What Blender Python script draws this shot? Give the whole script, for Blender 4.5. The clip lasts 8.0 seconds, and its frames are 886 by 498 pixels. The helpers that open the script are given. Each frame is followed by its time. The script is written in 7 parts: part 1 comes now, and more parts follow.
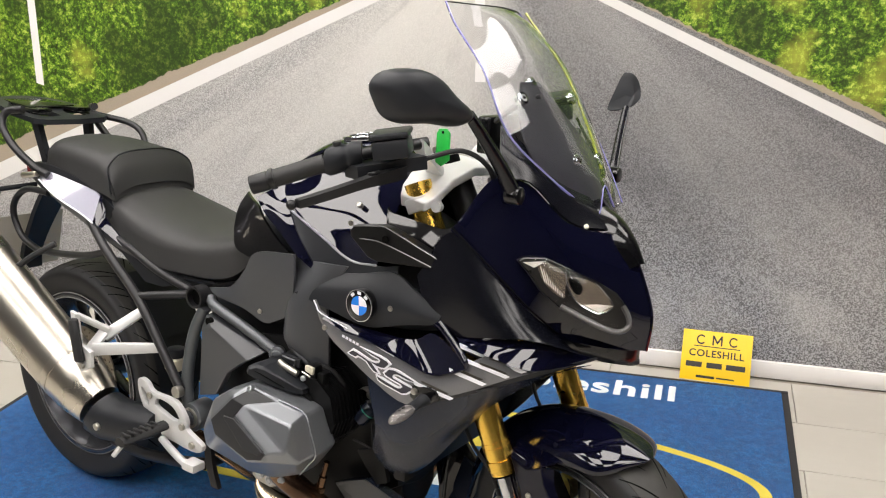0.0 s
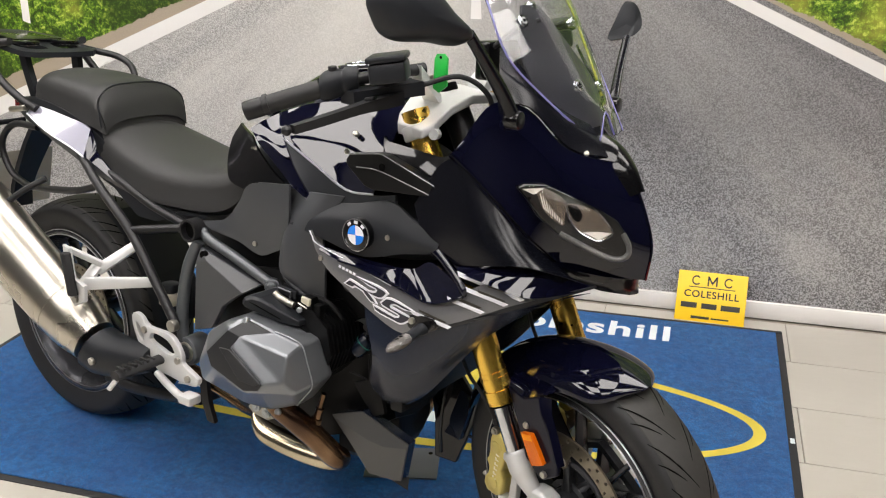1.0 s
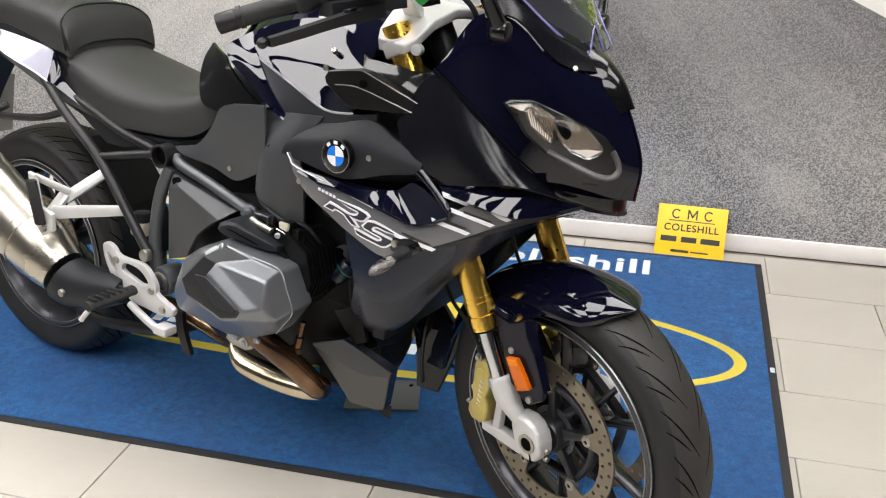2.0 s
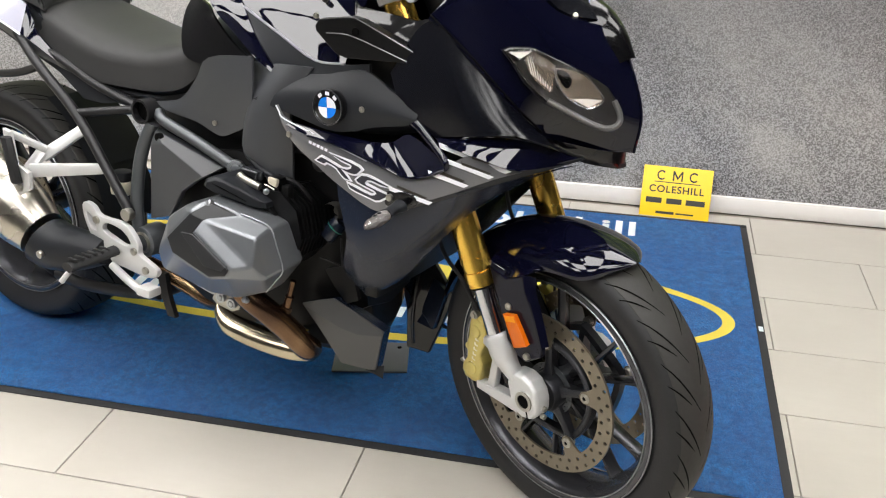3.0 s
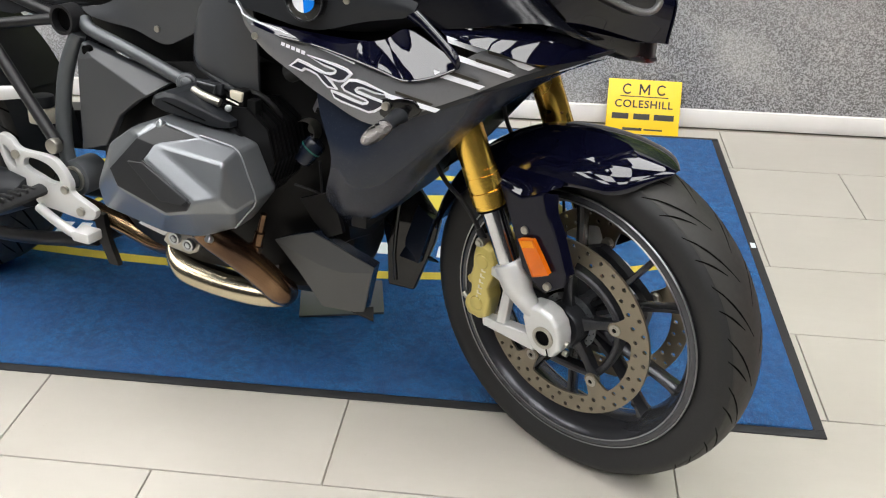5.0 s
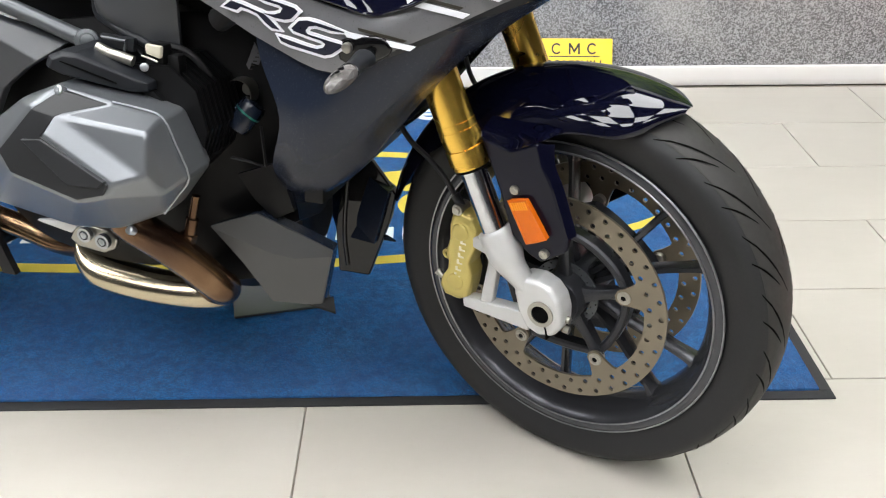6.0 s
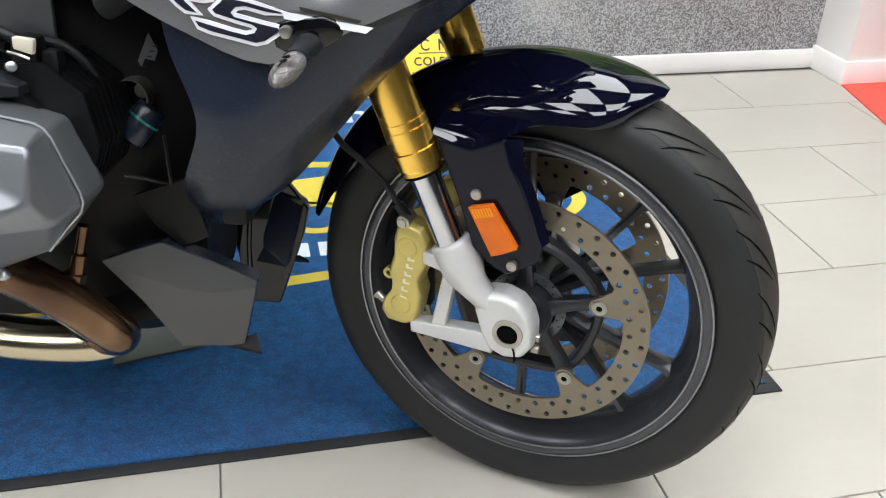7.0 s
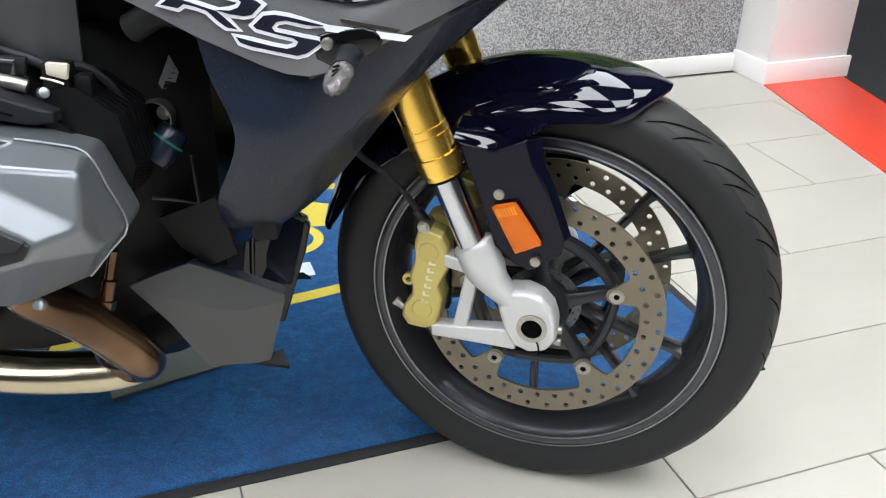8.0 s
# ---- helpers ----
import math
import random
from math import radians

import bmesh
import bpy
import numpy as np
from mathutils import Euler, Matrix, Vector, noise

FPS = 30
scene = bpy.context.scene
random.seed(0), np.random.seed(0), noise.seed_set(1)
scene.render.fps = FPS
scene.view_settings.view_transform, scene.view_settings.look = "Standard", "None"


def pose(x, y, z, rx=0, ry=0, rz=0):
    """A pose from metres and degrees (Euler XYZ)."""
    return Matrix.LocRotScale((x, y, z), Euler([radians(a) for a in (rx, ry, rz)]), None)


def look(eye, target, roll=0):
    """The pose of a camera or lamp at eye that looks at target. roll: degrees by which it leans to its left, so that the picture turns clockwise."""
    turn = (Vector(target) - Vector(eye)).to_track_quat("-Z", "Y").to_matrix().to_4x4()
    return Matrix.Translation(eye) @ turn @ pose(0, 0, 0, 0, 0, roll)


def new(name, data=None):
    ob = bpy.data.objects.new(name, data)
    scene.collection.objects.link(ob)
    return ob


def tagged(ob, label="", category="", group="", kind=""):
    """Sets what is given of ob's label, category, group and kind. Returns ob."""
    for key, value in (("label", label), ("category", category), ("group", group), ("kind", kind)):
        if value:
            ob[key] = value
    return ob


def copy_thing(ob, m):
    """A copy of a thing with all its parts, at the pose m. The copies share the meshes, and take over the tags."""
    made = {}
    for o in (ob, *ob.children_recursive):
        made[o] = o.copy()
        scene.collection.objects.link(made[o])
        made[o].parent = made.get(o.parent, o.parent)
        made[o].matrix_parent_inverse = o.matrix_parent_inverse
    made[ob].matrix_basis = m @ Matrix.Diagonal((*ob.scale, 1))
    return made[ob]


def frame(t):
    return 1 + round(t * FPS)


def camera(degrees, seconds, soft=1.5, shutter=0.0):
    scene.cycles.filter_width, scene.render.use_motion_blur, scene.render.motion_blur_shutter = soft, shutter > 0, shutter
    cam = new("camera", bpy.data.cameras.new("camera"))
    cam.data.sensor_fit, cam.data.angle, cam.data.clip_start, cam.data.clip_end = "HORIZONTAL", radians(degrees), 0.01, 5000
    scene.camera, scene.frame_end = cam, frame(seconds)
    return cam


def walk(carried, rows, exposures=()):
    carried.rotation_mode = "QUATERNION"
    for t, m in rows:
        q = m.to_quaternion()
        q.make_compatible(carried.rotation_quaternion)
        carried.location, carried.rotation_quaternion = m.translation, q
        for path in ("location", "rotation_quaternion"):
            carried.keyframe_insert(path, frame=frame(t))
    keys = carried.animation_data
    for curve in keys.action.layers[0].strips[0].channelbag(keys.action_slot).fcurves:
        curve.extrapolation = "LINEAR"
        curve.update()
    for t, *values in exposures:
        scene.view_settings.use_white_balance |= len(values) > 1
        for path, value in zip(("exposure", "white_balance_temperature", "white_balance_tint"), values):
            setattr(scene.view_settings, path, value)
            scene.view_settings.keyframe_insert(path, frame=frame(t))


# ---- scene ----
cam = camera(52.5, 8.0, 1.15)
PATH = [
    (0, (-0.314, -1.552, 1.441), (-0.869, 0.264, 0.815), -0.8),
    (0.5, (-0.317, -1.551, 1.416), (-0.859, 0.253, 0.743), -0.5),
    (1, (-0.325, -1.551, 1.392), (-0.855, 0.236, 0.668), -0.6),
    (1.5, (-0.339, -1.546, 1.361), (-0.838, 0.222, 0.572), -0.4),
    (1.7, (-0.343, -1.539, 1.348), (-0.828, 0.224, 0.538), -0.3),
    (3, (-0.398, -1.518, 1.288), (-0.791, 0.23, 0.398), 0.4),
    (3.5, (-0.409, -1.518, 1.261), (-0.804, 0.204, 0.324), 0.4),
    (4, (-0.401, -1.516, 1.236), (-0.82, 0.175, 0.253), -0.3),
    (4.5, (-0.445, -1.465, 1.204), (-0.812, 0.217, 0.185), -0.3),
    (4.7, (-0.501, -1.414, 1.188), (-0.792, 0.287, 0.177), 0.1),
    (5.8, (-0.695, -1.23, 1.049), (-0.711, 0.493, 0.034), 0.4),
    (6, (-0.707, -1.185, 1.022), (-0.669, 0.531, -0.005), -0.0),
    (6.5, (-0.761, -1.06, 0.971), (-0.554, 0.643, -0.058), 0.2),
    (7, (-0.845, -1.013, 0.943), (-0.429, 0.663, -0.066), 2.3),
    (7.5, (-0.943, -1.007, 0.936), (-0.374, 0.635, -0.055), 1.9),
    (8, (-0.985, -1.015, 0.93), (-0.376, 0.634, -0.024), 1.3),
]
walk(cam, [(t, look(eye, target, roll)) for t, eye, target, roll in PATH], [(0.0, -0.38, 6750, 13), (1.0, -0.48, 6700, 13), (1.6, -0.38, 6550, 13), (3.0, -0.28, 6500, 11), (4.6, -0.36, 6450, 10), (6.0, -0.12, 6250, 10), (7.0, -0.18, 6100, 9), (8.0, -0.12, 5950, 8)])

# ---- world, lamps, exposure ----
world = bpy.data.worlds.new("world")
scene.world = world
world.use_nodes = True
world.node_tree.nodes["Background"].inputs[0].default_value = (0.85, 0.92, 1.0, 1)
world.node_tree.nodes["Background"].inputs[1].default_value = 0.25
PANEL_GLOW = 10.9


# ---- materials ----
def srgb(r, g, b):
    return tuple(((c / 255) / 12.92 if c / 255 <= 0.04045 else ((c / 255 + 0.055) / 1.055) ** 2.4) for c in (r, g, b)) + (1.0,)


class Nodes:
    """A small wrapper that makes node graphs short to write."""

    def __init__(self, name):
        self.mat = bpy.data.materials.new(name)
        self.mat.use_nodes = True
        self.tree = self.mat.node_tree
        self.bsdf = self.tree.nodes["Principled BSDF"]

    def add(self, kind, **values):
        node = self.tree.nodes.new(kind)
        for key, value in values.items():
            setattr(node, key, value)
        return node

    def link(self, a, b):
        self.tree.links.new(a, b)

    def put(self, socket, value):
        if isinstance(value, bpy.types.NodeSocket):
            self.link(value, socket)
        else:
            socket.default_value = value

    def coords(self, which="Object"):
        return self.add("ShaderNodeTexCoord").outputs[which]

    def noise(self, scale, detail=4.0, rough=0.55, vector=None, stretch=None):
        n = self.add("ShaderNodeTexNoise")
        n.inputs["Scale"].default_value, n.inputs["Detail"].default_value, n.inputs["Roughness"].default_value = scale, detail, rough
        vector = vector or self.coords()
        if stretch:
            m = self.add("ShaderNodeMapping")
            m.inputs["Scale"].default_value = stretch
            self.link(vector, m.inputs["Vector"])
            vector = m.outputs[0]
        self.link(vector, n.inputs["Vector"])
        return n.outputs["Fac"]

    def ramp(self, fac, *stops):
        r = self.add("ShaderNodeValToRGB")
        while len(r.color_ramp.elements) < len(stops):
            r.color_ramp.elements.new(0.5)
        for e, (p, c) in zip(r.color_ramp.elements, stops):
            e.position, e.color = p, c if len(c) == 4 else (*c, 1)
        self.link(fac, r.inputs[0])
        return r.outputs[0]

    def math(self, op, a, b=0.0, clamp=False):
        n = self.add("ShaderNodeMath", operation=op, use_clamp=clamp)
        self.put(n.inputs[0], a), self.put(n.inputs[1], b)
        return n.outputs[0]

    def mix(self, fac, a, b, blend="MIX"):
        n = self.add("ShaderNodeMix", data_type="RGBA", blend_type=blend)
        self.put(n.inputs[0], fac), self.put(n.inputs[6], a), self.put(n.inputs[7], b)
        return n.outputs[2]

    def bump(self, height, strength=0.3, distance=0.002):
        b = self.add("ShaderNodeBump")
        b.inputs["Strength"].default_value, b.inputs["Distance"].default_value = strength, distance
        self.link(height, b.inputs["Height"])
        self.link(b.outputs[0], self.bsdf.inputs["Normal"])

    def set(self, **values):
        names = dict(colour="Base Color", rough="Roughness", metal="Metallic", coat="Coat Weight", coat_rough="Coat Roughness", coat_ior="Coat IOR", ior="IOR",
                     transmission="Transmission Weight", spec="Specular IOR Level", sheen="Sheen Weight", emit="Emission Color", glow="Emission Strength", alpha="Alpha")
        for key, value in values.items():
            self.put(self.bsdf.inputs[names[key]], value)
        return self


def plain(name, rgb, rough=0.5, metal=0.0, wear=0.12, grain=180.0, bump=0.1, **more):
    """A surface of one colour with a fine grain, a slow drift of tone and a varied gloss."""
    m = Nodes(name)
    c = srgb(*rgb)
    slow, fine = m.noise(9.0, 3.0), m.noise(grain, 3.0)
    dark = tuple(v * (1 - wear) for v in c[:3]) + (1,)
    light = tuple(min(1, v * (1 + wear)) for v in c[:3]) + (1,)
    tone = m.mix(slow, dark, light)
    m.set(colour=tone, metal=metal, **more)
    spread = 0.05 if metal > 0.5 else 0.16
    r = m.math("ADD", m.math("MULTIPLY", fine if metal <= 0.5 else slow, spread), rough - spread / 2)
    m.set(rough=r)
    if bump and metal <= 0.5:
        m.bump(fine, bump, 0.0006)
    return m.mat


M = {}
M["paint"] = plain("navy_lacquer", (8, 9, 25), 0.45, 0.0, 0.08, 900, 0.0, coat=1.0, coat_rough=0.012, coat_ior=1.56, spec=0.0)
M["navy_moulding"] = plain("navy_moulded_plastic", (8, 9, 25), 0.3, 0.0, 0.08, 700, 0.0, coat=0.4, coat_rough=0.05, spec=0.05)
M["matt_black"] = plain("matt_black_plastic", (29, 31, 35), 0.44, 0.0, 0.12, 700, 0.15, spec=0.28)
M["gloss_black"] = plain("gloss_black_plastic", (7, 7, 9), 0.3, 0.0, 0.1, 400, 0.0, coat=0.8, coat_rough=0.05, spec=0.1)
M["satin_grey"] = plain("satin_grey_panel", (27, 33, 46), 0.25, 0.0, 0.08, 600, 0.05, spec=0.35)
M["decal_grey"] = plain("grey_decal_panel", (104, 104, 106), 0.3, 0.25, 0.06, 600, 0.0, coat=0.7, coat_rough=0.06)
M["tail_silver"] = plain("pale_silver_lacquer", (158, 158, 172), 0.3, 0.35, 0.05, 600, 0.0, coat=1.0, coat_rough=0.03)
M["decal_white"] = plain("white_decal", (225, 226, 232), 0.35, 0.0, 0.04, 300, 0.0, coat=0.5)
M["rubber"] = plain("tyre_rubber", (34, 34, 35), 0.56, 0.0, 0.2, 260, 0.25, spec=0.3)
M["satin_black"] = plain("satin_black_plastic", (10, 11, 17), 0.24, 0.0, 0.1, 600, 0.05, spec=0.35)
M["flank_grey"] = plain("matt_grey_moulding", (49, 51, 55), 0.42, 0.0, 0.08, 800, 0.12, spec=0.75)
M["seat"] = plain("seat_vinyl", (38, 38, 38), 0.55, 0.0, 0.08, 1100, 0.35)
M["seat_side"] = plain("smooth_vinyl", (25, 25, 26), 0.5, 0.0, 0.08, 900, 0.25)
M["gold"] = plain("gold_anodised", (248, 204, 96), 0.27, 1.0, 0.06, 300, 0.02)
M["caliper_gold"] = plain("pale_gold_caliper", (194, 178, 104), 0.36, 0.4, 0.08, 300, 0.1)
M["chrome"] = plain("hard_chrome", (205, 207, 212), 0.12, 1.0, 0.04, 300, 0.0)
M["steel"] = plain("brushed_steel", (196, 190, 178), 0.28, 1.0, 0.06, 300, 0.05)
M["alu"] = plain("silver_painted_alloy", (198, 198, 197), 0.38, 0.3, 0.05, 420, 0.08)
M["wheel"] = plain("dark_grey_alloy", (70, 71, 75), 0.26, 0.6, 0.08, 420, 0.05)
# darker copy of the wheel alloy: shade on hub and carriers put into colour
M["wheel_dark"] = plain("shaded_cast_star", (48, 49, 53), 0.3, 0.5, 0.08, 420, 0.05)
M["frame"] = plain("black_powder_coat", (28, 28, 30), 0.4, 0.1, 0.1, 600, 0.1, spec=0.4)
M["cover"] = plain("grey_engine_casting", (116, 119, 123), 0.30, 0.6, 0.06, 500, 0.08, coat=0.25, coat_rough=0.2)
M["mat_border"] = plain("black_rubber_border", (38, 38, 40), 0.7, 0.0, 0.15, 220, 0.3)
M["white_wall"] = plain("white_gloss_paint", (236, 233, 230), 0.4, 0.0, 0.03, 60, 0.05)
M["yellow_sign"] = plain("yellow_board", (246, 202, 20), 0.4, 0.0, 0.03, 120, 0.03)
M["ink"] = plain("black_ink", (38, 34, 24), 0.5, 0.0, 0.1, 200, 0.0)
M["yellow_thread"] = plain("yellow_carpet_print", (204, 186, 72), 0.95, 0.0, 0.15, 500, 0.5)
M["white_thread"] = plain("white_carpet_print", (214, 224, 228), 0.95, 0.0, 0.1, 500, 0.5)
M["red_floor"] = plain("red_vinyl_floor", (222, 66, 44), 0.35, 0.0, 0.05, 90, 0.05)
M["black_floor"] = plain("black_vinyl_floor", (42, 42, 44), 0.4, 0.0, 0.12, 90, 0.05)
M["grey_wall"] = plain("grey_wall_paint", (188, 190, 194), 0.6, 0.0, 0.04, 60, 0.1)
M["amber"] = plain("amber_reflector", (212, 104, 6), 0.3, 0.0, 0.3, 500, 0.9, coat=0.2, spec=0.3)
M["green_tag"] = plain("green_key_tag", (14, 158, 58), 0.35, 0.0, 0.06, 200, 0.0)
# near-black without gloss: the shade inside holes and grooves, given as colour
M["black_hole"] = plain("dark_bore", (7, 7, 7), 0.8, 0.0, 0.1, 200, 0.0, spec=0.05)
M["tread"] = plain("dusty_tread_rubber", (46, 45, 43), 0.6, 0.0, 0.3, 140, 0.3, spec=0.35)


def carpet():
    m = Nodes("blue_carpet_pile")
    fine, mid, slow = m.noise(420, 4.0, 0.85), m.noise(46, 4.0, 0.75), m.noise(4, 4.0, 0.6)
    c = m.mix(m.ramp(fine, (0.40, (0, 0, 0)), (0.58, (1, 1, 1))), srgb(2, 55, 116), srgb(35, 155, 240))
    c = m.mix(m.ramp(mid, (0.40, (0.6, 0.6, 0.6)), (0.56, (0, 0, 0))), c, srgb(5, 73, 141))
    c = m.mix(m.ramp(slow, (0.45, (0.4, 0.4, 0.4)), (0.62, (0, 0, 0))), c, srgb(9, 90, 168))
    m.set(colour=c, rough=0.95, spec=0.05, sheen=0.15)
    m.bump(m.math("ADD", fine, m.math("MULTIPLY", mid, 0.8)), 1.0, 0.009)
    return m.mat


def tile_mat():
    m = Nodes("pale_porcelain")
    info = m.add("ShaderNodeObjectInfo").outputs["Random"]
    slow, fine, streak = m.noise(3.0, 5.0), m.noise(220, 3.0), m.noise(7.0, 5.0, 0.6, None, (1, 5, 1))
    c = m.mix(slow, srgb(170, 165, 155), srgb(194, 189, 180))
    c = m.mix(m.math("MULTIPLY", streak, 0.35), c, srgb(164, 158, 147))
    c = m.mix(m.math("MULTIPLY", info, 0.25), c, srgb(198, 194, 186))
    specks = m.ramp(m.noise(160, 2.0, 0.5), (0.73, (0, 0, 0)), (0.78, (1, 1, 1)))
    c = m.mix(m.math("MULTIPLY", specks, 0.3), c, srgb(130, 122, 110))
    m.set(colour=c, rough=m.math("ADD", m.math("MULTIPLY", slow, 0.2), 0.28))
    m.bump(fine, 0.06, 0.0005)
    return m.mat


M["carpet"], M["tile"] = carpet(), tile_mat()
M["grout"] = plain("grey_grout", (150, 143, 132), 0.85, 0.0, 0.15, 200, 0.3)


def mural_mat():
    """A printed picture of a country road: tarmac, white edge lines, verges and grass, by the sheet's own x and z."""
    m = Nodes("printed_road_picture")
    sep = m.add("ShaderNodeSeparateXYZ")
    co = m.coords()
    m.link(co, sep.inputs[0])
    x, z = sep.outputs["X"], sep.outputs["Z"]

    def side(a, b, wob=0.0, scale=20.0, soft=0.006):
        """1 to the right of the line x = a + b z."""
        d = m.math("SUBTRACT", x, m.math("ADD", m.math("MULTIPLY", z, b), a))
        if wob:
            d = m.math("ADD", d, m.math("MULTIPLY", m.math("SUBTRACT", m.noise(scale, 4.0, 0.65), 0.5), wob))
        return m.math("ADD", m.math("DIVIDE", d, soft), 0.5, True)

    # tarmac: speckles get coarser and darker towards the foot
    low = m.math("DIVIDE", z, 1.3, True)
    speck = m.mix(low, m.noise(215, 2.0, 0.7), m.noise(330, 3.0, 0.75))
    spk = m.ramp(speck, (0.44, (0, 0, 0)), (0.58, (1, 1, 1)))
    tar_lo = m.mix(spk, srgb(36, 37, 42), srgb(170, 170, 175))
    tar_hi = m.mix(spk, srgb(104, 103, 103), srgb(206, 204, 200))
    tar = m.mix(m.math("POWER", low, 0.9), tar_lo, tar_hi)
    # lighter and darker lanes that run to the vanishing point
    lane = m.math("DIVIDE", m.math("ADD", x, 1.06), m.math("SUBTRACT", 1.56, m.math("MINIMUM", z, 1.5)))
    wander = m.math("MULTIPLY", m.math("SUBTRACT", m.noise(2.2, 3.0, 0.5), 0.5), 0.5)
    across = m.math("DIVIDE", m.math("ADD", m.math("ADD", lane, wander), 2.6), 4.9, True)
    worn = m.ramp(across, (0.0, (0.5, 0.5, 0.5)), (0.2, (0.25, 0.25, 0.25)), (0.34, (0.85, 0.85, 0.85)), (0.50, (0.75, 0.75, 0.75)), (0.60, (0.1, 0.1, 0.1)), (0.74, (0.42, 0.42, 0.42)), (1.0, (0.0, 0.0, 0.0)))
    tar = m.mix(m.math("MULTIPLY", worn, m.math("ADD", m.math("MULTIPLY", low, 0.75), 0.25)), tar, srgb(224, 220, 212))
    # fine streaks along the road
    comb = m.add("ShaderNodeCombineXYZ")
    m.link(m.math("MULTIPLY", lane, 2.4), comb.inputs[0]), m.link(m.math("MULTIPLY", z, 1.4), comb.inputs[2])
    streak = m.noise(1.6, 4.0, 0.6, comb.outputs[0])
    tar = m.mix(m.ramp(streak, (0.50, (0, 0, 0)), (0.70, (0.3, 0.3, 0.3))), tar, srgb(214, 211, 204))
    tar = m.mix(m.ramp(streak, (0.30, (0.22, 0.22, 0.22)), (0.46, (0, 0, 0))), tar, srgb(58, 58, 62))
    shade = m.ramp(across, (0.48, (1, 1, 1)), (0.64, (0.53, 0.53, 0.55)), (0.78, (0.60, 0.60, 0.62)), (1.0, (0.42, 0.42, 0.44)))
    tar = m.mix(m.math("MULTIPLY", m.math("SUBTRACT", z, 0.24), 2.2, True), tar, m.mix(1.0, tar, shade, "MULTIPLY"))
    # verge and grass
    gn, gf = m.noise(52, 9.0, 0.82), m.noise(220, 4.0, 0.75)
    grass = m.ramp(gn, (0.40, srgb(14, 26, 6)), (0.48, srgb(52, 88, 16)), (0.55, srgb(124, 168, 40)), (0.61, srgb(226, 236, 120)))
    grass = m.mix(m.math("MULTIPLY", gf, 0.5), grass, srgb(60, 82, 20))
    clump = m.noise(3.2, 4.0, 0.6)
    grass = m.mix(m.ramp(clump, (0.40, (0.75, 0.75, 0.75)), (0.52, (0, 0, 0))), grass, srgb(34, 52, 14))
    grass = m.mix(m.ramp(clump, (0.56, (0, 0, 0)), (0.72, (0.6, 0.6, 0.6))), grass, srgb(206, 206, 84))
    verge = m.mix(gf, srgb(140, 128, 112), srgb(186, 172, 152))
    line = m.mix(m.math("MULTIPLY", gf, 0.3), srgb(232, 230, 226), srgb(198, 196, 192))
    c = tar
    left_soil = m.math("SUBTRACT", 1.0, side(-4.49, 2.27, 0.02))
    c = m.mix(left_soil, c, verge)
    a_in, a_out = side(-4.75, 2.47), side(-4.51, 2.36)
    c = m.mix(m.math("SUBTRACT", a_in, a_out), c, line)
    c = m.mix(m.math("SUBTRACT", 1.0, side(-5.05, 2.66, 0.1, 16.0)), c, grass)
    b_in, b_out = side(1.99, -2.10), side(2.16, -2.18)
    c = m.mix(m.math("SUBTRACT", b_in, b_out), c, line)
    c = m.mix(side(2.20, -2.18, 0.03), c, verge)
    c = m.mix(side(2.36, -2.3, 0.1, 16.0), c, grass)
    m.set(colour=c, rough=0.42)
    return m.mat


M["mural"] = mural_mat()


def lit(name, rgb, strength):
    m = Nodes(name)
    m.set(colour=(0.8, 0.8, 0.8, 1), emit=(*rgb, 1), glow=strength)
    return m.mat


M["lamp"] = lit("ceiling_light_panel", (1.0, 0.985, 0.96), PANEL_GLOW)
M["ceiling"] = plain("grey_ceiling_tile", (70, 70, 72), 0.8, 0.0, 0.03, 120, 0.1)


# ---- mesh helpers ----
def finish(name, bm, mat, parent=None, m=None, smooth=True, label=""):
    bmesh.ops.recalc_face_normals(bm, faces=bm.faces)
    me = bpy.data.meshes.new(name)
    if m:
        bm.transform(m)
    bm.to_mesh(me)
    bm.free()
    mats = mat if isinstance(mat, (list, tuple)) else [mat]
    for k in mats:
        me.materials.append(M[k])
    if smooth == "crisp":
        # the large facets rule the shading, their rounded edges turn between them
        me.shade_smooth()
        lean = [Vector() for _ in me.vertices]
        for p in me.polygons:
            for k in p.vertices:
                lean[k] += p.normal * p.area
        me.normals_split_custom_set_from_vertices([v.normalized() for v in lean])
    elif smooth:
        me.shade_smooth()
        me.set_sharp_from_angle(angle=radians(38))
    ob = new(name, me)
    if parent:
        ob.parent = parent
    if label:
        ob["label"] = label
    return ob


def part(name, bm, mat, parent, label="", m=None, smooth=True):
    """One mesh under a thing or under a part."""
    return finish(name, bm, mat, parent, m, smooth, label)


def box(x0, x1, y0, y1, z0, z1, bevel=0.0, seg=2):
    bm = bmesh.new()
    bmesh.ops.create_cube(bm, size=1)
    bmesh.ops.scale(bm, vec=(x1 - x0, y1 - y0, z1 - z0), verts=bm.verts)
    bmesh.ops.translate(bm, vec=((x0 + x1) / 2, (y0 + y1) / 2, (z0 + z1) / 2), verts=bm.verts)
    if bevel:
        bmesh.ops.bevel(bm, geom=bm.edges[:], offset=bevel, segments=seg, affect="EDGES", profile=0.5)
    return bm


def join(*meshes):
    out = bmesh.new()
    for b in meshes:
        me = bpy.data.meshes.new("t")
        b.to_mesh(me)
        b.free()
        out.from_mesh(me)
        bpy.data.meshes.remove(me)
    return out


def catmull(p0, p1, p2, p3, t):
    return 0.5 * ((2 * p1) + (p2 - p0) * t + (2 * p0 - 5 * p1 + 4 * p2 - p3) * t * t + (3 * p1 - p0 - 3 * p2 + p3) * t ** 3)


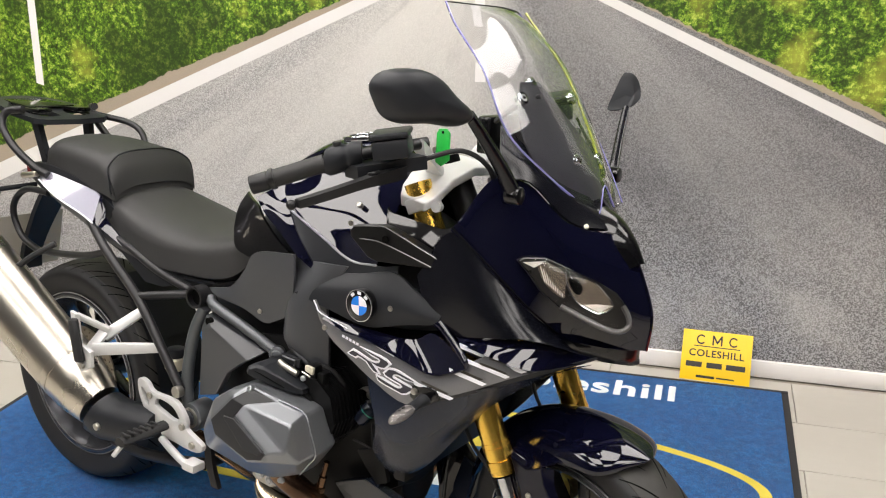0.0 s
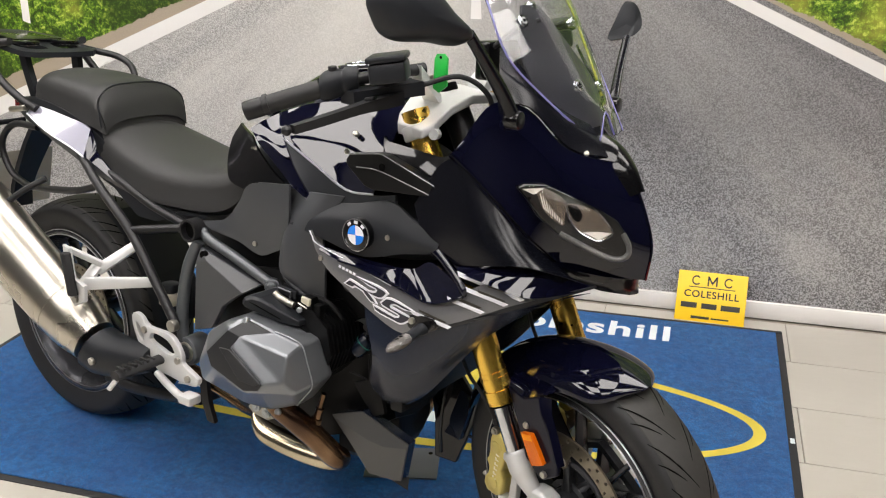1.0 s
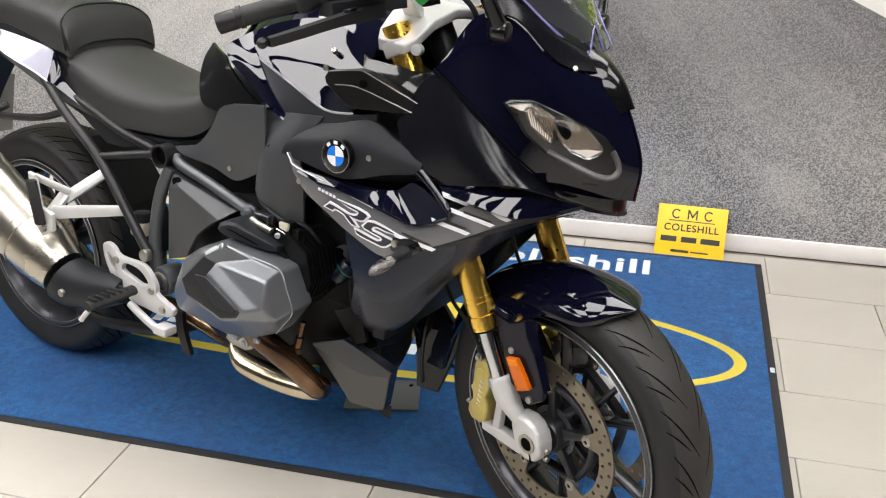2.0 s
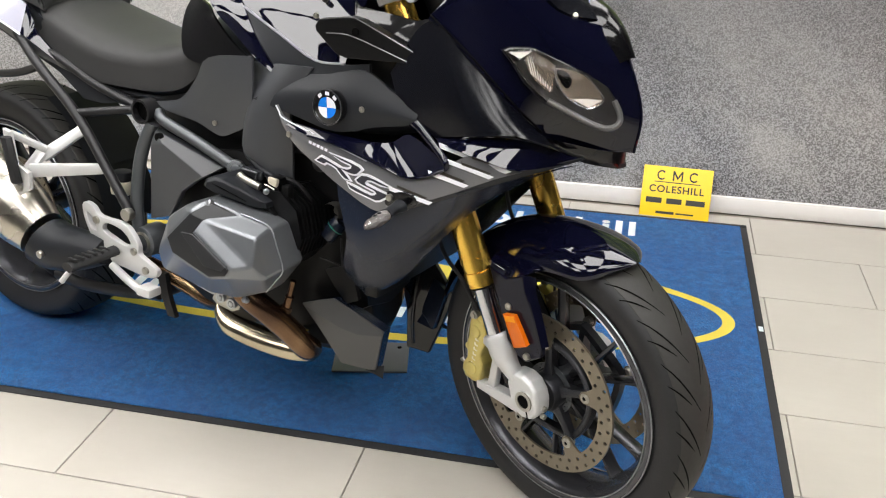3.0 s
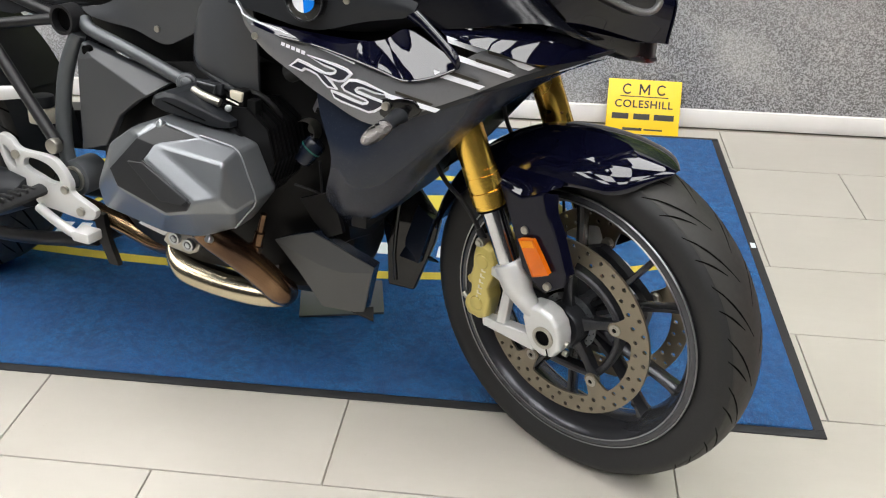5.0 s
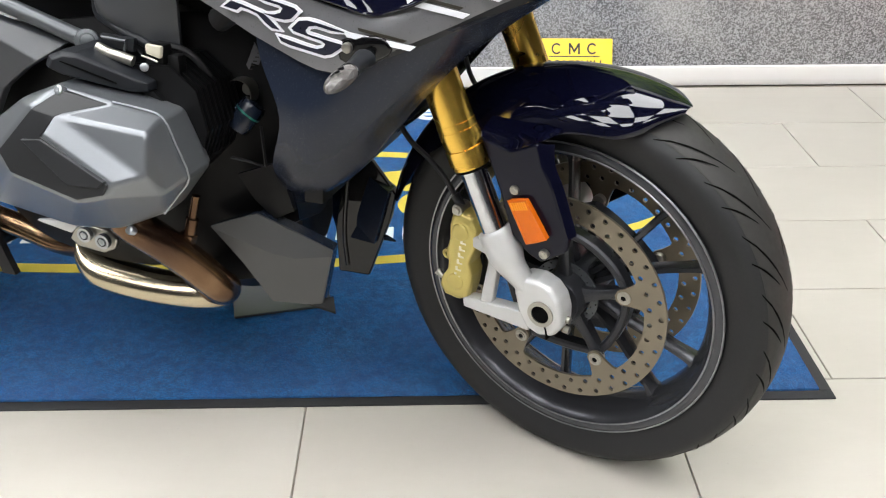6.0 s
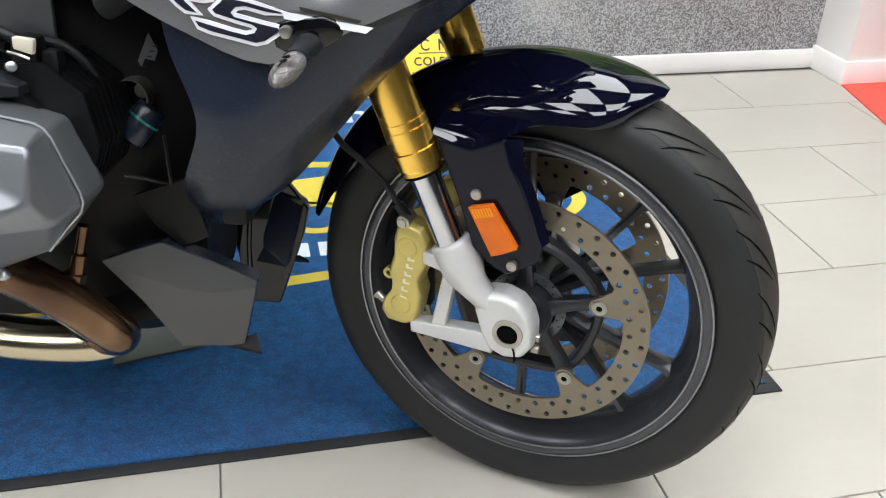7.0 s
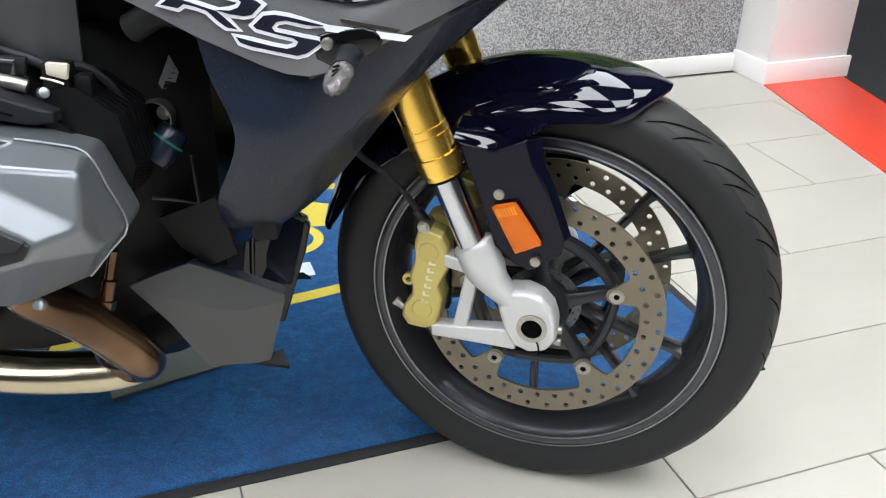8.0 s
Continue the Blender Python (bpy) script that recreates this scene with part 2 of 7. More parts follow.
def smooth_line(points, n, closed=False):
    """Points on a smooth curve through the given ones, n per span."""
    p = [np.array(q, float) for q in points]
    if n <= 1:
        return p
    out = []
    k = len(p)
    for i in range(k if closed else k - 1):
        if closed:
            a, b, c, d = p[i - 1], p[i], p[(i + 1) % k], p[(i + 2) % k]
        else:
            b, c = p[i], p[i + 1]
            a = p[i - 1] if i else 2 * b - c
            d = p[i + 2] if i + 2 < k else 2 * c - b
        out += [catmull(a, b, c, d, j / n) for j in range(n)]
    if not closed:
        out.append(p[-1])
    return out


def tube(points, r, seg=12, n=5, closed=False, r1=None, caps=True):
    """A round bar along a smooth curve; r may shrink to r1."""
    line = [Vector(q) for q in smooth_line(points, n, closed)]
    bm = bmesh.new()
    rings, side = [], None
    k = len(line)
    for i, q in enumerate(line):
        d = (line[(i + 1) % k] - line[i - 1]) if closed else (line[min(i + 1, k - 1)] - line[max(i - 1, 0)])
        d.normalize()
        if side is None:
            side = d.orthogonal().normalized()
        side = (side - d * side.dot(d)).normalized()
        up = d.cross(side)
        rad = r if r1 is None else r + (r1 - r) * i / (k - 1)
        rings.append([bm.verts.new(q + rad * (math.cos(a) * side + math.sin(a) * up)) for a in [2 * math.pi * j / seg for j in range(seg)]])
    pairs = list(zip(rings, rings[1:])) + ([(rings[-1], rings[0])] if closed else [])
    for a, b in pairs:
        for j in range(seg):
            bm.faces.new((a[j], a[(j + 1) % seg], b[(j + 1) % seg], b[j]))
    if not closed and caps:
        bm.faces.new(rings[0][::-1]), bm.faces.new(rings[-1])
    return bm


def lathe(profile, seg=48, closed=True):
    """Turns a profile of (radius, y) about the Y axis."""
    bm = bmesh.new()
    rings = [[bm.verts.new((r * math.cos(a), y, r * math.sin(a))) for a in [2 * math.pi * j / seg for j in range(seg)]] for r, y in profile]
    pairs = list(zip(rings, rings[1:])) + ([(rings[-1], rings[0])] if closed else [])
    for a, b in pairs:
        for j in range(seg):
            bm.faces.new((a[j], a[(j + 1) % seg], b[(j + 1) % seg], b[j]))
    return bm


def ringed(profile, a, b):
    """A turned skin round the line from a towards b, by (distance, radius)."""
    bm = lathe([(r, d) for d, r in profile], 48, closed=False)
    bm.transform(Matrix.Translation(a) @ (Vector(b) - Vector(a)).to_track_quat("Y", "Z").to_matrix().to_4x4())
    return bm


def cyl(a, b, r, r1=None, seg=20, bevel=0.0):
    """A solid round bar from a to b."""
    a, b = Vector(a), Vector(b)
    d = (b - a).length
    bm = bmesh.new()
    bmesh.ops.create_cone(bm, cap_ends=True, segments=seg, radius1=r, radius2=r if r1 is None else r1, depth=d)
    if bevel:
        rim = [e for e in bm.edges if abs(e.verts[0].co.z - e.verts[1].co.z) < 1e-6]
        bmesh.ops.bevel(bm, geom=rim, offset=bevel, segments=2, affect="EDGES", profile=0.5)
    q = (b - a).to_track_quat("Z", "Y").to_matrix().to_4x4()
    bm.transform(Matrix.Translation((a + b) / 2) @ q)
    return bm


def loft(rings, n=4, across=2, cap=True, closed=True):
    """A skin over rings of equally many points, smoothed along and round."""
    rings = [smooth_line(r, across, closed) for r in rings]
    cols = [smooth_line([r[i] for r in rings], n) for i in range(len(rings[0]))]
    bm = bmesh.new()
    grid = [[bm.verts.new(p) for p in c] for c in cols]
    k = len(grid)
    for i in range(k if closed else k - 1):
        a, b = grid[i], grid[(i + 1) % k]
        for j in range(len(a) - 1):
            bm.faces.new((a[j], a[j + 1], b[j + 1], b[j]))
    if cap and closed:
        bm.faces.new([c[0] for c in grid]), bm.faces.new([c[-1] for c in grid][::-1])
    return bm


def patch(rows, thick=0.004, n=5, across=5, toward=(0, 1, 0)):
    """A curved panel through a grid of points, with thickness pushed the way of toward."""
    rows = [smooth_line(r, across) for r in rows]
    cols = [smooth_line([r[i] for r in rows], n) for i in range(len(rows[0]))]
    bm = bmesh.new()
    off = Vector(toward).normalized() * thick
    top = [[bm.verts.new(p) for p in c] for c in cols]
    low = [[bm.verts.new(Vector(p) + off) for p in c] for c in cols]
    a, b = len(top), len(top[0])
    for i in range(a - 1):
        for j in range(b - 1):
            bm.faces.new((top[i][j], top[i][j + 1], top[i + 1][j + 1], top[i + 1][j]))
            bm.faces.new((low[i][j], low[i + 1][j], low[i + 1][j + 1], low[i][j + 1]))
    edge = [(i, 0) for i in range(a)] + [(a - 1, j) for j in range(1, b)] + [(i, b - 1) for i in range(a - 2, -1, -1)] + [(0, j) for j in range(b - 2, 0, -1)]
    for (i, j), (p, q) in zip(edge, edge[1:] + edge[:1]):
        bm.faces.new((top[i][j], top[p][q], low[p][q], low[i][j]))
    return bm


def plate(points, thick=0.004, toward=(0, 1, 0), bevel=0.0, n=1, seg=2, crown=0.0):
    """A slab with the given outline, thickened the way of toward; crown lifts the middle of its face."""
    pts = smooth_line(points, n, True) if n > 1 else [np.array(q, float) for q in points]
    bm = bmesh.new()
    off = Vector(toward).normalized() * thick
    top = [bm.verts.new(p) for p in pts]
    low = [bm.verts.new(Vector(p) + off) for p in pts]
    k = len(pts)
    f0 = bm.faces.new(top)
    bm.faces.new(low[::-1])
    for i in range(k):
        bm.faces.new((top[i], low[i], low[(i + 1) % k], top[(i + 1) % k]))
    if bevel:
        bmesh.ops.bevel(bm, geom=list(f0.edges), offset=bevel, segments=seg, affect="EDGES", profile=0.5)
    if crown:
        f = max((f for f in bm.faces if len(f.verts) >= k), key=lambda f: -f.normal.dot(off) if f.normal.length else 0, default=None)
        res = bmesh.ops.poke(bm, faces=[f])
        for v in res["verts"]:
            v.co -= Vector(toward).normalized() * crown
    return bm


def edged(bm, offset=0.004, seg=3, least=9.0):
    """Rounds the edges at which facets meet by more than the least angle."""
    bmesh.ops.recalc_face_normals(bm, faces=bm.faces)
    edges = [e for e in bm.edges if len(e.link_faces) == 2 and e.calc_face_angle() > radians(least)]
    bmesh.ops.bevel(bm, geom=edges, offset=offset, segments=seg, affect="EDGES", profile=0.5, clamp_overlap=True)
    return bm


def facets(points, faces):
    """A faceted skin over named corners."""
    bm = bmesh.new()
    at = {k: bm.verts.new(p) for k, p in points.items()}
    for f in faces:
        bm.faces.new([at[k] for k in f.split()])
    return bm


def slab(loop, lift, deep):
    """A closed plate over a bent loop of corners, proud of them by lift."""
    bm = bmesh.new()
    top = [bm.verts.new((x, y - lift, z)) for x, y, z in loop]
    low = [bm.verts.new((x, y + deep, z)) for x, y, z in loop]
    k = len(loop)
    f = bm.faces.new(top)
    bm.faces.new(low[::-1])
    for i in range(k):
        bm.faces.new((top[i], low[i], low[(i + 1) % k], top[(i + 1) % k]))
    return bm


def mirror(bm):
    """The same shape on the other side."""
    bmesh.ops.scale(bm, vec=(1, -1, 1), verts=bm.verts)
    bmesh.ops.reverse_faces(bm, faces=bm.faces)
    return bm


def moved(bm, v):
    bmesh.ops.translate(bm, vec=v, verts=bm.verts)
    return bm


def both(make):
    """make(side) for the right (-1) and left (+1)."""
    for s in (-1, 1):
        make(s)


def lettering(name, body, size, mat, m, parent=None, thick=0.0006, spacing=1.0, align="CENTER", offset=0.0):
    cu = bpy.data.curves.new(name, "FONT")
    cu.body, cu.size, cu.extrude, cu.space_character, cu.align_x, cu.offset = body, size, thick, spacing, align, offset
    cu.materials.append(M[mat])
    ob = new(name, cu)
    ob.matrix_world = m
    if parent:
        ob.parent = parent
    return ob


def glassy(name, rgb, rough=0.0, ior=1.45, spec=0.5):
    m = Nodes(name)
    m.set(colour=(*rgb, 1), rough=rough, transmission=1.0, ior=ior, spec=spec)
    return m.mat


M["clear_glass"] = glassy("clear_lamp_glass", (0.98, 0.98, 0.98), 0.0, 1.2, 0.3)
M["screen_plastic"] = glassy("clear_screen_plastic", (0.96, 0.97, 0.985), 0.0, 1.4)
M["screen_rim"] = plain("violet_tinted_edge", (120, 118, 170), 0.2, 0.0, 0.05, 200, 0.0, coat=0.5)
M["screen_rim_olive"] = plain("olive_tinted_edge", (150, 152, 60), 0.2, 0.0, 0.05, 200, 0.0, coat=0.5)
M["lamp_mirror"] = plain("lamp_reflector", (238, 230, 222), 0.36, 0.75, 0.06, 40, 0.0)
M["navy_ink"] = plain("navy_decal", (16, 18, 36), 0.3, 0.0, 0.05, 300, 0.0, coat=0.6)


def scorched():
    """Stainless pipe coloured by heat: straw, brown and soot in patches."""
    m = Nodes("heat_tinted_steel")
    big, fine = m.noise(7.0, 2.0, 0.45), m.noise(70.0, 3.0, 0.5)
    c = m.ramp(big, (0.30, srgb(76, 58, 47)), (0.46, srgb(112, 87, 65)), (0.58, srgb(166, 138, 106)), (0.72, srgb(94, 77, 66)))
    c = m.mix(m.math("MULTIPLY", fine, 0.22), c, srgb(110, 86, 66))
    m.set(colour=c, metal=0.9, rough=m.math("ADD", m.math("MULTIPLY", fine, 0.16), 0.14))
    return m.mat


M["copper"] = scorched()
M["grip"] = plain("ribbed_grip_rubber", (26, 26, 27), 0.6, 0.0, 0.15, 700, 0.5)
M["plate_back"] = plain("pale_plate_back", (176, 172, 160), 0.5, 0.0, 0.08, 80, 0.05)
M["amber_red"] = plain("red_lamp_lens", (110, 12, 12), 0.15, 0.0, 0.1, 100, 0.0, coat=1.0)
M["frame_grey"] = plain("grey_frame_paint", (84, 87, 90), 0.33, 0.4, 0.08, 500, 0.05)
M["reservoir"] = plain("translucent_plastic", (196, 190, 172), 0.35, 0.0, 0.1, 80, 0.0)
M["engine_black"] = plain("black_engine_paint", (13, 13, 14), 0.45, 0.0, 0.15, 300, 0.15, spec=0.2)
M["cover_light"] = plain("bright_casting", (176, 180, 184), 0.3, 0.8, 0.06, 500, 0.06)
M["steel_warm"] = plain("warm_polished_steel", (198, 186, 160), 0.22, 1.0, 0.15, 90, 0.04)
M["dim_wall"] = plain("dark_grey_wall_paint", (62, 62, 66), 0.6, 0.0, 0.06, 60, 0.1)
M["fin_black"] = plain("smoky_black_plastic", (13, 13, 15), 0.35, 0.0, 0.1, 300, 0.0, spec=0.25)
M["lamp_warm"] = plain("warm_lamp_reflector", (206, 188, 168), 0.16, 0.95, 0.12, 60, 0.0)
M["lamp_dark"] = plain("smoked_lamp_floor", (26, 23, 21), 0.3, 0.4, 0.2, 60, 0.0)
M["decal_light"] = plain("light_grey_panel", (150, 150, 158), 0.3, 0.2, 0.05, 300, 0.0, coat=0.8, coat_rough=0.04)
M["lamp_strip"] = plain("frosted_light_strip", (74, 73, 72), 0.3, 0.2, 0.1, 60, 0.0, coat=0.8)
M["green_dark"] = plain("green_band", (20, 110, 96), 0.4, 0.0, 0.05, 200, 0.0)
M["signal_clear"] = glassy("clear_signal_plastic", (0.97, 0.97, 0.97), 0.04, 1.4)
M["signal_bowl"] = plain("signal_reflector", (120, 116, 114), 0.3, 0.6, 0.3, 90, 0.0)
M["cover_band"] = plain("dark_grey_cover_plastic", (30, 31, 33), 0.42, 0.1, 0.08, 500, 0.08)
M["cover_dark"] = plain("lit_band_facet", (46, 47, 49), 0.4, 0.4, 0.08, 400, 0.1)
M["burnt_blue"] = plain("burnt_blue_steel", (44, 52, 66), 0.35, 0.8, 0.3, 120, 0.05)
M["spoiler_grey"] = plain("dull_grey_plastic", (70, 70, 70), 0.40, 0.15, 0.08, 500, 0.08)
M["smoked_grey"] = plain("smoked_grey_plastic", (36, 36, 40), 0.36, 0.0, 0.08, 300, 0.05)
M["caliper_print"] = plain("pale_caliper_print", (220, 214, 186), 0.4, 0.0, 0.05, 200, 0.0)
# lighter amber for the ridges: the serrated highlight is in the colour
M["amber_light"] = plain("amber_ridge_glint", (232, 150, 20), 0.3, 0.0, 0.2, 300, 0.0)

# ---- the room ----
WALL_Y = 1.535


def structure(ob, label, category):
    return tagged(ob, label, category, "", "structure")


structure(finish("ground", box(-6, 6, -6, 4, -0.12, -0.006), "grout"), "grey grout bed under the porcelain floor tiles", "floor")
structure(finish("wall_north", box(-5, 1.03, WALL_Y, WALL_Y + 0.12, -0.006, 2.9), "white_wall"), "white painted showroom wall behind the road picture", "wall")
mural = finish("mural", box(-4.6, 1.022, WALL_Y - 0.003, WALL_Y, 0.06, 2.5), "mural", smooth=False)
structure(mural, "printed wall picture of an empty country road with grass verges", "wall picture")
post = finish("mural_marker", plate([(-2.995, WALL_Y - 0.0036, 0.955), (-2.96, WALL_Y - 0.0036, 0.945), (-2.93, WALL_Y - 0.0036, 1.6), (-2.965, WALL_Y - 0.0036, 1.6)], 0.0005), "white_wall", mural, smooth=False)
for z0, z1 in ((1.008, 1.075), (1.2, 1.33)):
    finish("mural_dash", plate([(-1.131, WALL_Y - 0.0036, z0), (-1.092, WALL_Y - 0.0036, z0), (-1.096, WALL_Y - 0.0036, z1), (-1.128, WALL_Y - 0.0036, z1)], 0.0005), "white_wall", mural, smooth=False)
structure(finish("baseboard", box(-5, 1.022, WALL_Y - 0.018, WALL_Y - 0.0005, 0.0, 0.062, 0.004), "white_wall"), "white gloss baseboard under the road picture", "baseboard")
pillar = structure(finish("pillar", box(1.024, 1.35, 1.36, 1.62, -0.004, 2.9, 0.004), "white_wall"), "white painted square pillar at the end of the wall", "pillar")
part("skirting", box(1.012, 1.362, 1.347, 1.3595, 0.0, 0.075, 0.003), "white_wall", pillar)
part("skirting", box(1.011, 1.0235, 1.3475, 1.53, 0.0, 0.075, 0.003), "white_wall", pillar)
structure(finish("wall_back", box(1.2, 5, 2.6, 2.72, -0.006, 2.9), "grey_wall"), "plain grey wall beyond the pillar", "wall")
structure(finish("baseboard_back", box(1.2, 5, 2.575, 2.599, 0.0, 0.12, 0.004), "grey_wall"), "grey baseboard on the far wall", "baseboard")
structure(finish("wall_west", box(-5.12, -5, -5.5, 4, -0.006, 2.9), "dim_wall"), "plain dark grey showroom side wall", "wall")
structure(finish("wall_east", box(5, 5.12, -5.5, 4, -0.006, 2.9), "dim_wall"), "plain grey showroom side wall", "wall")
structure(finish("wall_south", box(-5.12, 5.12, -5.62, -5.5, -0.006, 2.9), "dim_wall"), "plain grey showroom wall behind the viewer", "wall")
structure(finish("ceiling", box(-5.12, 5.12, -5.62, 4, 2.9, 3.0), "ceiling"), "white suspended showroom ceiling", "ceiling")


def ceiling_light(x, y):
    ob = new("ceiling_light")
    ob.location = (x, y, 2.895)
    tagged(ob, "square white flush ceiling light panel", "ceiling light", "ceiling lights")
    h = 0.56
    part("frame", join(box(-h, h, -h, 0.015 - h, -0.012, 0.004), box(-h, h, h - 0.015, h, -0.012, 0.004), box(-h, 0.015 - h, 0.015 - h, h - 0.015, -0.012, 0.004), box(h - 0.015, h, 0.015 - h, h - 0.015, -0.012, 0.004)), "white_wall", ob)
    part("diffuser", box(0.016 - h, h - 0.016, 0.016 - h, h - 0.016, -0.008, 0.002), "lamp", ob)
    return ob


LIGHT_X, LIGHT_Y, LIGHT_STEP = -4.3, -2.75, 1.14
first_light = ceiling_light(LIGHT_X, LIGHT_Y + LIGHT_STEP)
for ix in range(6):
    for iy in range(4):
        if (ix, iy) != (0, 1) and (ix + iy) % 2 == 1:
            copy_thing(first_light, Matrix.Translation((LIGHT_X + LIGHT_STEP * ix, LIGHT_Y + LIGHT_STEP * iy, 2.895)))

# red and black floor areas beyond the tiles
structure(finish("red_walkway", plate([(1.018, 1.357, 0.004), (1.345, 1.357, 0.004), (0.94, -0.3, 0.004), (0.655, -0.3, 0.004)], 0.009, (0, 0, -1), 0.0015), "red_floor"), "glossy red vinyl walkway strip on the floor", "walkway")
structure(finish("black_floor_area", plate([(1.35, 1.357, 0.003), (1.35, 2.58, 0.003), (5, 2.58, 0.003), (5, -0.3, 0.003), (0.945, -0.3, 0.003)], 0.008, (0, 0, -1)), "black_floor"), "black vinyl floor beyond the red walkway", "floor")

# ---- mat ----
mat = new("entrance_mat")
tagged(mat, "blue carpet mat with black rubber border and yellow oval print", "mat")
MX0, MX1, MY0, MY1 = -2.54, 0.0, 0.0, 1.425
part("carpet_field", box(MX0 + 0.022, MX1 - 0.022, MY0 + 0.022, MY1 - 0.022, 0.0, 0.0075, 0.002), "carpet", mat)
part("border", join(box(MX0, MX1, MY0, MY0 + 0.0215, 0.0, 0.004, 0.0015), box(MX0, MX1, MY1 - 0.0215, MY1, 0.0, 0.004, 0.0015),
                    box(MX0, MX0 + 0.0215, MY0 + 0.0217, MY1 - 0.0217, 0.0, 0.004, 0.0015), box(MX1 - 0.0215, MX1, MY0 + 0.0217, MY1 - 0.0217, 0.0, 0.004, 0.0015)), "mat_border", mat)


def oval(cx, cy, a, b, w, z, seg=160):
    bm = bmesh.new()
    rings = []
    for k in range(seg):
        t = 2 * math.pi * k / seg
        rings.append([bm.verts.new((cx + (a + d) * math.cos(t), cy + (b + d) * math.sin(t), zz)) for d, zz in ((-w / 2, z), (w / 2, z), (w / 2, z - 0.002), (-w / 2, z - 0.002))])
    for p, q in zip(rings, rings[1:] + rings[:1]):
        for j in range(4):
            bm.faces.new((p[j], p[(j + 1) % 4], q[(j + 1) % 4], q[j]))
    return bm


part("oval_print", oval(-1.27, 0.735, 1.175, 0.292, 0.034, 0.0082), "yellow_thread", mat)
part("wheel_print", oval(-0.70, 0.72, 0.062, 0.062, 0.022, 0.0081, 48), "yellow_thread", mat)
part("wheel_print", oval(-1.72, 0.72, 0.062, 0.062, 0.022, 0.0081, 48), "yellow_thread", mat)
part("figure_print", plate([(-1.66, 0.80, 0.0081), (-1.30, 0.76, 0.0081), (-0.80, 0.80, 0.0081), (-0.60, 0.76, 0.0081), (-0.56, 0.86, 0.0081), (-0.66, 0.92, 0.0081), (-0.90, 0.885, 0.0081), (-1.20, 0.92, 0.0081), (-1.50, 0.88, 0.0081), (-1.70, 0.90, 0.0081)], 0.001, (0, 0, -1)), "yellow_thread", mat, smooth=False)
for k in range(24):
    part("print_bar", box(-1.86 + 0.05 * k, -1.86 + 0.05 * k + 0.03, 0.555, 0.61, 0.0072, 0.0081), "white_thread", mat, smooth=False)
lettering("town_lettering", "Coleshill", 0.152, "white_thread", Matrix.Translation((-0.36, 1.243, 0.0078)) @ Matrix.Diagonal((1.12, 1, 1, 1)), mat, 0.0006, 1.08, "RIGHT", 0.0035)
part("maker_tag", box(-0.016, -0.004, 0.715, 0.74, 0.0042, 0.005), "white_thread", mat)

# ---- sign leaning against the baseboard ----
sign = new("dealer_sign")
tilt = math.degrees(math.atan2(0.09, 0.153))
sign.matrix_world = pose(-0.243, 1.437, 0.0, 90 - tilt + 0, 0, -2)
tagged(sign, "small yellow printed board leaning on the white baseboard", "sign")
part("board", box(-0.118, 0.118, 0.0, 0.178, -0.003, 0.0, 0.0012), "yellow_sign", sign)


def sign_strip(name, x0, x1, y0, y1, mat="ink"):
    part(name, box(x0, x1, y0, y1, 0.0002, 0.0009), mat, sign, smooth=False)


def open_ring(cx, cy, r, w, a0, a1):
    bm = bmesh.new()
    rows = []
    for k in range(17):
        a = radians(a0 + (a1 - a0) * k / 16)
        rows.append([bm.verts.new((cx + 0.9 * q * math.cos(a), cy + q * math.sin(a), z)) for q, z in ((r - w, 0.0002), (r, 0.0002), (r, 0.0009), (r - w, 0.0009))])
    for p, q in zip(rows, rows[1:]):
        for j in range(4):
            bm.faces.new((p[j], p[(j + 1) % 4], q[(j + 1) % 4], q[j]))
    return bm


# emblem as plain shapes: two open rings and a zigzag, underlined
for cx in (-0.055, 0.055):
    part("emblem_ring", open_ring(cx, 0.146, 0.0175, 0.0052, 40, 320), "ink", sign, smooth=False)
part("emblem_zigzag", plate([(-0.017, 0.1285, 0.0009), (-0.0118, 0.1285, 0.0009), (-0.0118, 0.152, 0.0009), (0.0, 0.1325, 0.0009), (0.0118, 0.152, 0.0009), (0.0118, 0.1285, 0.0009), (0.017, 0.1285, 0.0009), (0.017, 0.1635, 0.0009), (0.0118, 0.1635, 0.0009), (0.0, 0.143, 0.0009), (-0.0118, 0.1635, 0.0009), (-0.017, 0.1635, 0.0009)], 0.0007, (0, 0, -1)), "ink", sign, smooth=False)
sign_strip("emblem_underline", -0.078, 0.078, 0.1205, 0.1235)
lettering("town_name", "COLESHILL", 0.0345, "ink", Matrix(), sign, 0.0003, 1.12, "CENTER", 0.0006).location = (0, 0.086, 0.0006)
for a, b in ((-0.100, -0.046), (-0.030, 0.022), (0.036, 0.100)):
    sign_strip("number_bar", a, b, 0.047, 0.066)
sign_strip("footer_bar", -0.062, 0.0, 0.010, 0.019)
sign_strip("footer_bar", 0.006, 0.066, 0.012, 0.017)

# ---- motorcycle ----
LEAN_LEFT, STEER, RAKE = 6.0, 18.5, 27.7
bike = new("motorcycle")
bike.matrix_world = Matrix.Translation((-1.952, 0.392, 0.004)) @ pose(0, 0, 0, 0, 0, -17.7) @ pose(0, 0, 0, -LEAN_LEFT, 0, 0)
tagged(bike, "dark navy sport touring motorcycle with gold forks parked on mat", "motorcycle")
HEAD = Vector((1.645, 0, 0))
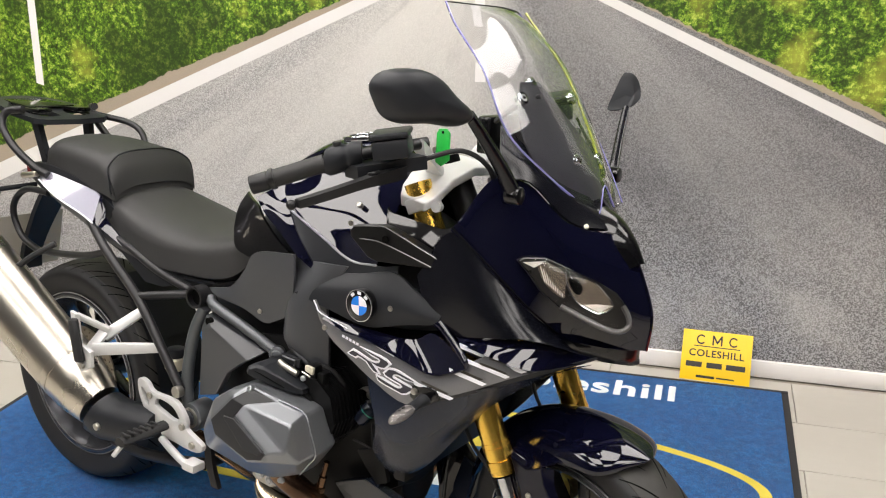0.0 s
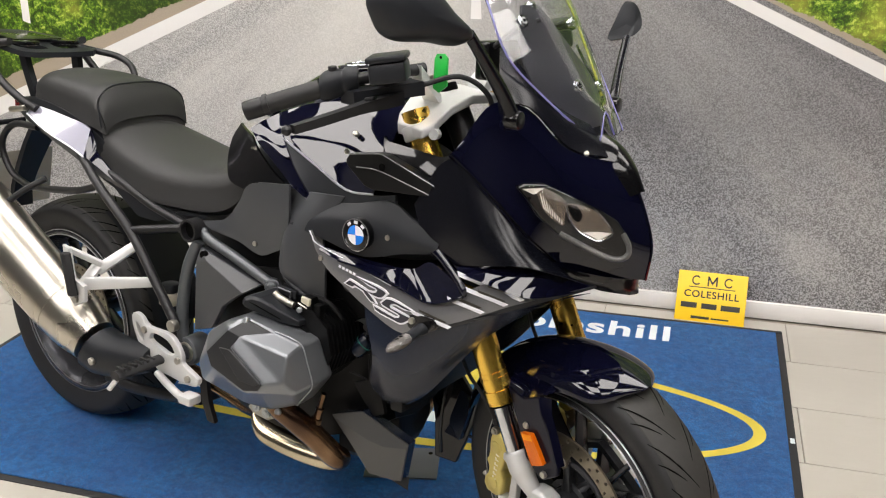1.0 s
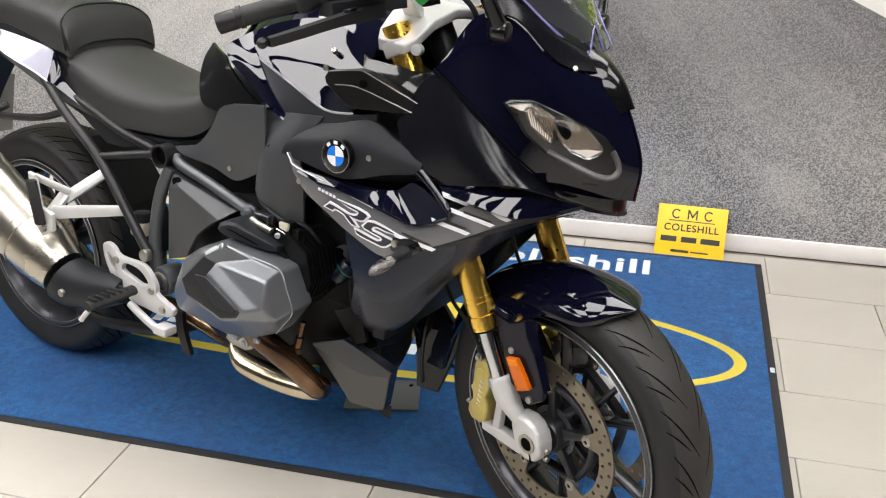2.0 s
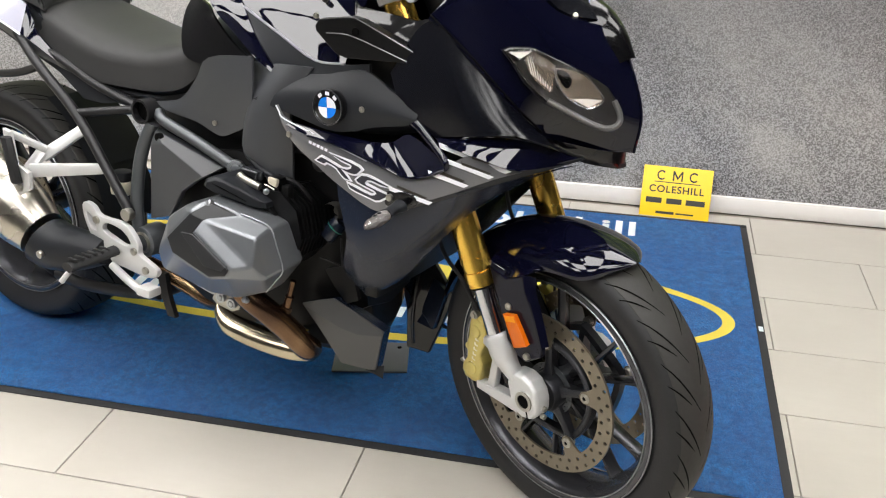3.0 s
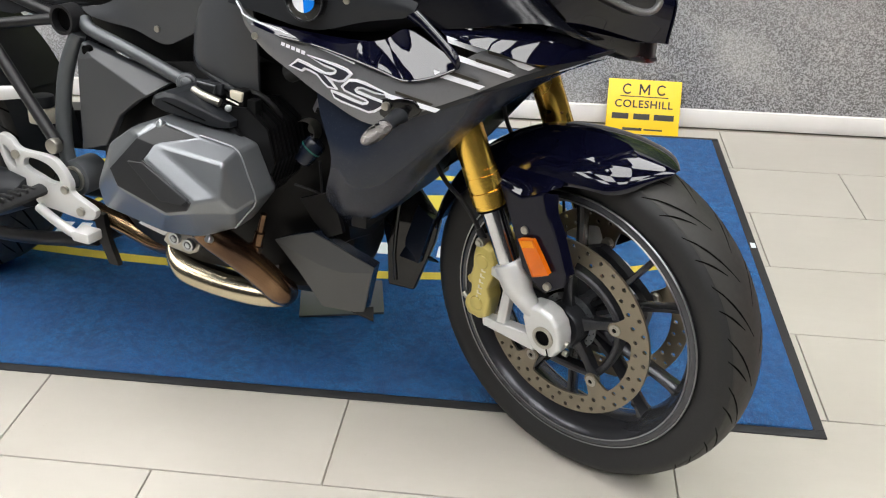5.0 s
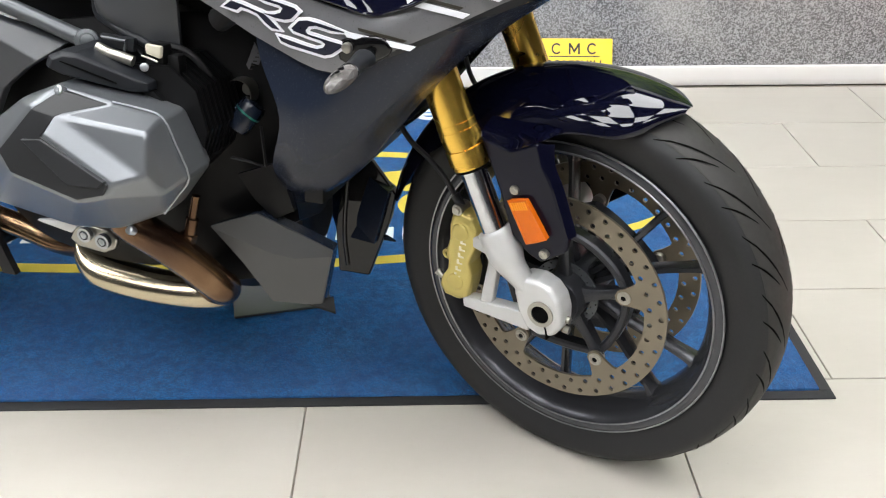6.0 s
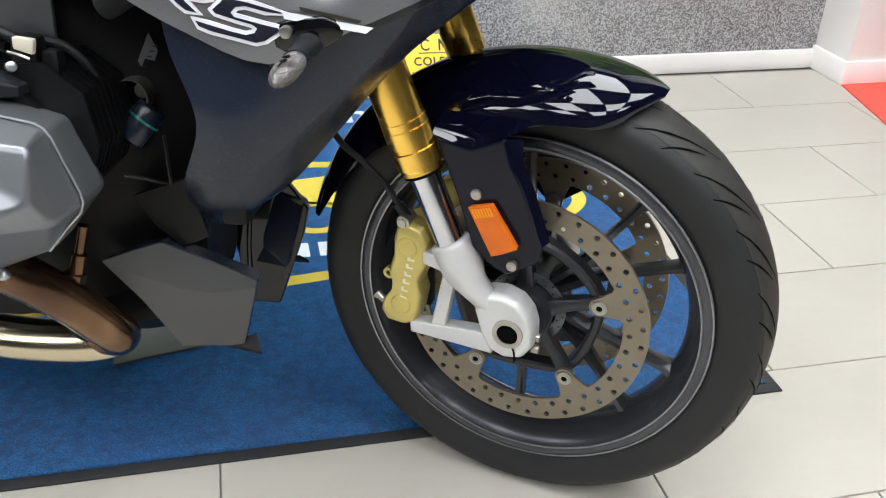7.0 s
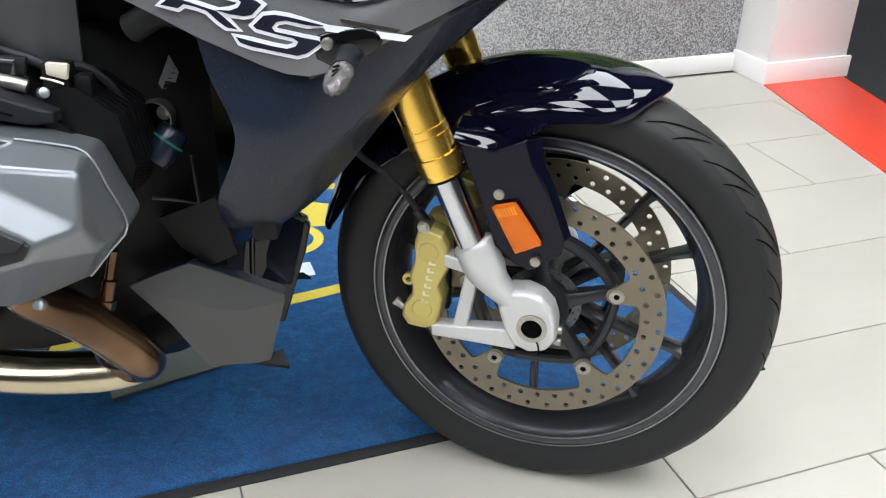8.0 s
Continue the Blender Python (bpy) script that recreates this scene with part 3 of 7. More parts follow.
# the fork's lower end and the wheel, steered to the right
FRONT = Matrix.Translation(HEAD) @ Matrix.Rotation(radians(-19.63), 4, (-math.sin(radians(RAKE)), 0, math.cos(radians(RAKE)))) @ Matrix.Translation(Vector((1.5458, -0.0031, 0.2965)) - HEAD) @ Matrix.Rotation(radians(-3.77), 4, "X") @ Matrix.Translation((-1.544, 0, -0.299))
TURNED = Matrix.Translation(HEAD) @ Matrix.Rotation(radians(-STEER), 4, (-math.sin(radians(RAKE)), 0, math.cos(radians(RAKE)))) @ Matrix.Translation(-HEAD)


def drilled_ring(r0, r1, y, thick, cells, hole):
    """A flat ring with two staggered rows of round holes right through it."""
    bm = bmesh.new()
    rm = (r0 + r1) / 2
    store = {}

    def v(r, a, side):
        key = (round(r, 5), round(a % (2 * math.pi), 5) % round(2 * math.pi, 5), side)
        if key not in store:
            store[key] = bm.verts.new((r * math.cos(a), y + side * thick / 2, r * math.sin(a)))
        return store[key]

    step = 2 * math.pi / cells
    for row, (a0, a1) in enumerate(((r0, rm), (rm, r1))):
        for k in range(cells):
            t0, t1 = k * step, (k + 1) * step
            tm, rc = (t0 + t1) / 2, (a0 + a1) / 2
            outer = [(a0, t0), (a0, tm), (a0, t1), (rc, t1), (a1, t1), (a1, tm), (a1, t0), (rc, t0)]
            cx, cz = rc * math.cos(tm), rc * math.sin(tm)
            if (k + row) % 2:
                for s in (-1, 1):
                    bm.faces.new([v(r, a, s) for r, a in outer])
                continue
            rings = []
            for s in (-1, 1):
                o = [v(r, a, s) for r, a in outer]
                h = []
                for p in o:
                    d = Vector((p.co.x - cx, 0, p.co.z - cz)).normalized() * hole
                    h.append(bm.verts.new((cx + d.x, y + s * thick / 2, cz + d.z)))
                for i in range(8):
                    bm.faces.new((o[i], o[(i + 1) % 8], h[(i + 1) % 8], h[i]))
                rings.append(h)
            for i in range(8):
                bm.faces.new((rings[0][i], rings[0][(i + 1) % 8], rings[1][(i + 1) % 8], rings[1][i]))
    for r in (r0, r1):
        n = cells * 2
        for i in range(n):
            a, b = i * step / 2, (i + 1) * step / 2
            bm.faces.new((v(r, a, -1), v(r, b, -1), v(r, b, 1), v(r, a, 1)))
    return bm


def tyre_mesh(R, half, bead):
    prof = [(bead, half * 0.72), (bead + 0.012, half * 0.86), (R * 0.87, half), (R * 0.925, half * 0.97), (R * 0.965, half * 0.76), (R * 0.99, half * 0.42), (R, 0)]
    line = smooth_line(prof, 4)
    full = [(r, y) for r, y in line] + [(r, -y) for r, y in line[-2::-1]]
    inner = [(bead - 0.003, -half * 0.6), (bead - 0.003, half * 0.6)]
    return lathe(full + inner, 96)


def tread_mesh(R, half, count, seed):
    """Slanted rain grooves, as narrow near-black slivers laid on the crown; the colour gives their shade."""
    rnd = random.Random(seed)
    bm = bmesh.new()

    prof = smooth_line([(R * 0.87, 1.0), (R * 0.925, 0.97), (R * 0.965, 0.76), (R * 0.99, 0.42), (R, 0.0)], 8)

    def on(a, f):
        g = min(0.95, abs(f))
        r = next(p[0] + (q[0] - p[0]) * (p[1] - g) / (p[1] - q[1]) for p, q in zip(prof, prof[1:]) if q[1] <= g <= p[1]) + 0.0014
        return Vector((r * math.cos(a), math.copysign(g, f) * half, r * math.sin(a)))

    for k in range(count):
        a0 = 2 * math.pi * k / count
        for s in (-1, 1):
            for f0, f1, sweep, w in ((0.10, 0.90, 0.34, 0.010), (0.42, 0.93, 0.15, 0.007)):
                shift = (0.5 if s > 0 else 0) * 2 * math.pi / count + (0.06 if f0 > 0.4 else 0)
                pts = []
                for i in range(6):
                    u = i / 5
                    ww = w * (0.25 + math.sin(math.pi * min(0.93, max(0.07, u))))
                    pts.append((a0 + shift + sweep * u - ww, a0 + shift + sweep * u + ww, s * (f0 + (f1 - f0) * u)))
                vs = [(bm.verts.new(on(p, f)), bm.verts.new(on(q, f))) for p, q, f in pts]
                for (a, b), (c, d) in zip(vs, vs[1:]):
                    bm.faces.new((a, b, d, c))
    return bm


def lathe_at(p, r1, r0):
    """A thin raised ring about a point, facing sideways."""
    return moved(lathe([(r1, -0.0008), (r1, 0.0008), (r0, 0.0008), (r0, -0.0008)], 18), p)


def wheel(name, cx, cz, R, half, m, spokes, disc_r, label, turn=0.663, bolts=0.358):
    hold = new(name)
    hold.parent = bike
    hold["label"] = label
    mm = (m or Matrix()) @ Matrix.Translation((cx, 0, cz))
    bead = 0.226
    part("tyre", tyre_mesh(R, half, bead), "rubber", hold, "black road tyre with slanted rain grooves", mm)
    band = smooth_line([(R * 0.955, half * 0.82), (R * 0.965, half * 0.76), (R * 0.99, half * 0.42), (R, 0), (R * 0.99, -half * 0.42), (R * 0.965, -half * 0.76), (R * 0.955, -half * 0.82)], 4)
    part("tread", lathe([(r + 0.0006, y) for r, y in band] + [(r - 0.004, y) for r, y in band[::-1]], 96), "tread", hold, "dusty grey-black tread band", mm)
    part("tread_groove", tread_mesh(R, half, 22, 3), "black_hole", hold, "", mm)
    w = half * 0.86
    half_rim = [(0.198, 0.0), (0.199, w * 0.25), (0.205, w * 0.52), (0.2095, w * 0.66), (0.2115, w * 0.80), (0.2160, w * 0.90), (0.2195, w * 1.0), (0.2210, w + 0.0035), (0.2245, w + 0.0052), (0.2290, w + 0.0050), (0.2335, w + 0.0030), (0.2345, w - 0.001)]
    back = [(0.226, w - 0.004), (0.214, w * 0.5), (0.210, 0.0)]
    side = half_rim + back
    ring = part("rim", lathe(side + [(r, -y) for r, y in side[-2:0:-1]], 120), "wheel", hold, "dark grey cast alloy rim", mm)
    for s in (-1, 1):
        for rr, yy in ((0.2345, w + 0.0032), (0.2208, w + 0.0038)):
            part("rim_lip", lathe([(rr + 0.001, s * yy), (rr, s * (yy + 0.0016)), (rr - 0.0016, s * (yy + 0.0009)), (rr - 0.001, s * (yy - 0.001))], 120), "rim_edge", ring, "", mm)
    part("hub", lathe([(0.02, -0.074), (0.034, -0.074), (0.038, -0.066), (0.036, -0.03), (0.040, 0), (0.036, 0.03), (0.038, 0.066), (0.034, 0.074), (0.02, 0.074)], 40), "wheel_dark", hold, "", mm)
    for k in range(spokes):
        a0 = 2 * math.pi * k / spokes + turn
        for s in (-1, 1):
            def at(r, off, y, a0=a0):
                return (r * math.cos(a0) - off * math.sin(a0), y, r * math.sin(a0) + off * math.cos(a0))
            rings = []
            for r, off, wd, dp in ((0.032, s * 0.007, 0.0085, 0.022), (0.08, s * 0.013, 0.0062, 0.017), (0.14, s * 0.030, 0.0056, 0.014), (0.184, s * 0.0435, 0.0060, 0.015), (0.199, s * 0.0480, 0.0110, 0.019)):
                rings.append([at(r, off - wd, -dp * 0.5), at(r, off - wd * 0.5, -dp), at(r, off + wd * 0.5, -dp), at(r, off + wd, -dp * 0.5), at(r, off + wd, dp * 0.5), at(r, off + wd * 0.5, dp), at(r, off - wd * 0.5, dp), at(r, off - wd, dp * 0.5)])
            part("spoke", loft(rings, 4, 1), "wheel", hold, "", mm)
    va = radians(-47.5)
    part("valve", join(cyl((0.182 * math.cos(va), -0.010, 0.182 * math.sin(va)), (0.200 * math.cos(va), -0.004, 0.200 * math.sin(va)), 0.0042, seg=12), cyl((0.176 * math.cos(va), -0.012, 0.176 * math.sin(va)), (0.184 * math.cos(va), -0.0095, 0.184 * math.sin(va)), 0.0052, seg=12)), "rubber", hold, "", mm)
    for s, r in disc_r:
        y = s * 0.064
        disc = part("brake_disc", drilled_ring(r - 0.0325, r, y, 0.0045, 72, 0.0039), "disc", hold, "drilled steel brake disc", mm, smooth=False)
        rb = r - 0.0583
        for k in range(5):
            a = 2 * math.pi * k / 5 + bolts

            def at(rr, off, y0, a=a):
                return (rr * math.cos(a) - off * math.sin(a), y0, rr * math.sin(a) + off * math.cos(a))
            tab = plate([at(r - 0.031, 0.028, y - 0.0022), at(r - 0.038, 0.019, y - 0.0022), at(rb + 0.006, 0.0135, y - 0.0022), at(rb - 0.008, 0.0105, y - 0.0022), at(rb - 0.013, 0.004, y - 0.0022), at(rb - 0.013, -0.004, y - 0.0022), at(rb - 0.008, -0.0105, y - 0.0022), at(rb + 0.006, -0.0135, y - 0.0022), at(r - 0.038, -0.019, y - 0.0022), at(r - 0.031, -0.028, y - 0.0022)], 0.0044)
            part("disc_tab", tab, "disc", disc, "", mm, smooth=False)
            # star arm from the hub to the bolt, and the bowed bar on to the next bolt
            arm = loft([[at(rr, -wd, y * f), at(rr, -wd * 0.5, y * f + s * 0.0028), at(rr, wd * 0.5, y * f + s * 0.0028), at(rr, wd, y * f), at(rr, wd * 0.8, y * f - s * dp), at(rr, -wd * 0.8, y * f - s * dp)] for rr, wd, dp, f in ((0.026, 0.015, 0.030, 0.93), (0.045, 0.0095, 0.022, 0.88), (0.075, 0.0075, 0.017, 0.86), (rb, 0.0105, 0.013, 0.90))], 3, 1)
            part("carrier_arm", arm, "wheel_dark", disc, "", mm)
            rows = []
            for i in range(7):
                u = i / 6
                b = a + 2 * math.pi / 5 * u
                rr = (rb - 0.004) * (1 - 0.085 * math.sin(math.pi * u))
                wd, dp, f = 0.0065, 0.020, 0.84 - 0.10 * math.sin(math.pi * u)
                rows.append([((rr + q * wd) * math.cos(b), y * f - s * dd, (rr + q * wd) * math.sin(b)) for q, dd in ((-1, 0.003), (-0.5, 0), (0.5, 0), (1, 0.003), (1, dp), (-1, dp))])
            part("carrier_bow", loft(rows, 2, 1), "wheel_dark", disc, "", mm)
            bolt = join(cyl(at(rb, 0, y + s * 0.0045), at(rb, 0, y - s * 0.012), 0.0100, seg=18, bevel=0.0015), lathe_at(at(rb, 0, y + s * 0.0052), 0.0066, 0.0046))
            part("bolt_socket", cyl(at(rb, 0, y + s * 0.0046), at(rb, 0, y + s * 0.0040), 0.0042, seg=6), "black_hole", disc, "", mm)
            part("disc_bolt", bolt, "bolt", disc, "", mm)
        if s < 0:
            # toothed speed ring behind the disc
            part("speed_ring", drilled_ring(0.040, 0.052, -0.046, 0.002, 40, 0.0016), "frame_grey", disc, "", mm, smooth=False)
    return hold


# paler alloy for the lip rings: the rim's highlight painted into their colour
M["rim_edge"] = plain("glint_alloy_edge", (150, 150, 152), 0.3, 0.8, 0.1, 200, 0.0)
M["disc"] = plain("used_brake_steel", (122, 114, 99), 0.34, 0.7, 0.12, 900, 0.1)
M["bolt"] = plain("zinc_bolt", (168, 165, 156), 0.3, 0.9, 0.08, 400, 0.05)

wheel("front_wheel", 1.544, 0.299, 0.3017, 0.057, FRONT, 5, ((-1, 0.1617), (1, 0.1617)), "front wheel with dark grey ten-spoke alloy rim")
wheel("rear_wheel", 0.0, 0.318, 0.318, 0.092, None, 5, ((-1, 0.135),), "rear wheel with dark grey alloy rim and wide tyre")

# ---- bodywork: right side points, mirrored for the left ----
def pair(name, make, mat, parent=None, label="", smooth=True):
    """The same part on both sides; make() gives the right one."""
    right = part(name, make(), mat, parent or bike, label, None, smooth)
    left = part(name, mirror(make()), mat, parent or bike, label, None, smooth)
    return right, left


def at_y(y, *xz):
    return [(x, y, z) for x, z in xz]


# tank
TANK_LOW = [(0.8704, -0.1580, 0.9280), (0.9691, -0.1720, 0.8900), (1.0589, -0.1860, 0.8569), (1.1308, -0.1920, 0.8593)]
TANK_SHOULDER = [(0.8179, -0.1150, 0.9706), (0.9048, -0.1080, 0.9984), (1.0059, -0.1080, 1.0086), (1.1324, -0.1300, 0.9690)]
pair("tank_panel", lambda: patch([TANK_SHOULDER, [((a[0] + b[0]) / 2, (a[1] + b[1]) / 2 - 0.006, (a[2] + b[2]) / 2 + 0.003) for a, b in zip(TANK_SHOULDER, TANK_LOW)], TANK_LOW], 0.006, 6, 6, (0, 1, -0.5)), "paint", None, "glossy navy painted tank half")
pair("tank_upper", lambda: patch([[(0.79, 0.0, 1.005), (0.90, 0.0, 1.052), (1.0, 0.0, 1.058), (1.12, 0.0, 1.020)], [(0.802, -0.065, 0.993), (0.902, -0.060, 1.032), (1.003, -0.060, 1.041), (1.127, -0.070, 1.000)], TANK_SHOULDER], 0.006, 5, 5, (0, 0.3, -1)), "paint", None, "glossy navy upper half of the tank")
pair("tank_edge", lambda: tube([(x, y - 0.001, z) for x, y, z in TANK_LOW], 0.0024, 6, 4), "decal_light")
pair("tank_screw", lambda: cyl((1.052, -0.146, 0.957), (1.054, -0.156, 0.962), 0.0055, seg=16, bevel=0.001), "bolt")
pair("inner_panel", lambda: plate([(1.1132, -0.142, 0.9624), (1.1277, -0.1503, 0.9541), (1.2573, -0.1648, 0.9437), (1.3081, -0.1586, 0.9603), (1.3703, -0.1783, 0.9354), (1.3102, -0.2001, 0.8701), (1.1651, -0.1918, 0.8857), (1.134, -0.1731, 0.9168)], 0.006, (0, 1, 0), 0.002), "gloss_black", None, "gloss black inner panel beside the fork")
pair("tank_trim", lambda: patch([
    [(0.872, -0.1605, 0.926), (0.969, -0.1735, 0.889), (1.059, -0.1875, 0.856), (1.131, -0.194, 0.858), (1.186, -0.198, 0.868)],
    [(0.922, -0.1810, 0.876), (0.950, -0.1870, 0.842), (0.9925, -0.1915, 0.814), (1.10, -0.197, 0.832), (1.189, -0.201, 0.850)]],
    0.006, 4, 5), "matt_black", None, "matt black trim under the tank panel")
pair("tank_flank", lambda: patch([
    [(0.8191, -0.1180, 0.9698), (0.8723, -0.1610, 0.9284), (0.9220, -0.1815, 0.8770), (0.9897, -0.1945, 0.8130)],
    [(0.8020, -0.1440, 0.9560), (0.8450, -0.1690, 0.9190), (0.8920, -0.1820, 0.8790), (0.9580, -0.1945, 0.8270)],
    [(0.7807, -0.1630, 0.9383), (0.8150, -0.1720, 0.9100), (0.8628, -0.1800, 0.8816), (0.9266, -0.1920, 0.8415)]],
    0.006, 4, 5), "paint", None, "glossy navy moulding beside the tank")
pair("knee_panel", lambda: patch([
    [(0.6966, -0.108, 0.9334), (0.6720, -0.112, 0.897), (0.6735, -0.128, 0.850), (0.7002, -0.148, 0.8135), (0.7575, -0.165, 0.8060)],
    [(0.7400, -0.139, 0.9300), (0.7370, -0.144, 0.901), (0.7480, -0.154, 0.866), (0.7800, -0.166, 0.8370), (0.8280, -0.178, 0.8250)],
    [(0.7832, -0.161, 0.9210), (0.8000, -0.168, 0.905), (0.8250, -0.174, 0.885), (0.8600, -0.181, 0.8620), (0.8995, -0.188, 0.8423)]],
    0.006, 5, 5), "gloss_black", None, "gloss black knee panel")
part("tank_top", loft([[(x, -w, z - 0.02), (x, -w * 0.6, z), (x, 0, z + 0.006), (x, w * 0.6, z), (x, w, z - 0.02), (x, 0, z - 0.03)] for x, w, z in ((0.72, 0.05, 0.955), (0.80, 0.075, 1.012), (0.90, 0.085, 1.062), (1.0, 0.08, 1.068), (1.08, 0.06, 1.045))], 4, 3), "paint", bike)
part("fuel_cap", join(cyl((0.955, 0, 1.066), (0.953, 0, 1.079), 0.06, seg=36, bevel=0.003), cyl((0.953, 0, 1.078), (0.952, 0, 1.083), 0.045, seg=36, bevel=0.002)), "chrome", bike, "round silver fuel cap")
part("tank_core", loft([[(x, -w, zl), (x, -w * 1.05, (zl + zh) / 2), (x, -w * 0.6, zh), (x, w * 0.6, zh), (x, w * 1.05, (zl + zh) / 2), (x, w, zl)] for x, w, zl, zh in ((0.70, 0.08, 0.80, 0.88), (0.80, 0.10, 0.80, 0.93), (0.95, 0.125, 0.80, 0.95), (1.1, 0.13, 0.80, 0.92), (1.22, 0.12, 0.80, 0.86))], 3, 2), "matt_black", bike)
# side air duct beside the tank
pair("duct_fin", lambda: plate([(1.0821, -0.2167, 0.923), (1.0935, -0.2198, 0.9354), (1.1599, -0.2229, 0.9458), (1.1806, -0.2219, 0.9427), (1.2978, -0.2042, 0.894), (1.2843, -0.2042, 0.8815), (1.2532, -0.2084, 0.8805), (1.1495, -0.2208, 0.8753), (1.1288, -0.2208, 0.8805), (1.0842, -0.2167, 0.9126)], 0.022, (0, 1, 0), 0.004, 1, 3), "fin_black", None, "smoky black duct fin", smooth="crisp")
pair("fin_edge", lambda: tube([(1.1091, -0.2187, 0.9126), (1.1443, -0.2234, 0.9158), (1.1702, -0.2234, 0.9137), (1.2169, -0.2172, 0.9002), (1.2667, -0.2079, 0.8836)], 0.0012, 6, 3), "decal_grey")
pair("fin_edge", lambda: tube([(1.0935, -0.2187, 0.9344), (1.1599, -0.2229, 0.9448), (1.1806, -0.2219, 0.9417), (1.2376, -0.2141, 0.9178), (1.2946, -0.2048, 0.894)], 0.0012, 6, 2), "decal_grey")
pair("fin_hole", lambda: cyl((1.1734, -0.2229, 0.922), (1.1734, -0.2245, 0.922), 0.007, seg=16), "black_hole")
# side panels round the frame
pair("side_cover", lambda: patch([
    [(0.62, -0.158, 0.708), (0.70, -0.164, 0.728), (0.755, -0.174, 0.778), (0.80, -0.184, 0.826), (0.93, -0.207, 0.848)],
    [(0.655, -0.166, 0.698), (0.73, -0.172, 0.715), (0.80, -0.185, 0.755), (0.865, -0.198, 0.78), (0.935, -0.212, 0.79)],
    [(0.69, -0.165, 0.692), (0.755, -0.175, 0.69), (0.82, -0.182, 0.675), (0.865, -0.19, 0.69), (0.925, -0.206, 0.72)]],
    0.006, 4, 4), "flank_grey", None, "matt dark grey side cover")
pair("air_cheek", lambda: patch([
    [(0.8852, -0.1524, 0.8256), (0.9422, -0.1783, 0.8339), (1.0096, -0.1991, 0.8421), (1.0614, -0.1939, 0.8442)],
    [(0.88, -0.1576, 0.7561), (0.9214, -0.2042, 0.7665), (0.9681, -0.2167, 0.7665), (1.0199, -0.2042, 0.7768)],
    [(0.8696, -0.1524, 0.6783), (0.9059, -0.2094, 0.6732), (0.9629, -0.2208, 0.6783), (1.0147, -0.1939, 0.6991)],
    [(0.8700, -0.1600, 0.6532), (0.9255, -0.2030, 0.6472), (0.9703, -0.2130, 0.6336), (1.0110, -0.1880, 0.6095)]],
    0.006, 4, 5), "flank_grey", None, "satin grey rounded air intake cheek")
pair("cheek_lip", lambda: tube([(0.874, -0.1560, 0.700), (0.8747, -0.1660, 0.6562), (0.9269, -0.2050, 0.6477), (0.9716, -0.2150, 0.6342), (0.9975, -0.2050, 0.6194)], 0.006, 10, 5), "matt_black", None, "dark rounded lip of the cheek")
badge_panel = pair("badge_panel", lambda: patch([
    [(1.0199, -0.1918, 0.8256), (1.0925, -0.197, 0.837), (1.1806, -0.2063, 0.8567), (1.2376, -0.2125, 0.8339), (1.2998, -0.2167, 0.8028)],
    [(0.9888, -0.2063, 0.7976), (1.0718, -0.2198, 0.8048), (1.1651, -0.225, 0.8079), (1.2273, -0.225, 0.7976), (1.2946, -0.2208, 0.7903)],
    [(0.937, -0.2125, 0.7717), (1.0303, -0.2187, 0.7592), (1.134, -0.2229, 0.7457), (1.2169, -0.2187, 0.7665), (1.2791, -0.2167, 0.7789)]],
    0.006, 4, 5), "matt_black", None, "matt black panel that carries the badge")
pair("mid_fairing", lambda: patch([
    [(1.2309, -0.2000, 0.8601), (1.3039, -0.2070, 0.9535), (1.3804, -0.2060, 0.9007), (1.4486, -0.1750, 0.8316), (1.4999, -0.1120, 0.7651)],
    [(1.2478, -0.2098, 0.8328), (1.3133, -0.2144, 0.8898), (1.3885, -0.2152, 0.8599), (1.4582, -0.1910, 0.8186), (1.5133, -0.1301, 0.7674)],
    [(1.2646, -0.2157, 0.8054), (1.3228, -0.2178, 0.8262), (1.3966, -0.2204, 0.8191), (1.4679, -0.2031, 0.8056), (1.5268, -0.1443, 0.7697)],
    [(1.2791, -0.2167, 0.7820), (1.3309, -0.2167, 0.7717), (1.4035, -0.2208, 0.7841), (1.4761, -0.2094, 0.7945), (1.5383, -0.1524, 0.7717)]],
    0.006, 4, 5), "satin_black", None, "satin black fairing below the headlight")
# near-black filler added inside the fairing, for the shade between its panels
part("fairing_core", loft([[(x, -w, zl), (x, -w * 1.02, (zl + zh) / 2), (x, -w * 0.8, zh), (x, w * 0.8, zh), (x, w * 1.02, (zl + zh) / 2), (x, w, zl)] for x, w, zl, zh in ((0.96, 0.15, 0.68, 0.80), (1.08, 0.165, 0.66, 0.81), (1.20, 0.17, 0.66, 0.81), (1.32, 0.15, 0.72, 0.81), (1.44, 0.09, 0.74, 0.77))], 3, 2), "black_hole", bike)


def badge_mesh():
    return join(cyl((1.166, -0.262, 0.806), (1.166, -0.279, 0.806), 0.031, seg=40, bevel=0.002))


# round badge as plain discs and quarters
hold = part("badge", badge_mesh(), "gloss_black", bike, "round black badge with blue and white quarters")
hold.location = (-0.0362, 0.0385, -0.0155)
part("badge_ring", lathe([(0.0312, -0.0012), (0.0312, 0.0012), (0.0296, 0.0012), (0.0296, -0.0012)], 48), "chrome", hold, "", Matrix.Translation((1.166, -0.2792, 0.806)))
M["badge_blue"] = plain("badge_blue", (20, 120, 220), 0.2, 0.0, 0.05, 300, 0.0, coat=0.8)
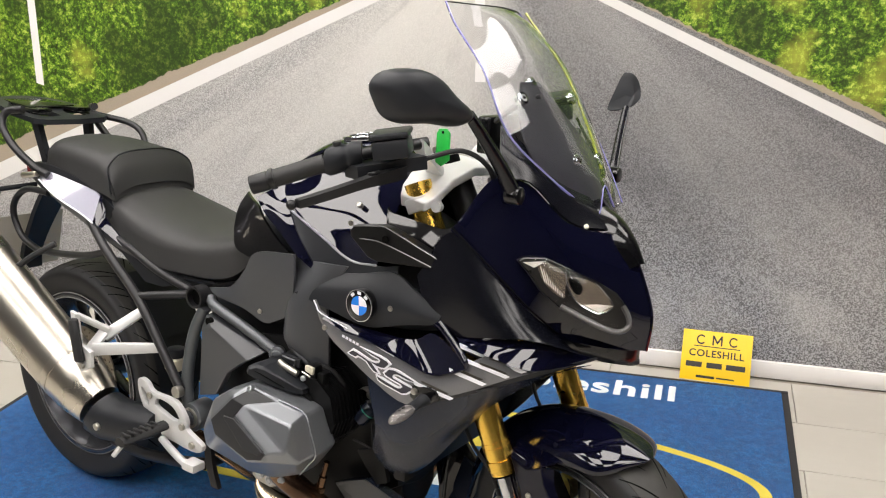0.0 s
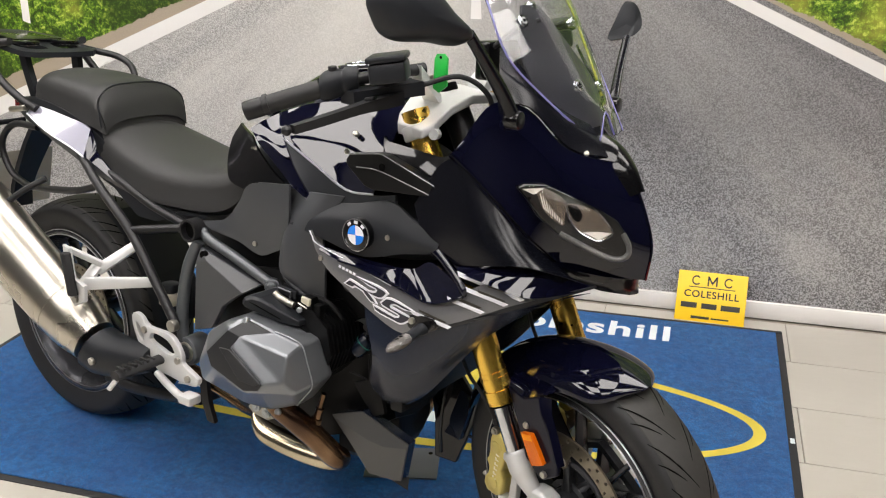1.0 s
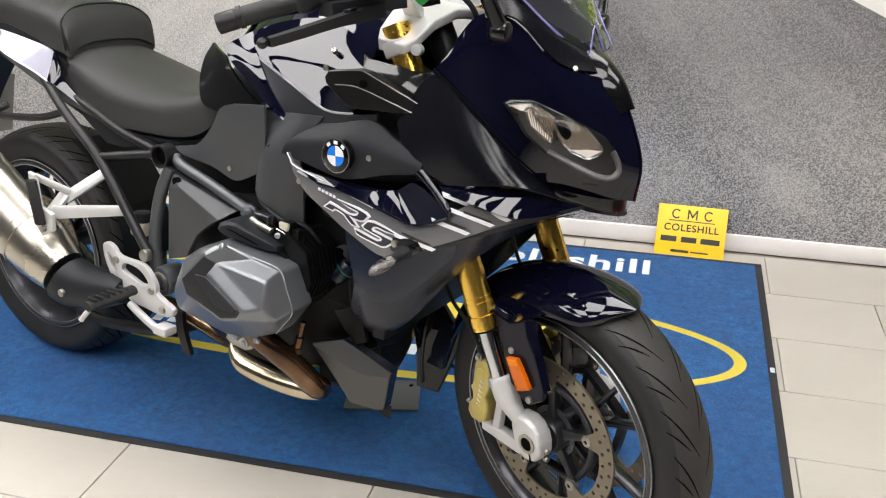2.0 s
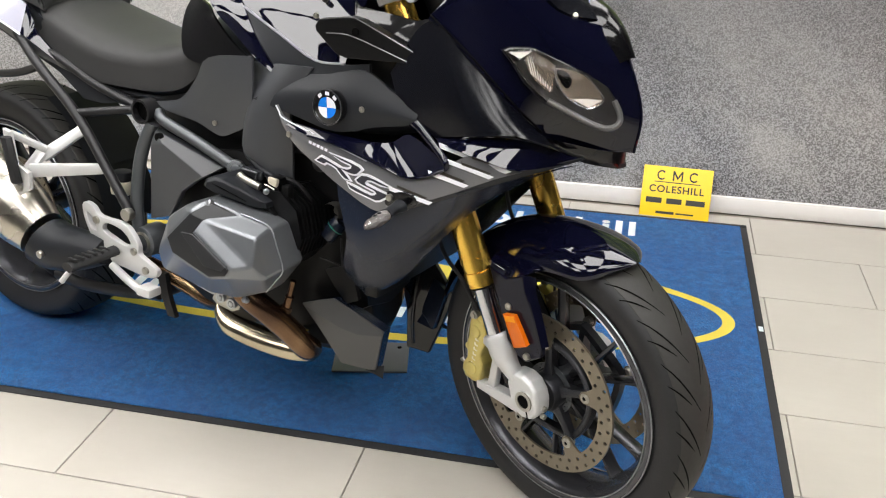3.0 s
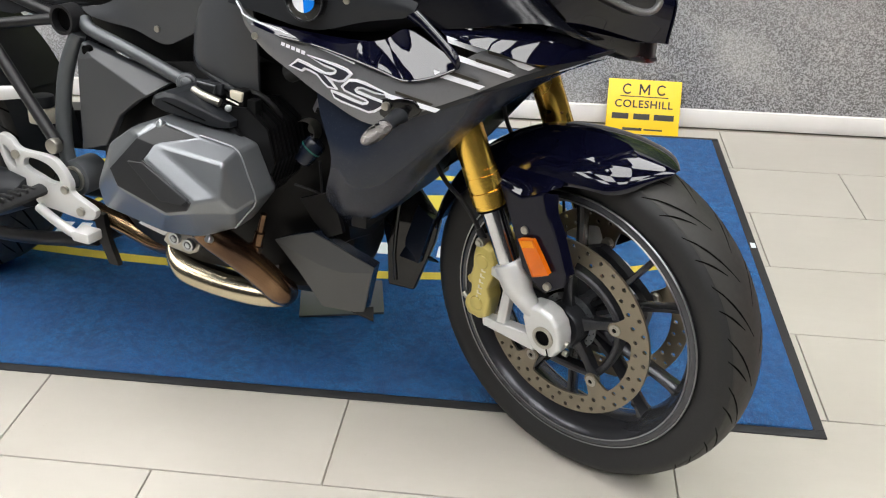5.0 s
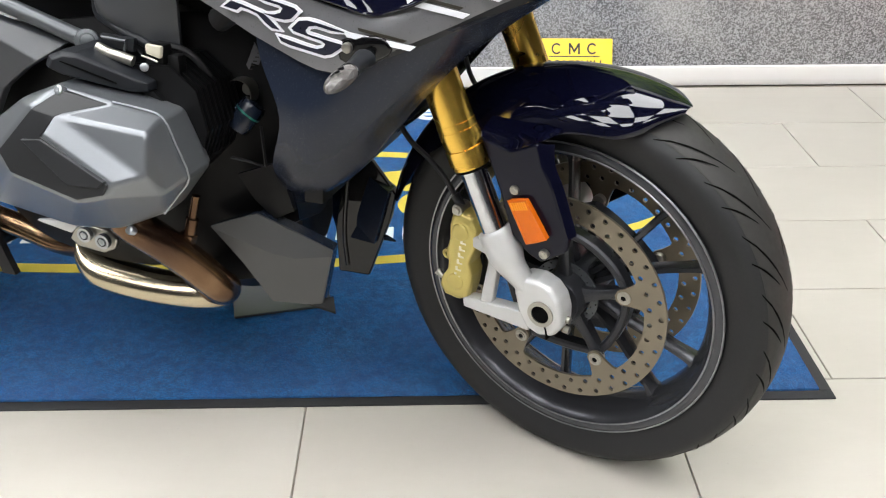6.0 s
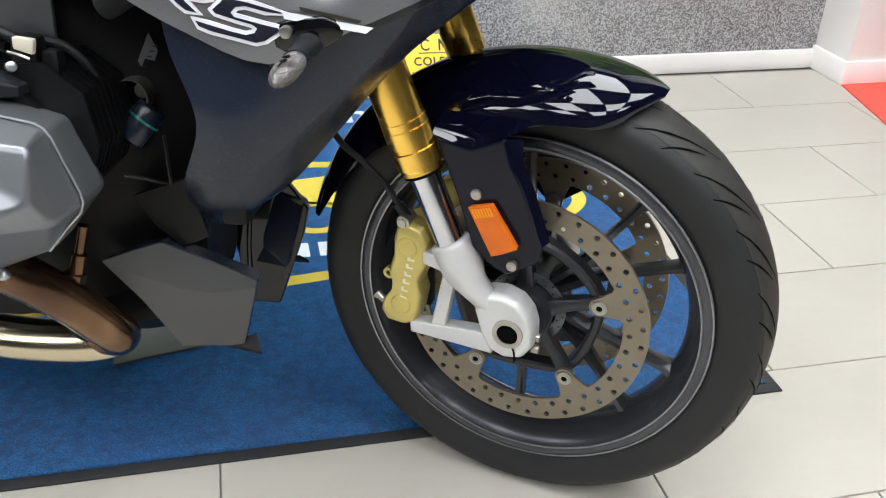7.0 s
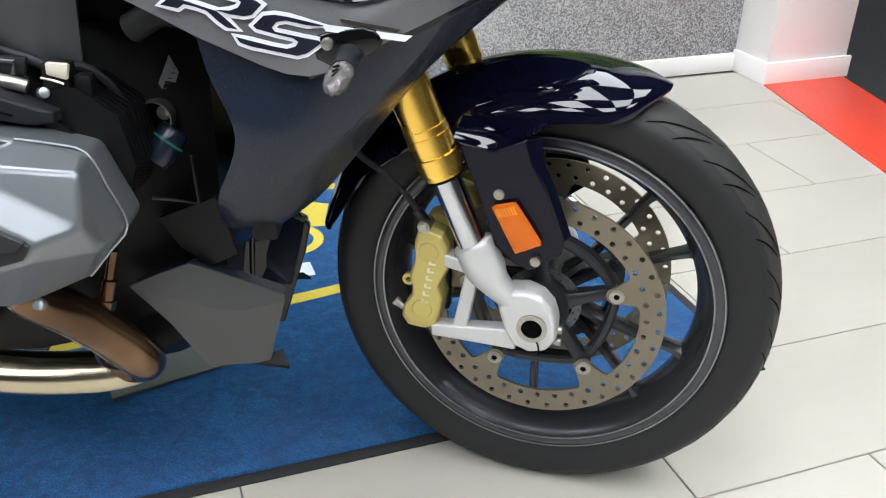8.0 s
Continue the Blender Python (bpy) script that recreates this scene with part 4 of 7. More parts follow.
for q in range(4):
    a0 = q * math.pi / 2 + 0.05
    pts = [(0, 0)] + [(0.0185 * math.cos(a0 + math.pi / 2 * i / 8), 0.0185 * math.sin(a0 + math.pi / 2 * i / 8)) for i in range(9)]
    part("badge_quarter", plate([(1.166 + x, -0.2802, 0.806 + z) for x, z in pts], 0.001), "badge_blue" if q % 2 else "decal_white", hold)
for k in range(3):
    a = math.radians(130 - 40 * k)
    part("badge_mark", box(-0.004, 0.004, -0.0004, 0.0004, -0.003, 0.003), "decal_white", hold, "", Matrix.Translation((1.166 + 0.0245 * math.cos(a), -0.2799, 0.806 + 0.0245 * math.sin(a))) @ Matrix.Rotation(-a + math.pi / 2, 4, "Y"))

# side wing with its decals
pair("side_wing", lambda: patch([
    [(1.0013, -0.2229, 0.7717), (1.0293, -0.2281, 0.7499), (1.1298, -0.2333, 0.7291), (1.2148, -0.2374, 0.7105), (1.275, -0.2395, 0.698), (1.3154, -0.2395, 0.7012), (1.3641, -0.2343, 0.7281), (1.4118, -0.2229, 0.754), (1.4699, -0.1918, 0.7333)],
    [(1.0096, -0.225, 0.7561), (1.0427, -0.2343, 0.7302), (1.1184, -0.2395, 0.7053), (1.191, -0.2426, 0.6815), (1.2604, -0.2457, 0.6638), (1.3226, -0.2457, 0.6825), (1.3776, -0.2374, 0.7094), (1.4263, -0.2229, 0.7302), (1.473, -0.1908, 0.7323)],
    [(1.0179, -0.227, 0.7385), (1.0531, -0.2343, 0.7094), (1.1049, -0.2395, 0.6835), (1.1651, -0.2436, 0.6545), (1.2511, -0.2447, 0.6265), (1.3361, -0.2436, 0.6649), (1.3911, -0.2343, 0.6908), (1.445, -0.2125, 0.7177), (1.4813, -0.1856, 0.7312)]],
    0.006, 3, 4), "decal_grey", None, "grey side wing with outlined decals and white stripes")
pair("wing_lip", lambda: patch([
    [(1.2511, -0.2436, 0.6286), (1.3361, -0.2426, 0.6669), (1.3911, -0.2333, 0.6929), (1.445, -0.2115, 0.7198), (1.4813, -0.1845, 0.7333), (1.5227, -0.1472, 0.7457), (1.5528, -0.1109, 0.753)],
    [(1.2511, -0.2405, 0.6224), (1.3361, -0.2374, 0.6576), (1.3911, -0.227, 0.6825), (1.445, -0.2042, 0.7074), (1.4813, -0.1773, 0.7219), (1.5227, -0.142, 0.7374), (1.5549, -0.1089, 0.7499)]],
    0.012, 2, 3), "matt_black")
pair("wing_top", lambda: patch([
    [(1.327, -0.212, 0.771), (1.400, -0.2075, 0.7805), (1.478, -0.180, 0.781), (1.5465, -0.108, 0.7505)],
    [(1.3405, -0.2225, 0.7680), (1.411, -0.2215, 0.7685), (1.4815, -0.1925, 0.7615), (1.5475, -0.1090, 0.7485)],
    [(1.3526, -0.232, 0.7638), (1.420, -0.2330, 0.7550), (1.484, -0.2040, 0.7400), (1.548, -0.110, 0.746)]],
    0.005, 6, 8), "paint", None, "glossy navy leading part of the side wing")
pair("wing_scoop", lambda: patch([
    [(1.0403, -0.229, 0.7480), (1.0814, -0.227, 0.7440), (1.1188, -0.222, 0.7410), (1.1632, -0.218, 0.7385), (1.2145, -0.216, 0.7385), (1.2500, -0.215, 0.7460), (1.2850, -0.216, 0.7640), (1.3560, -0.236, 0.7420)],
    [(1.0362, -0.2318, 0.7455), (1.0850, -0.2345, 0.7387), (1.1288, -0.2325, 0.7355), (1.1813, -0.2315, 0.7295), (1.2362, -0.231, 0.7235), (1.2740, -0.231, 0.7230), (1.3140, -0.2315, 0.7375), (1.3650, -0.2405, 0.7340)],
    [(1.0324, -0.234, 0.7427), (1.0885, -0.241, 0.7331), (1.1387, -0.2425, 0.7301), (1.1994, -0.2445, 0.7205), (1.2580, -0.2455, 0.7082), (1.2982, -0.2465, 0.6997), (1.3411, -0.2465, 0.7109), (1.3718, -0.2445, 0.7259)]],
    0.004, 4, 5), "paint", None, "glossy navy scoop set into the side wing")
pair("scoop_lip", lambda: tube([(1.0885, -0.2415, 0.7331), (1.1387, -0.243, 0.7301), (1.1994, -0.2448, 0.7205), (1.2580, -0.246, 0.7082), (1.2982, -0.247, 0.6997), (1.3411, -0.247, 0.7109), (1.3718, -0.2448, 0.7259)], 0.0022, 8, 4), "paint")
pair("scoop_pillar", lambda: loft([[Vector(p) + Vector((0.3 * w * math.cos(a), 0.6 * w * math.cos(a), w * math.sin(a))) for a in [2 * math.pi * j / 10 for j in range(10)]] for p, w in (((1.284, -0.211, 0.790), 0.012), ((1.310, -0.219, 0.777), 0.0095), ((1.345, -0.231, 0.756), 0.0085), ((1.372, -0.241, 0.737), 0.0085), ((1.3735, -0.243, 0.729), 0.004))], 4, 2), "paint", None, "navy bar that closes the scoop")
pair("scoop_recess", lambda: patch([
    [(1.0614, -0.2167, 0.7571), (1.134, -0.2187, 0.7488), (1.2169, -0.2167, 0.7665), (1.2843, -0.2146, 0.7841)],
    [(1.0821, -0.1939, 0.7457), (1.1547, -0.1814, 0.7405), (1.2273, -0.1794, 0.7488), (1.2946, -0.1897, 0.7665)]], 0.004, 3, 4), "matt_black")
pair("wing_edge", lambda: tube([(1.0023, -0.225, 0.7717), (1.0116, -0.2276, 0.7623), (1.0293, -0.2307, 0.7504), (1.1298, -0.2359, 0.7297), (1.2148, -0.241, 0.711)], 0.0014, 6, 4), "decal_white")


def stripe(a, b, w, mat="decal_white"):
    (x0, y0, z0), (x1, y1, z1) = a, b
    d = Vector((x1 - x0, 0, z1 - z0)).normalized()
    n = Vector((-d.z, 0, d.x)) * w / 2
    p, q = Vector(a), Vector(b)
    pair("wing_stripe", lambda: plate([p - n, q - n, q + n + d * w, p + n - d * w * 0.6], 0.0012), mat)


stripe((1.3558, -0.2348, 0.7623), (1.4636, -0.2042, 0.7333), 0.008)
stripe((1.4139, -0.2317, 0.753), (1.4657, -0.2053, 0.7395), 0.004, "ink")
stripe((1.3745, -0.24, 0.7405), (1.4429, -0.2229, 0.724), 0.007)
stripe((1.3983, -0.2359, 0.7405), (1.4408, -0.2229, 0.7302), 0.004, "ink")
stripe((1.3434, -0.2452, 0.7167), (1.4056, -0.2364, 0.7048), 0.007)
stripe((1.362, -0.2431, 0.7209), (1.4014, -0.2364, 0.7126), 0.004, "ink")
stripe((1.2696, -0.2483, 0.6746), (1.3467, -0.2467, 0.6651), 0.0065)
stripe((1.285, -0.2483, 0.6816), (1.3386, -0.2462, 0.6722), 0.0035, "ink")


# slanted outlined shapes of the model marking, as plain strokes
def stroke_shape(pts, w, mat, y, name):
    def one():
        bm = bmesh.new()
        line = [Vector((x, y, z)) for x, z in pts]
        vs = []
        for i, p in enumerate(line):
            d = (line[min(i + 1, len(line) - 1)] - line[max(i - 1, 0)]).normalized()
            n = Vector((-d.z, 0, d.x)) * w / 2
            vs.append((bm.verts.new(p - n), bm.verts.new(p + n)))
        for (a, b), (c, d2) in zip(vs, vs[1:]):
            bm.faces.new((a, b, d2, c))
        ret = bmesh.ops.extrude_face_region(bm, geom=bm.faces[:])
        bmesh.ops.translate(bm, vec=(0, -0.0006, 0), verts=[v for v in ret["geom"] if isinstance(v, bmesh.types.BMVert)])
        return bm
    pair(name, one, mat)


MARK_STEM = [(1.1126, 0.6947), (1.1226, 0.7019), (1.1351, 0.6989), (1.1552, 0.6925), (1.1653, 0.6893), (1.1706, 0.6849), (1.1842, 0.6723), (1.1741, 0.6740), (1.1665, 0.6796), (1.1567, 0.6891), (1.1458, 0.6930), (1.1349, 0.6954), (1.1292, 0.6914)]
MARK_BOWL = [(1.1435, 0.7122), (1.1866, 0.7038), (1.2041, 0.6993), (1.2086, 0.6956), (1.1993, 0.6864), (1.1915, 0.6849), (1.1784, 0.6864), (1.1638, 0.6905), (1.1777, 0.6898), (1.1863, 0.6927), (1.1895, 0.6979), (1.1858, 0.7010), (1.1674, 0.7048)]
MARK_S = [(1.2740, 0.6754), (1.2343, 0.6844), (1.2207, 0.6865), (1.2100, 0.6854), (1.1998, 0.6760), (1.2028, 0.6728), (1.2219, 0.6678), (1.2372, 0.6645), (1.2425, 0.6609), (1.2394, 0.6563), (1.2310, 0.6540), (1.2164, 0.6566), (1.1941, 0.6620), (1.1825, 0.6650), (1.1862, 0.6597), (1.1971, 0.6559), (1.2202, 0.6514), (1.2409, 0.6473), (1.2500, 0.6497), (1.2644, 0.6598), (1.2621, 0.6623), (1.2470, 0.6649), (1.2319, 0.6681), (1.2204, 0.6704), (1.2174, 0.6743), (1.2221, 0.6797), (1.2312, 0.6813), (1.2508, 0.6771)]


def grown(loop, d):
    """A loop of (x, z) pushed outward by d."""
    area = sum(a[0] * b[1] - b[0] * a[1] for a, b in zip(loop, loop[1:] + loop[:1]))
    turn = 1 if area > 0 else -1
    out = []
    for a, b, c in zip(loop[-1:] + loop[:-1], loop, loop[1:] + loop[:1]):
        u = Vector((b[0] - a[0], b[1] - a[1])).normalized()
        v = Vector((c[0] - b[0], c[1] - b[1])).normalized()
        n = Vector((u.y + v.y, -u.x - v.x)) * turn
        n = n.normalized() if n.length > 1e-4 else Vector((u.y, -u.x)) * turn
        reach = min(1.6, 1 / max(0.3, n.dot(Vector((u.y, -u.x)) * turn)))
        out.append((b[0] + n.x * d * reach, b[1] + n.y * d * reach))
    return out


for k, loop in enumerate((MARK_STEM, MARK_BOWL, MARK_S)):
    pair("marking_outline", lambda: plate(at_y(-0.2466 - 0.0002 * k, *grown(loop, 0.0036)), 0.003), "decal_white", None, "", False)
    pair("marking", lambda: plate(at_y(-0.2478 - 0.0002 * k, *loop), 0.003), "navy_ink", None, "", False)
for k in range(5):
    u = k / 5
    stroke_shape([(1.0928 + 0.0431 * u, 0.7238 - 0.0094 * u), (1.0928 + 0.0431 * (u + 0.14), 0.7238 - 0.0094 * (u + 0.14))], 0.0052, "decal_white", -0.2435, "small_marking")

# lower fairing
pair("lower_fairing", lambda: patch([
    [(1.134, -0.2167, 0.6783), (1.2324, -0.2312, 0.6317), (1.3361, -0.2312, 0.6659), (1.4139, -0.2229, 0.697), (1.5538, -0.1234, 0.7447)],
    [(1.1469, -0.2271, 0.628), (1.2334, -0.2353, 0.6026), (1.32, -0.222, 0.6179), (1.3862, -0.2016, 0.6536), (1.5033, -0.1457, 0.7248)],
    [(1.172, -0.235, 0.56), (1.21, -0.235, 0.54), (1.255, -0.215, 0.535), (1.30, -0.19, 0.555), (1.385, -0.165, 0.635)],
    [(1.142, -0.20, 0.482), (1.165, -0.19, 0.457), (1.19, -0.18, 0.45), (1.22, -0.172, 0.455), (1.26, -0.165, 0.485)],
    [(1.132, -0.15, 0.428), (1.136, -0.128, 0.403), (1.148, -0.122, 0.398), (1.168, -0.135, 0.412), (1.20, -0.145, 0.432)]],
    0.005, 5, 5), "satin_grey", None, "dark grey lower side fairing")

# turn signals
pair("signal_base", lambda: plate([(1.2604, -0.2467, 0.668), (1.305, -0.2498, 0.6763), (1.3226, -0.2488, 0.668), (1.3206, -0.2478, 0.6535), (1.2874, -0.2467, 0.6369), (1.2584, -0.2467, 0.6431)], 0.012, (0, 1, 0), 0.004, 2, 3), "gloss_black", None, "black turn signal base")
def signal_ring(c, r, seg=12):
    return [Vector(c) + Vector((0.9 * r * math.cos(a) - 0.004, 0, 0.72 * r * math.sin(a) - 0.008)) for a in [2 * math.pi * j / seg for j in range(seg)]]


pair("signal_arm", lambda: loft([signal_ring(p, r) for p, r in (((1.296, -0.243, 0.657), 0.0165), ((1.295, -0.252, 0.656), 0.0150), ((1.293, -0.262, 0.654), 0.0125), ((1.292, -0.276, 0.651), 0.0125), ((1.291, -0.284, 0.649), 0.0140))], 2, 1), "matt_black", None, "black turn signal arm")
pair("signal_screw", lambda: join(cyl((1.2708, -0.2458, 0.6597), (1.2708, -0.2538, 0.6597), 0.0062, seg=14, bevel=0.001)), "bolt")
SIGNAL = (((1.291, -0.284, 0.649), 0.0125), ((1.290, -0.294, 0.647), 0.0140), ((1.288, -0.308, 0.644), 0.0142), ((1.286, -0.322, 0.641), 0.0118), ((1.285, -0.331, 0.639), 0.0070), ((1.285, -0.335, 0.638), 0.0020))
for right, left in [pair("signal_lens", lambda: loft([signal_ring(p, r, 16) for p, r in SIGNAL], 3, 1), "signal_clear", None, "clear turn signal lens")]:
    right.visible_shadow = left.visible_shadow = False
pair("signal_reflector", lambda: loft([[q + Vector((0, 0, 0.0016 * (-1) ** (i + j))) for j, q in enumerate(signal_ring(p, r * 0.80, 10))] for i, (p, r) in enumerate(SIGNAL)], 2, 1), "signal_bowl", None, "", False)
for k in range(3):
    pair("signal_diode", lambda: cyl((1.283, -0.298 - 0.012 * k, 0.645), (1.282, -0.298 - 0.012 * k, 0.6485 - 0.0012 * k), 0.0035, seg=10), "engine_black")

# upper fairing and nose
pair("nose_panel", lambda: patch([
    [(1.3217, -0.2040, 0.9801), (1.3702, -0.1840, 1.0538), (1.4203, -0.1480, 1.0475), (1.4788, -0.0960, 0.9797), (1.5530, 0.0000, 0.9520)],
    [(1.3170, -0.2070, 0.9727), (1.3730, -0.1940, 1.0023), (1.4347, -0.1540, 0.9763), (1.5092, -0.0940, 0.9206), (1.5900, 0.0000, 0.8800)],
    [(1.3116, -0.2090, 0.9661), (1.3749, -0.1990, 0.9517), (1.4402, -0.1580, 0.9047), (1.5191, -0.0960, 0.8460), (1.6120, 0.0000, 0.8150)],
    [(1.3056, -0.2100, 0.9583), (1.3770, -0.2010, 0.9042), (1.4424, -0.1640, 0.8329), (1.4956, -0.1040, 0.7683), (1.6080, 0.0000, 0.7500)]],
    0.005, 6, 6, (-0.3, 1, 0)), "paint", None, "glossy navy upper fairing half")
pair("nose_seam", lambda: tube([(1.3108, -0.2140, 0.9648), (1.3815, -0.2060, 0.9109), (1.4455, -0.1710, 0.8400), (1.4829, -0.1220, 0.7876)], 0.0016, 6, 4), "black_hole")
part("beak", loft([[(1.45, -w * 1.45, 0.79), (1.52, -w, 0.765 - d), (1.57, -w * 0.45, 0.748 - d), (1.592, 0, 0.742 - d), (1.57, w * 0.45, 0.748 - d), (1.52, w, 0.765 - d), (1.45, w * 1.45, 0.79)] for w, d in ((0.105, -0.008), (0.10, 0.012), (0.085, 0.022))], 2, 2, cap=False, closed=False), "gloss_black", bike, "gloss black beak under the nose")
part("beak_floor", plate([(1.36, -0.15, 0.77), (1.52, -0.085, 0.745), (1.575, -0.04, 0.728), (1.595, 0, 0.722), (1.575, 0.04, 0.728), (1.52, 0.085, 0.745), (1.36, 0.15, 0.77)], 0.006, (0, 0, 1)), "matt_black", bike)
part("nose_trim", loft([[(x - b, -w, z - 0.002), (x - 0.003, -w * 0.45, z + 0.006), (x + 0.004, 0, z + 0.008), (x - 0.003, w * 0.45, z + 0.006), (x - b, w, z - 0.002)] for x, w, z, b in ((1.497, 0.033, 0.994, 0.02), (1.53, 0.04, 0.975, 0.03), (1.56, 0.036, 0.942, 0.028), (1.582, 0.022, 0.902, 0.016))], 4, 3, cap=False, closed=False), "gloss_black", bike, "gloss black centre trim of the nose")
# headlights
LAMP_EDGE = [(1.4281, -0.1756, 0.9181), (1.4374, -0.1678, 0.9232), (1.4662, -0.1478, 0.9239), (1.4986, -0.1296, 0.909), (1.5413, -0.1055, 0.89), (1.5723, -0.0893, 0.8712), (1.5899, -0.0834, 0.8488), (1.6025, -0.0818, 0.8233), (1.5998, -0.0868, 0.8119), (1.5898, -0.0953, 0.8057), (1.5677, -0.1095, 0.8093), (1.5374, -0.1264, 0.8237), (1.4983, -0.1477, 0.844), (1.4658, -0.1623, 0.8721), (1.4455, -0.1689, 0.8988)]
OUT = Vector((0.55, -0.80, 0.22)).normalized()
IN = -OUT


def lamp_ring(shrink, push):
    c = Vector((1.513, -0.124, 0.868))
    return [c + (Vector(p) - c) * shrink + OUT * push for p in LAMP_EDGE]


def lifted(pts, push):
    return [Vector(p) + OUT * push for p in pts]


def dish(pts, push, depth, rings=5):
    """A mirror let into the lamp: the loop drawn in and sunk towards its middle."""
    loop = smooth_line(lifted(pts, push), 3, True)
    c = sum((Vector(p) for p in loop), Vector()) / len(loop)
    rows = [[Vector(p).lerp(c, u) + IN * depth * math.sin(u * math.pi / 2) for p in loop] for u in [0.97 * k / (rings - 1) for k in range(rings)]]
    return loft(rows, 1, 1)


hl = part("headlight", plate(lamp_ring(1.045, 0.003), 0.030, IN, 0.003), "gloss_black", bike, "slanted clear headlight with chrome reflector")
part("lamp_floor", plate(lamp_ring(0.985, 0.0042), 0.001, IN), "lamp_dark", hl)
SIDE_BOWL = [(1.4537, -0.1589, 0.9149), (1.4671, -0.1487, 0.9184), (1.4971, -0.1332, 0.8997), (1.4995, -0.1377, 0.8776), (1.4996, -0.1427, 0.8590), (1.4705, -0.1565, 0.8816)]
MAIN_BOWL = [(1.4978, -0.1338, 0.8960), (1.5387, -0.1081, 0.8871), (1.5707, -0.0964, 0.8497), (1.5539, -0.1112, 0.8376), (1.5247, -0.1277, 0.8510), (1.5068, -0.1343, 0.8715)]
part("reflector", dish(SIDE_BOWL, 0.0052, 0.010), "lamp_warm", hl, "ribbed reflector")
part("reflector", dish(MAIN_BOWL, 0.0062, 0.016), "lamp_warm", hl, "main reflector bowl")
part("corner_mirror", plate(lifted([(1.4330, -0.1726, 0.9166), (1.4637, -0.1506, 0.9201), (1.4501, -0.1632, 0.9083)], 0.0062), 0.001, IN), "lamp_mirror", hl)
part("low_mirror", plate(lifted([(1.5290, -0.1245, 0.8500), (1.5500, -0.1110, 0.8520), (1.5700, -0.0968, 0.8500), (1.5539, -0.1112, 0.8382)], 0.0066), 0.001, IN), "lamp_mirror", hl)
for k in range(9):
    u = k / 8
    p, q = Vector((1.4585, -0.1560, 0.9105)).lerp(Vector((1.4940, -0.1375, 0.8800)), u), Vector((1.4690, -0.1560, 0.8850)).lerp(Vector((1.4975, -0.1430, 0.8620)), u)
    part("reflector_rib", tube(lifted([p, q], 0.0055), 0.0009, 6, 1), "lamp_mirror", hl)
part("lamp_divider", tube(lifted([(1.4968, -0.1329, 0.9015), (1.5000, -0.1345, 0.8878), (1.5079, -0.1340, 0.8697), (1.5229, -0.1286, 0.8519), (1.5380, -0.1208, 0.8424), (1.5549, -0.1108, 0.8367), (1.5715, -0.0958, 0.8497), (1.5535, -0.1013, 0.8749), (1.5401, -0.1069, 0.8881)], 0.0066), 0.0014, 6, 4), "chrome", hl)
part("projector", plate(lifted([(1.4998, -0.1331, 0.8934), (1.5142, -0.1235, 0.8923), (1.5246, -0.1203, 0.8780), (1.5220, -0.1254, 0.8658), (1.5117, -0.1311, 0.8708)], 0.0064), 0.006, IN, 0.001, 2), "black_hole", hl, "dark projector lens")
part("position_light", tube(lifted([(1.4980, -0.1474, 0.8459), (1.5371, -0.1261, 0.8255), (1.5699, -0.1077, 0.8103), (1.5895, -0.0950, 0.8076), (1.5996, -0.0854, 0.8175), (1.5968, -0.0832, 0.8323), (1.5864, -0.0854, 0.8505)], 0.0040), 0.0052, 10, 4), "lamp_strip", hl, "slim position light strip")
part("lamp_chip", plate(lifted([(1.5640, -0.1040, 0.8290), (1.5840, -0.0905, 0.8255), (1.5880, -0.0890, 0.8190), (1.5720, -0.1010, 0.8200)], 0.0060), 0.002, IN), "chrome", hl)
part("lens", plate(lamp_ring(1.0, 0.0105), 0.002, IN, 0.0006), "clear_glass", hl, "clear headlight lens").visible_shadow = False
hl2 = part("headlight", mirror(plate(lamp_ring(0.9, -0.030), 0.012, IN, 0.003)), "gloss_black", bike, "slanted clear headlight with chrome reflector")
part("lens", mirror(plate(lamp_ring(0.86, -0.027), 0.003, IN, 0.001)), "lamp_mirror", hl2)

# cockpit surround and windscreen
pair("cockpit_panel", lambda: patch([
    [(1.385, -0.186, 1.052), (1.425, -0.152, 1.053), (1.48, -0.096, 0.984), (1.525, -0.035, 0.968)],
    [(1.375, -0.172, 1.10), (1.42, -0.135, 1.075), (1.467, -0.085, 1.02), (1.505, -0.03, 0.992)],
    [(1.36, -0.150, 1.145), (1.405, -0.115, 1.10), (1.452, -0.07, 1.045), (1.478, -0.025, 1.02)]],
    0.005, 4, 4, (-0.5, 0.5, -0.5)), "satin_black", None, "satin black cockpit surround")
part("instrument_cowl", patch([
    [(1.356, -0.080, 1.215), (1.362, -0.066, 1.216), (1.366, -0.052, 1.216), (1.369, -0.040, 1.215)],
    [(1.380, -0.118, 1.150), (1.400, -0.065, 1.152), (1.407, -0.030, 1.153), (1.411, 0.0, 1.152)],
    [(1.420, -0.125, 1.080), (1.446, -0.050, 1.083), (1.453, 0.0, 1.083), (1.452, 0.045, 1.080)],
    [(1.462, -0.075, 1.016), (1.483, -0.020, 1.013), (1.486, 0.005, 1.014), (1.484, 0.030, 1.012)]],
    0.004, 4, 4, (-1, 0, -0.3)), "smoked_grey", bike, "dark grey inner screen bracket")
part("instrument_panel", box(1.27, 1.30, -0.085, 0.085, 1.08, 1.15, 0.006), "gloss_black", bike)
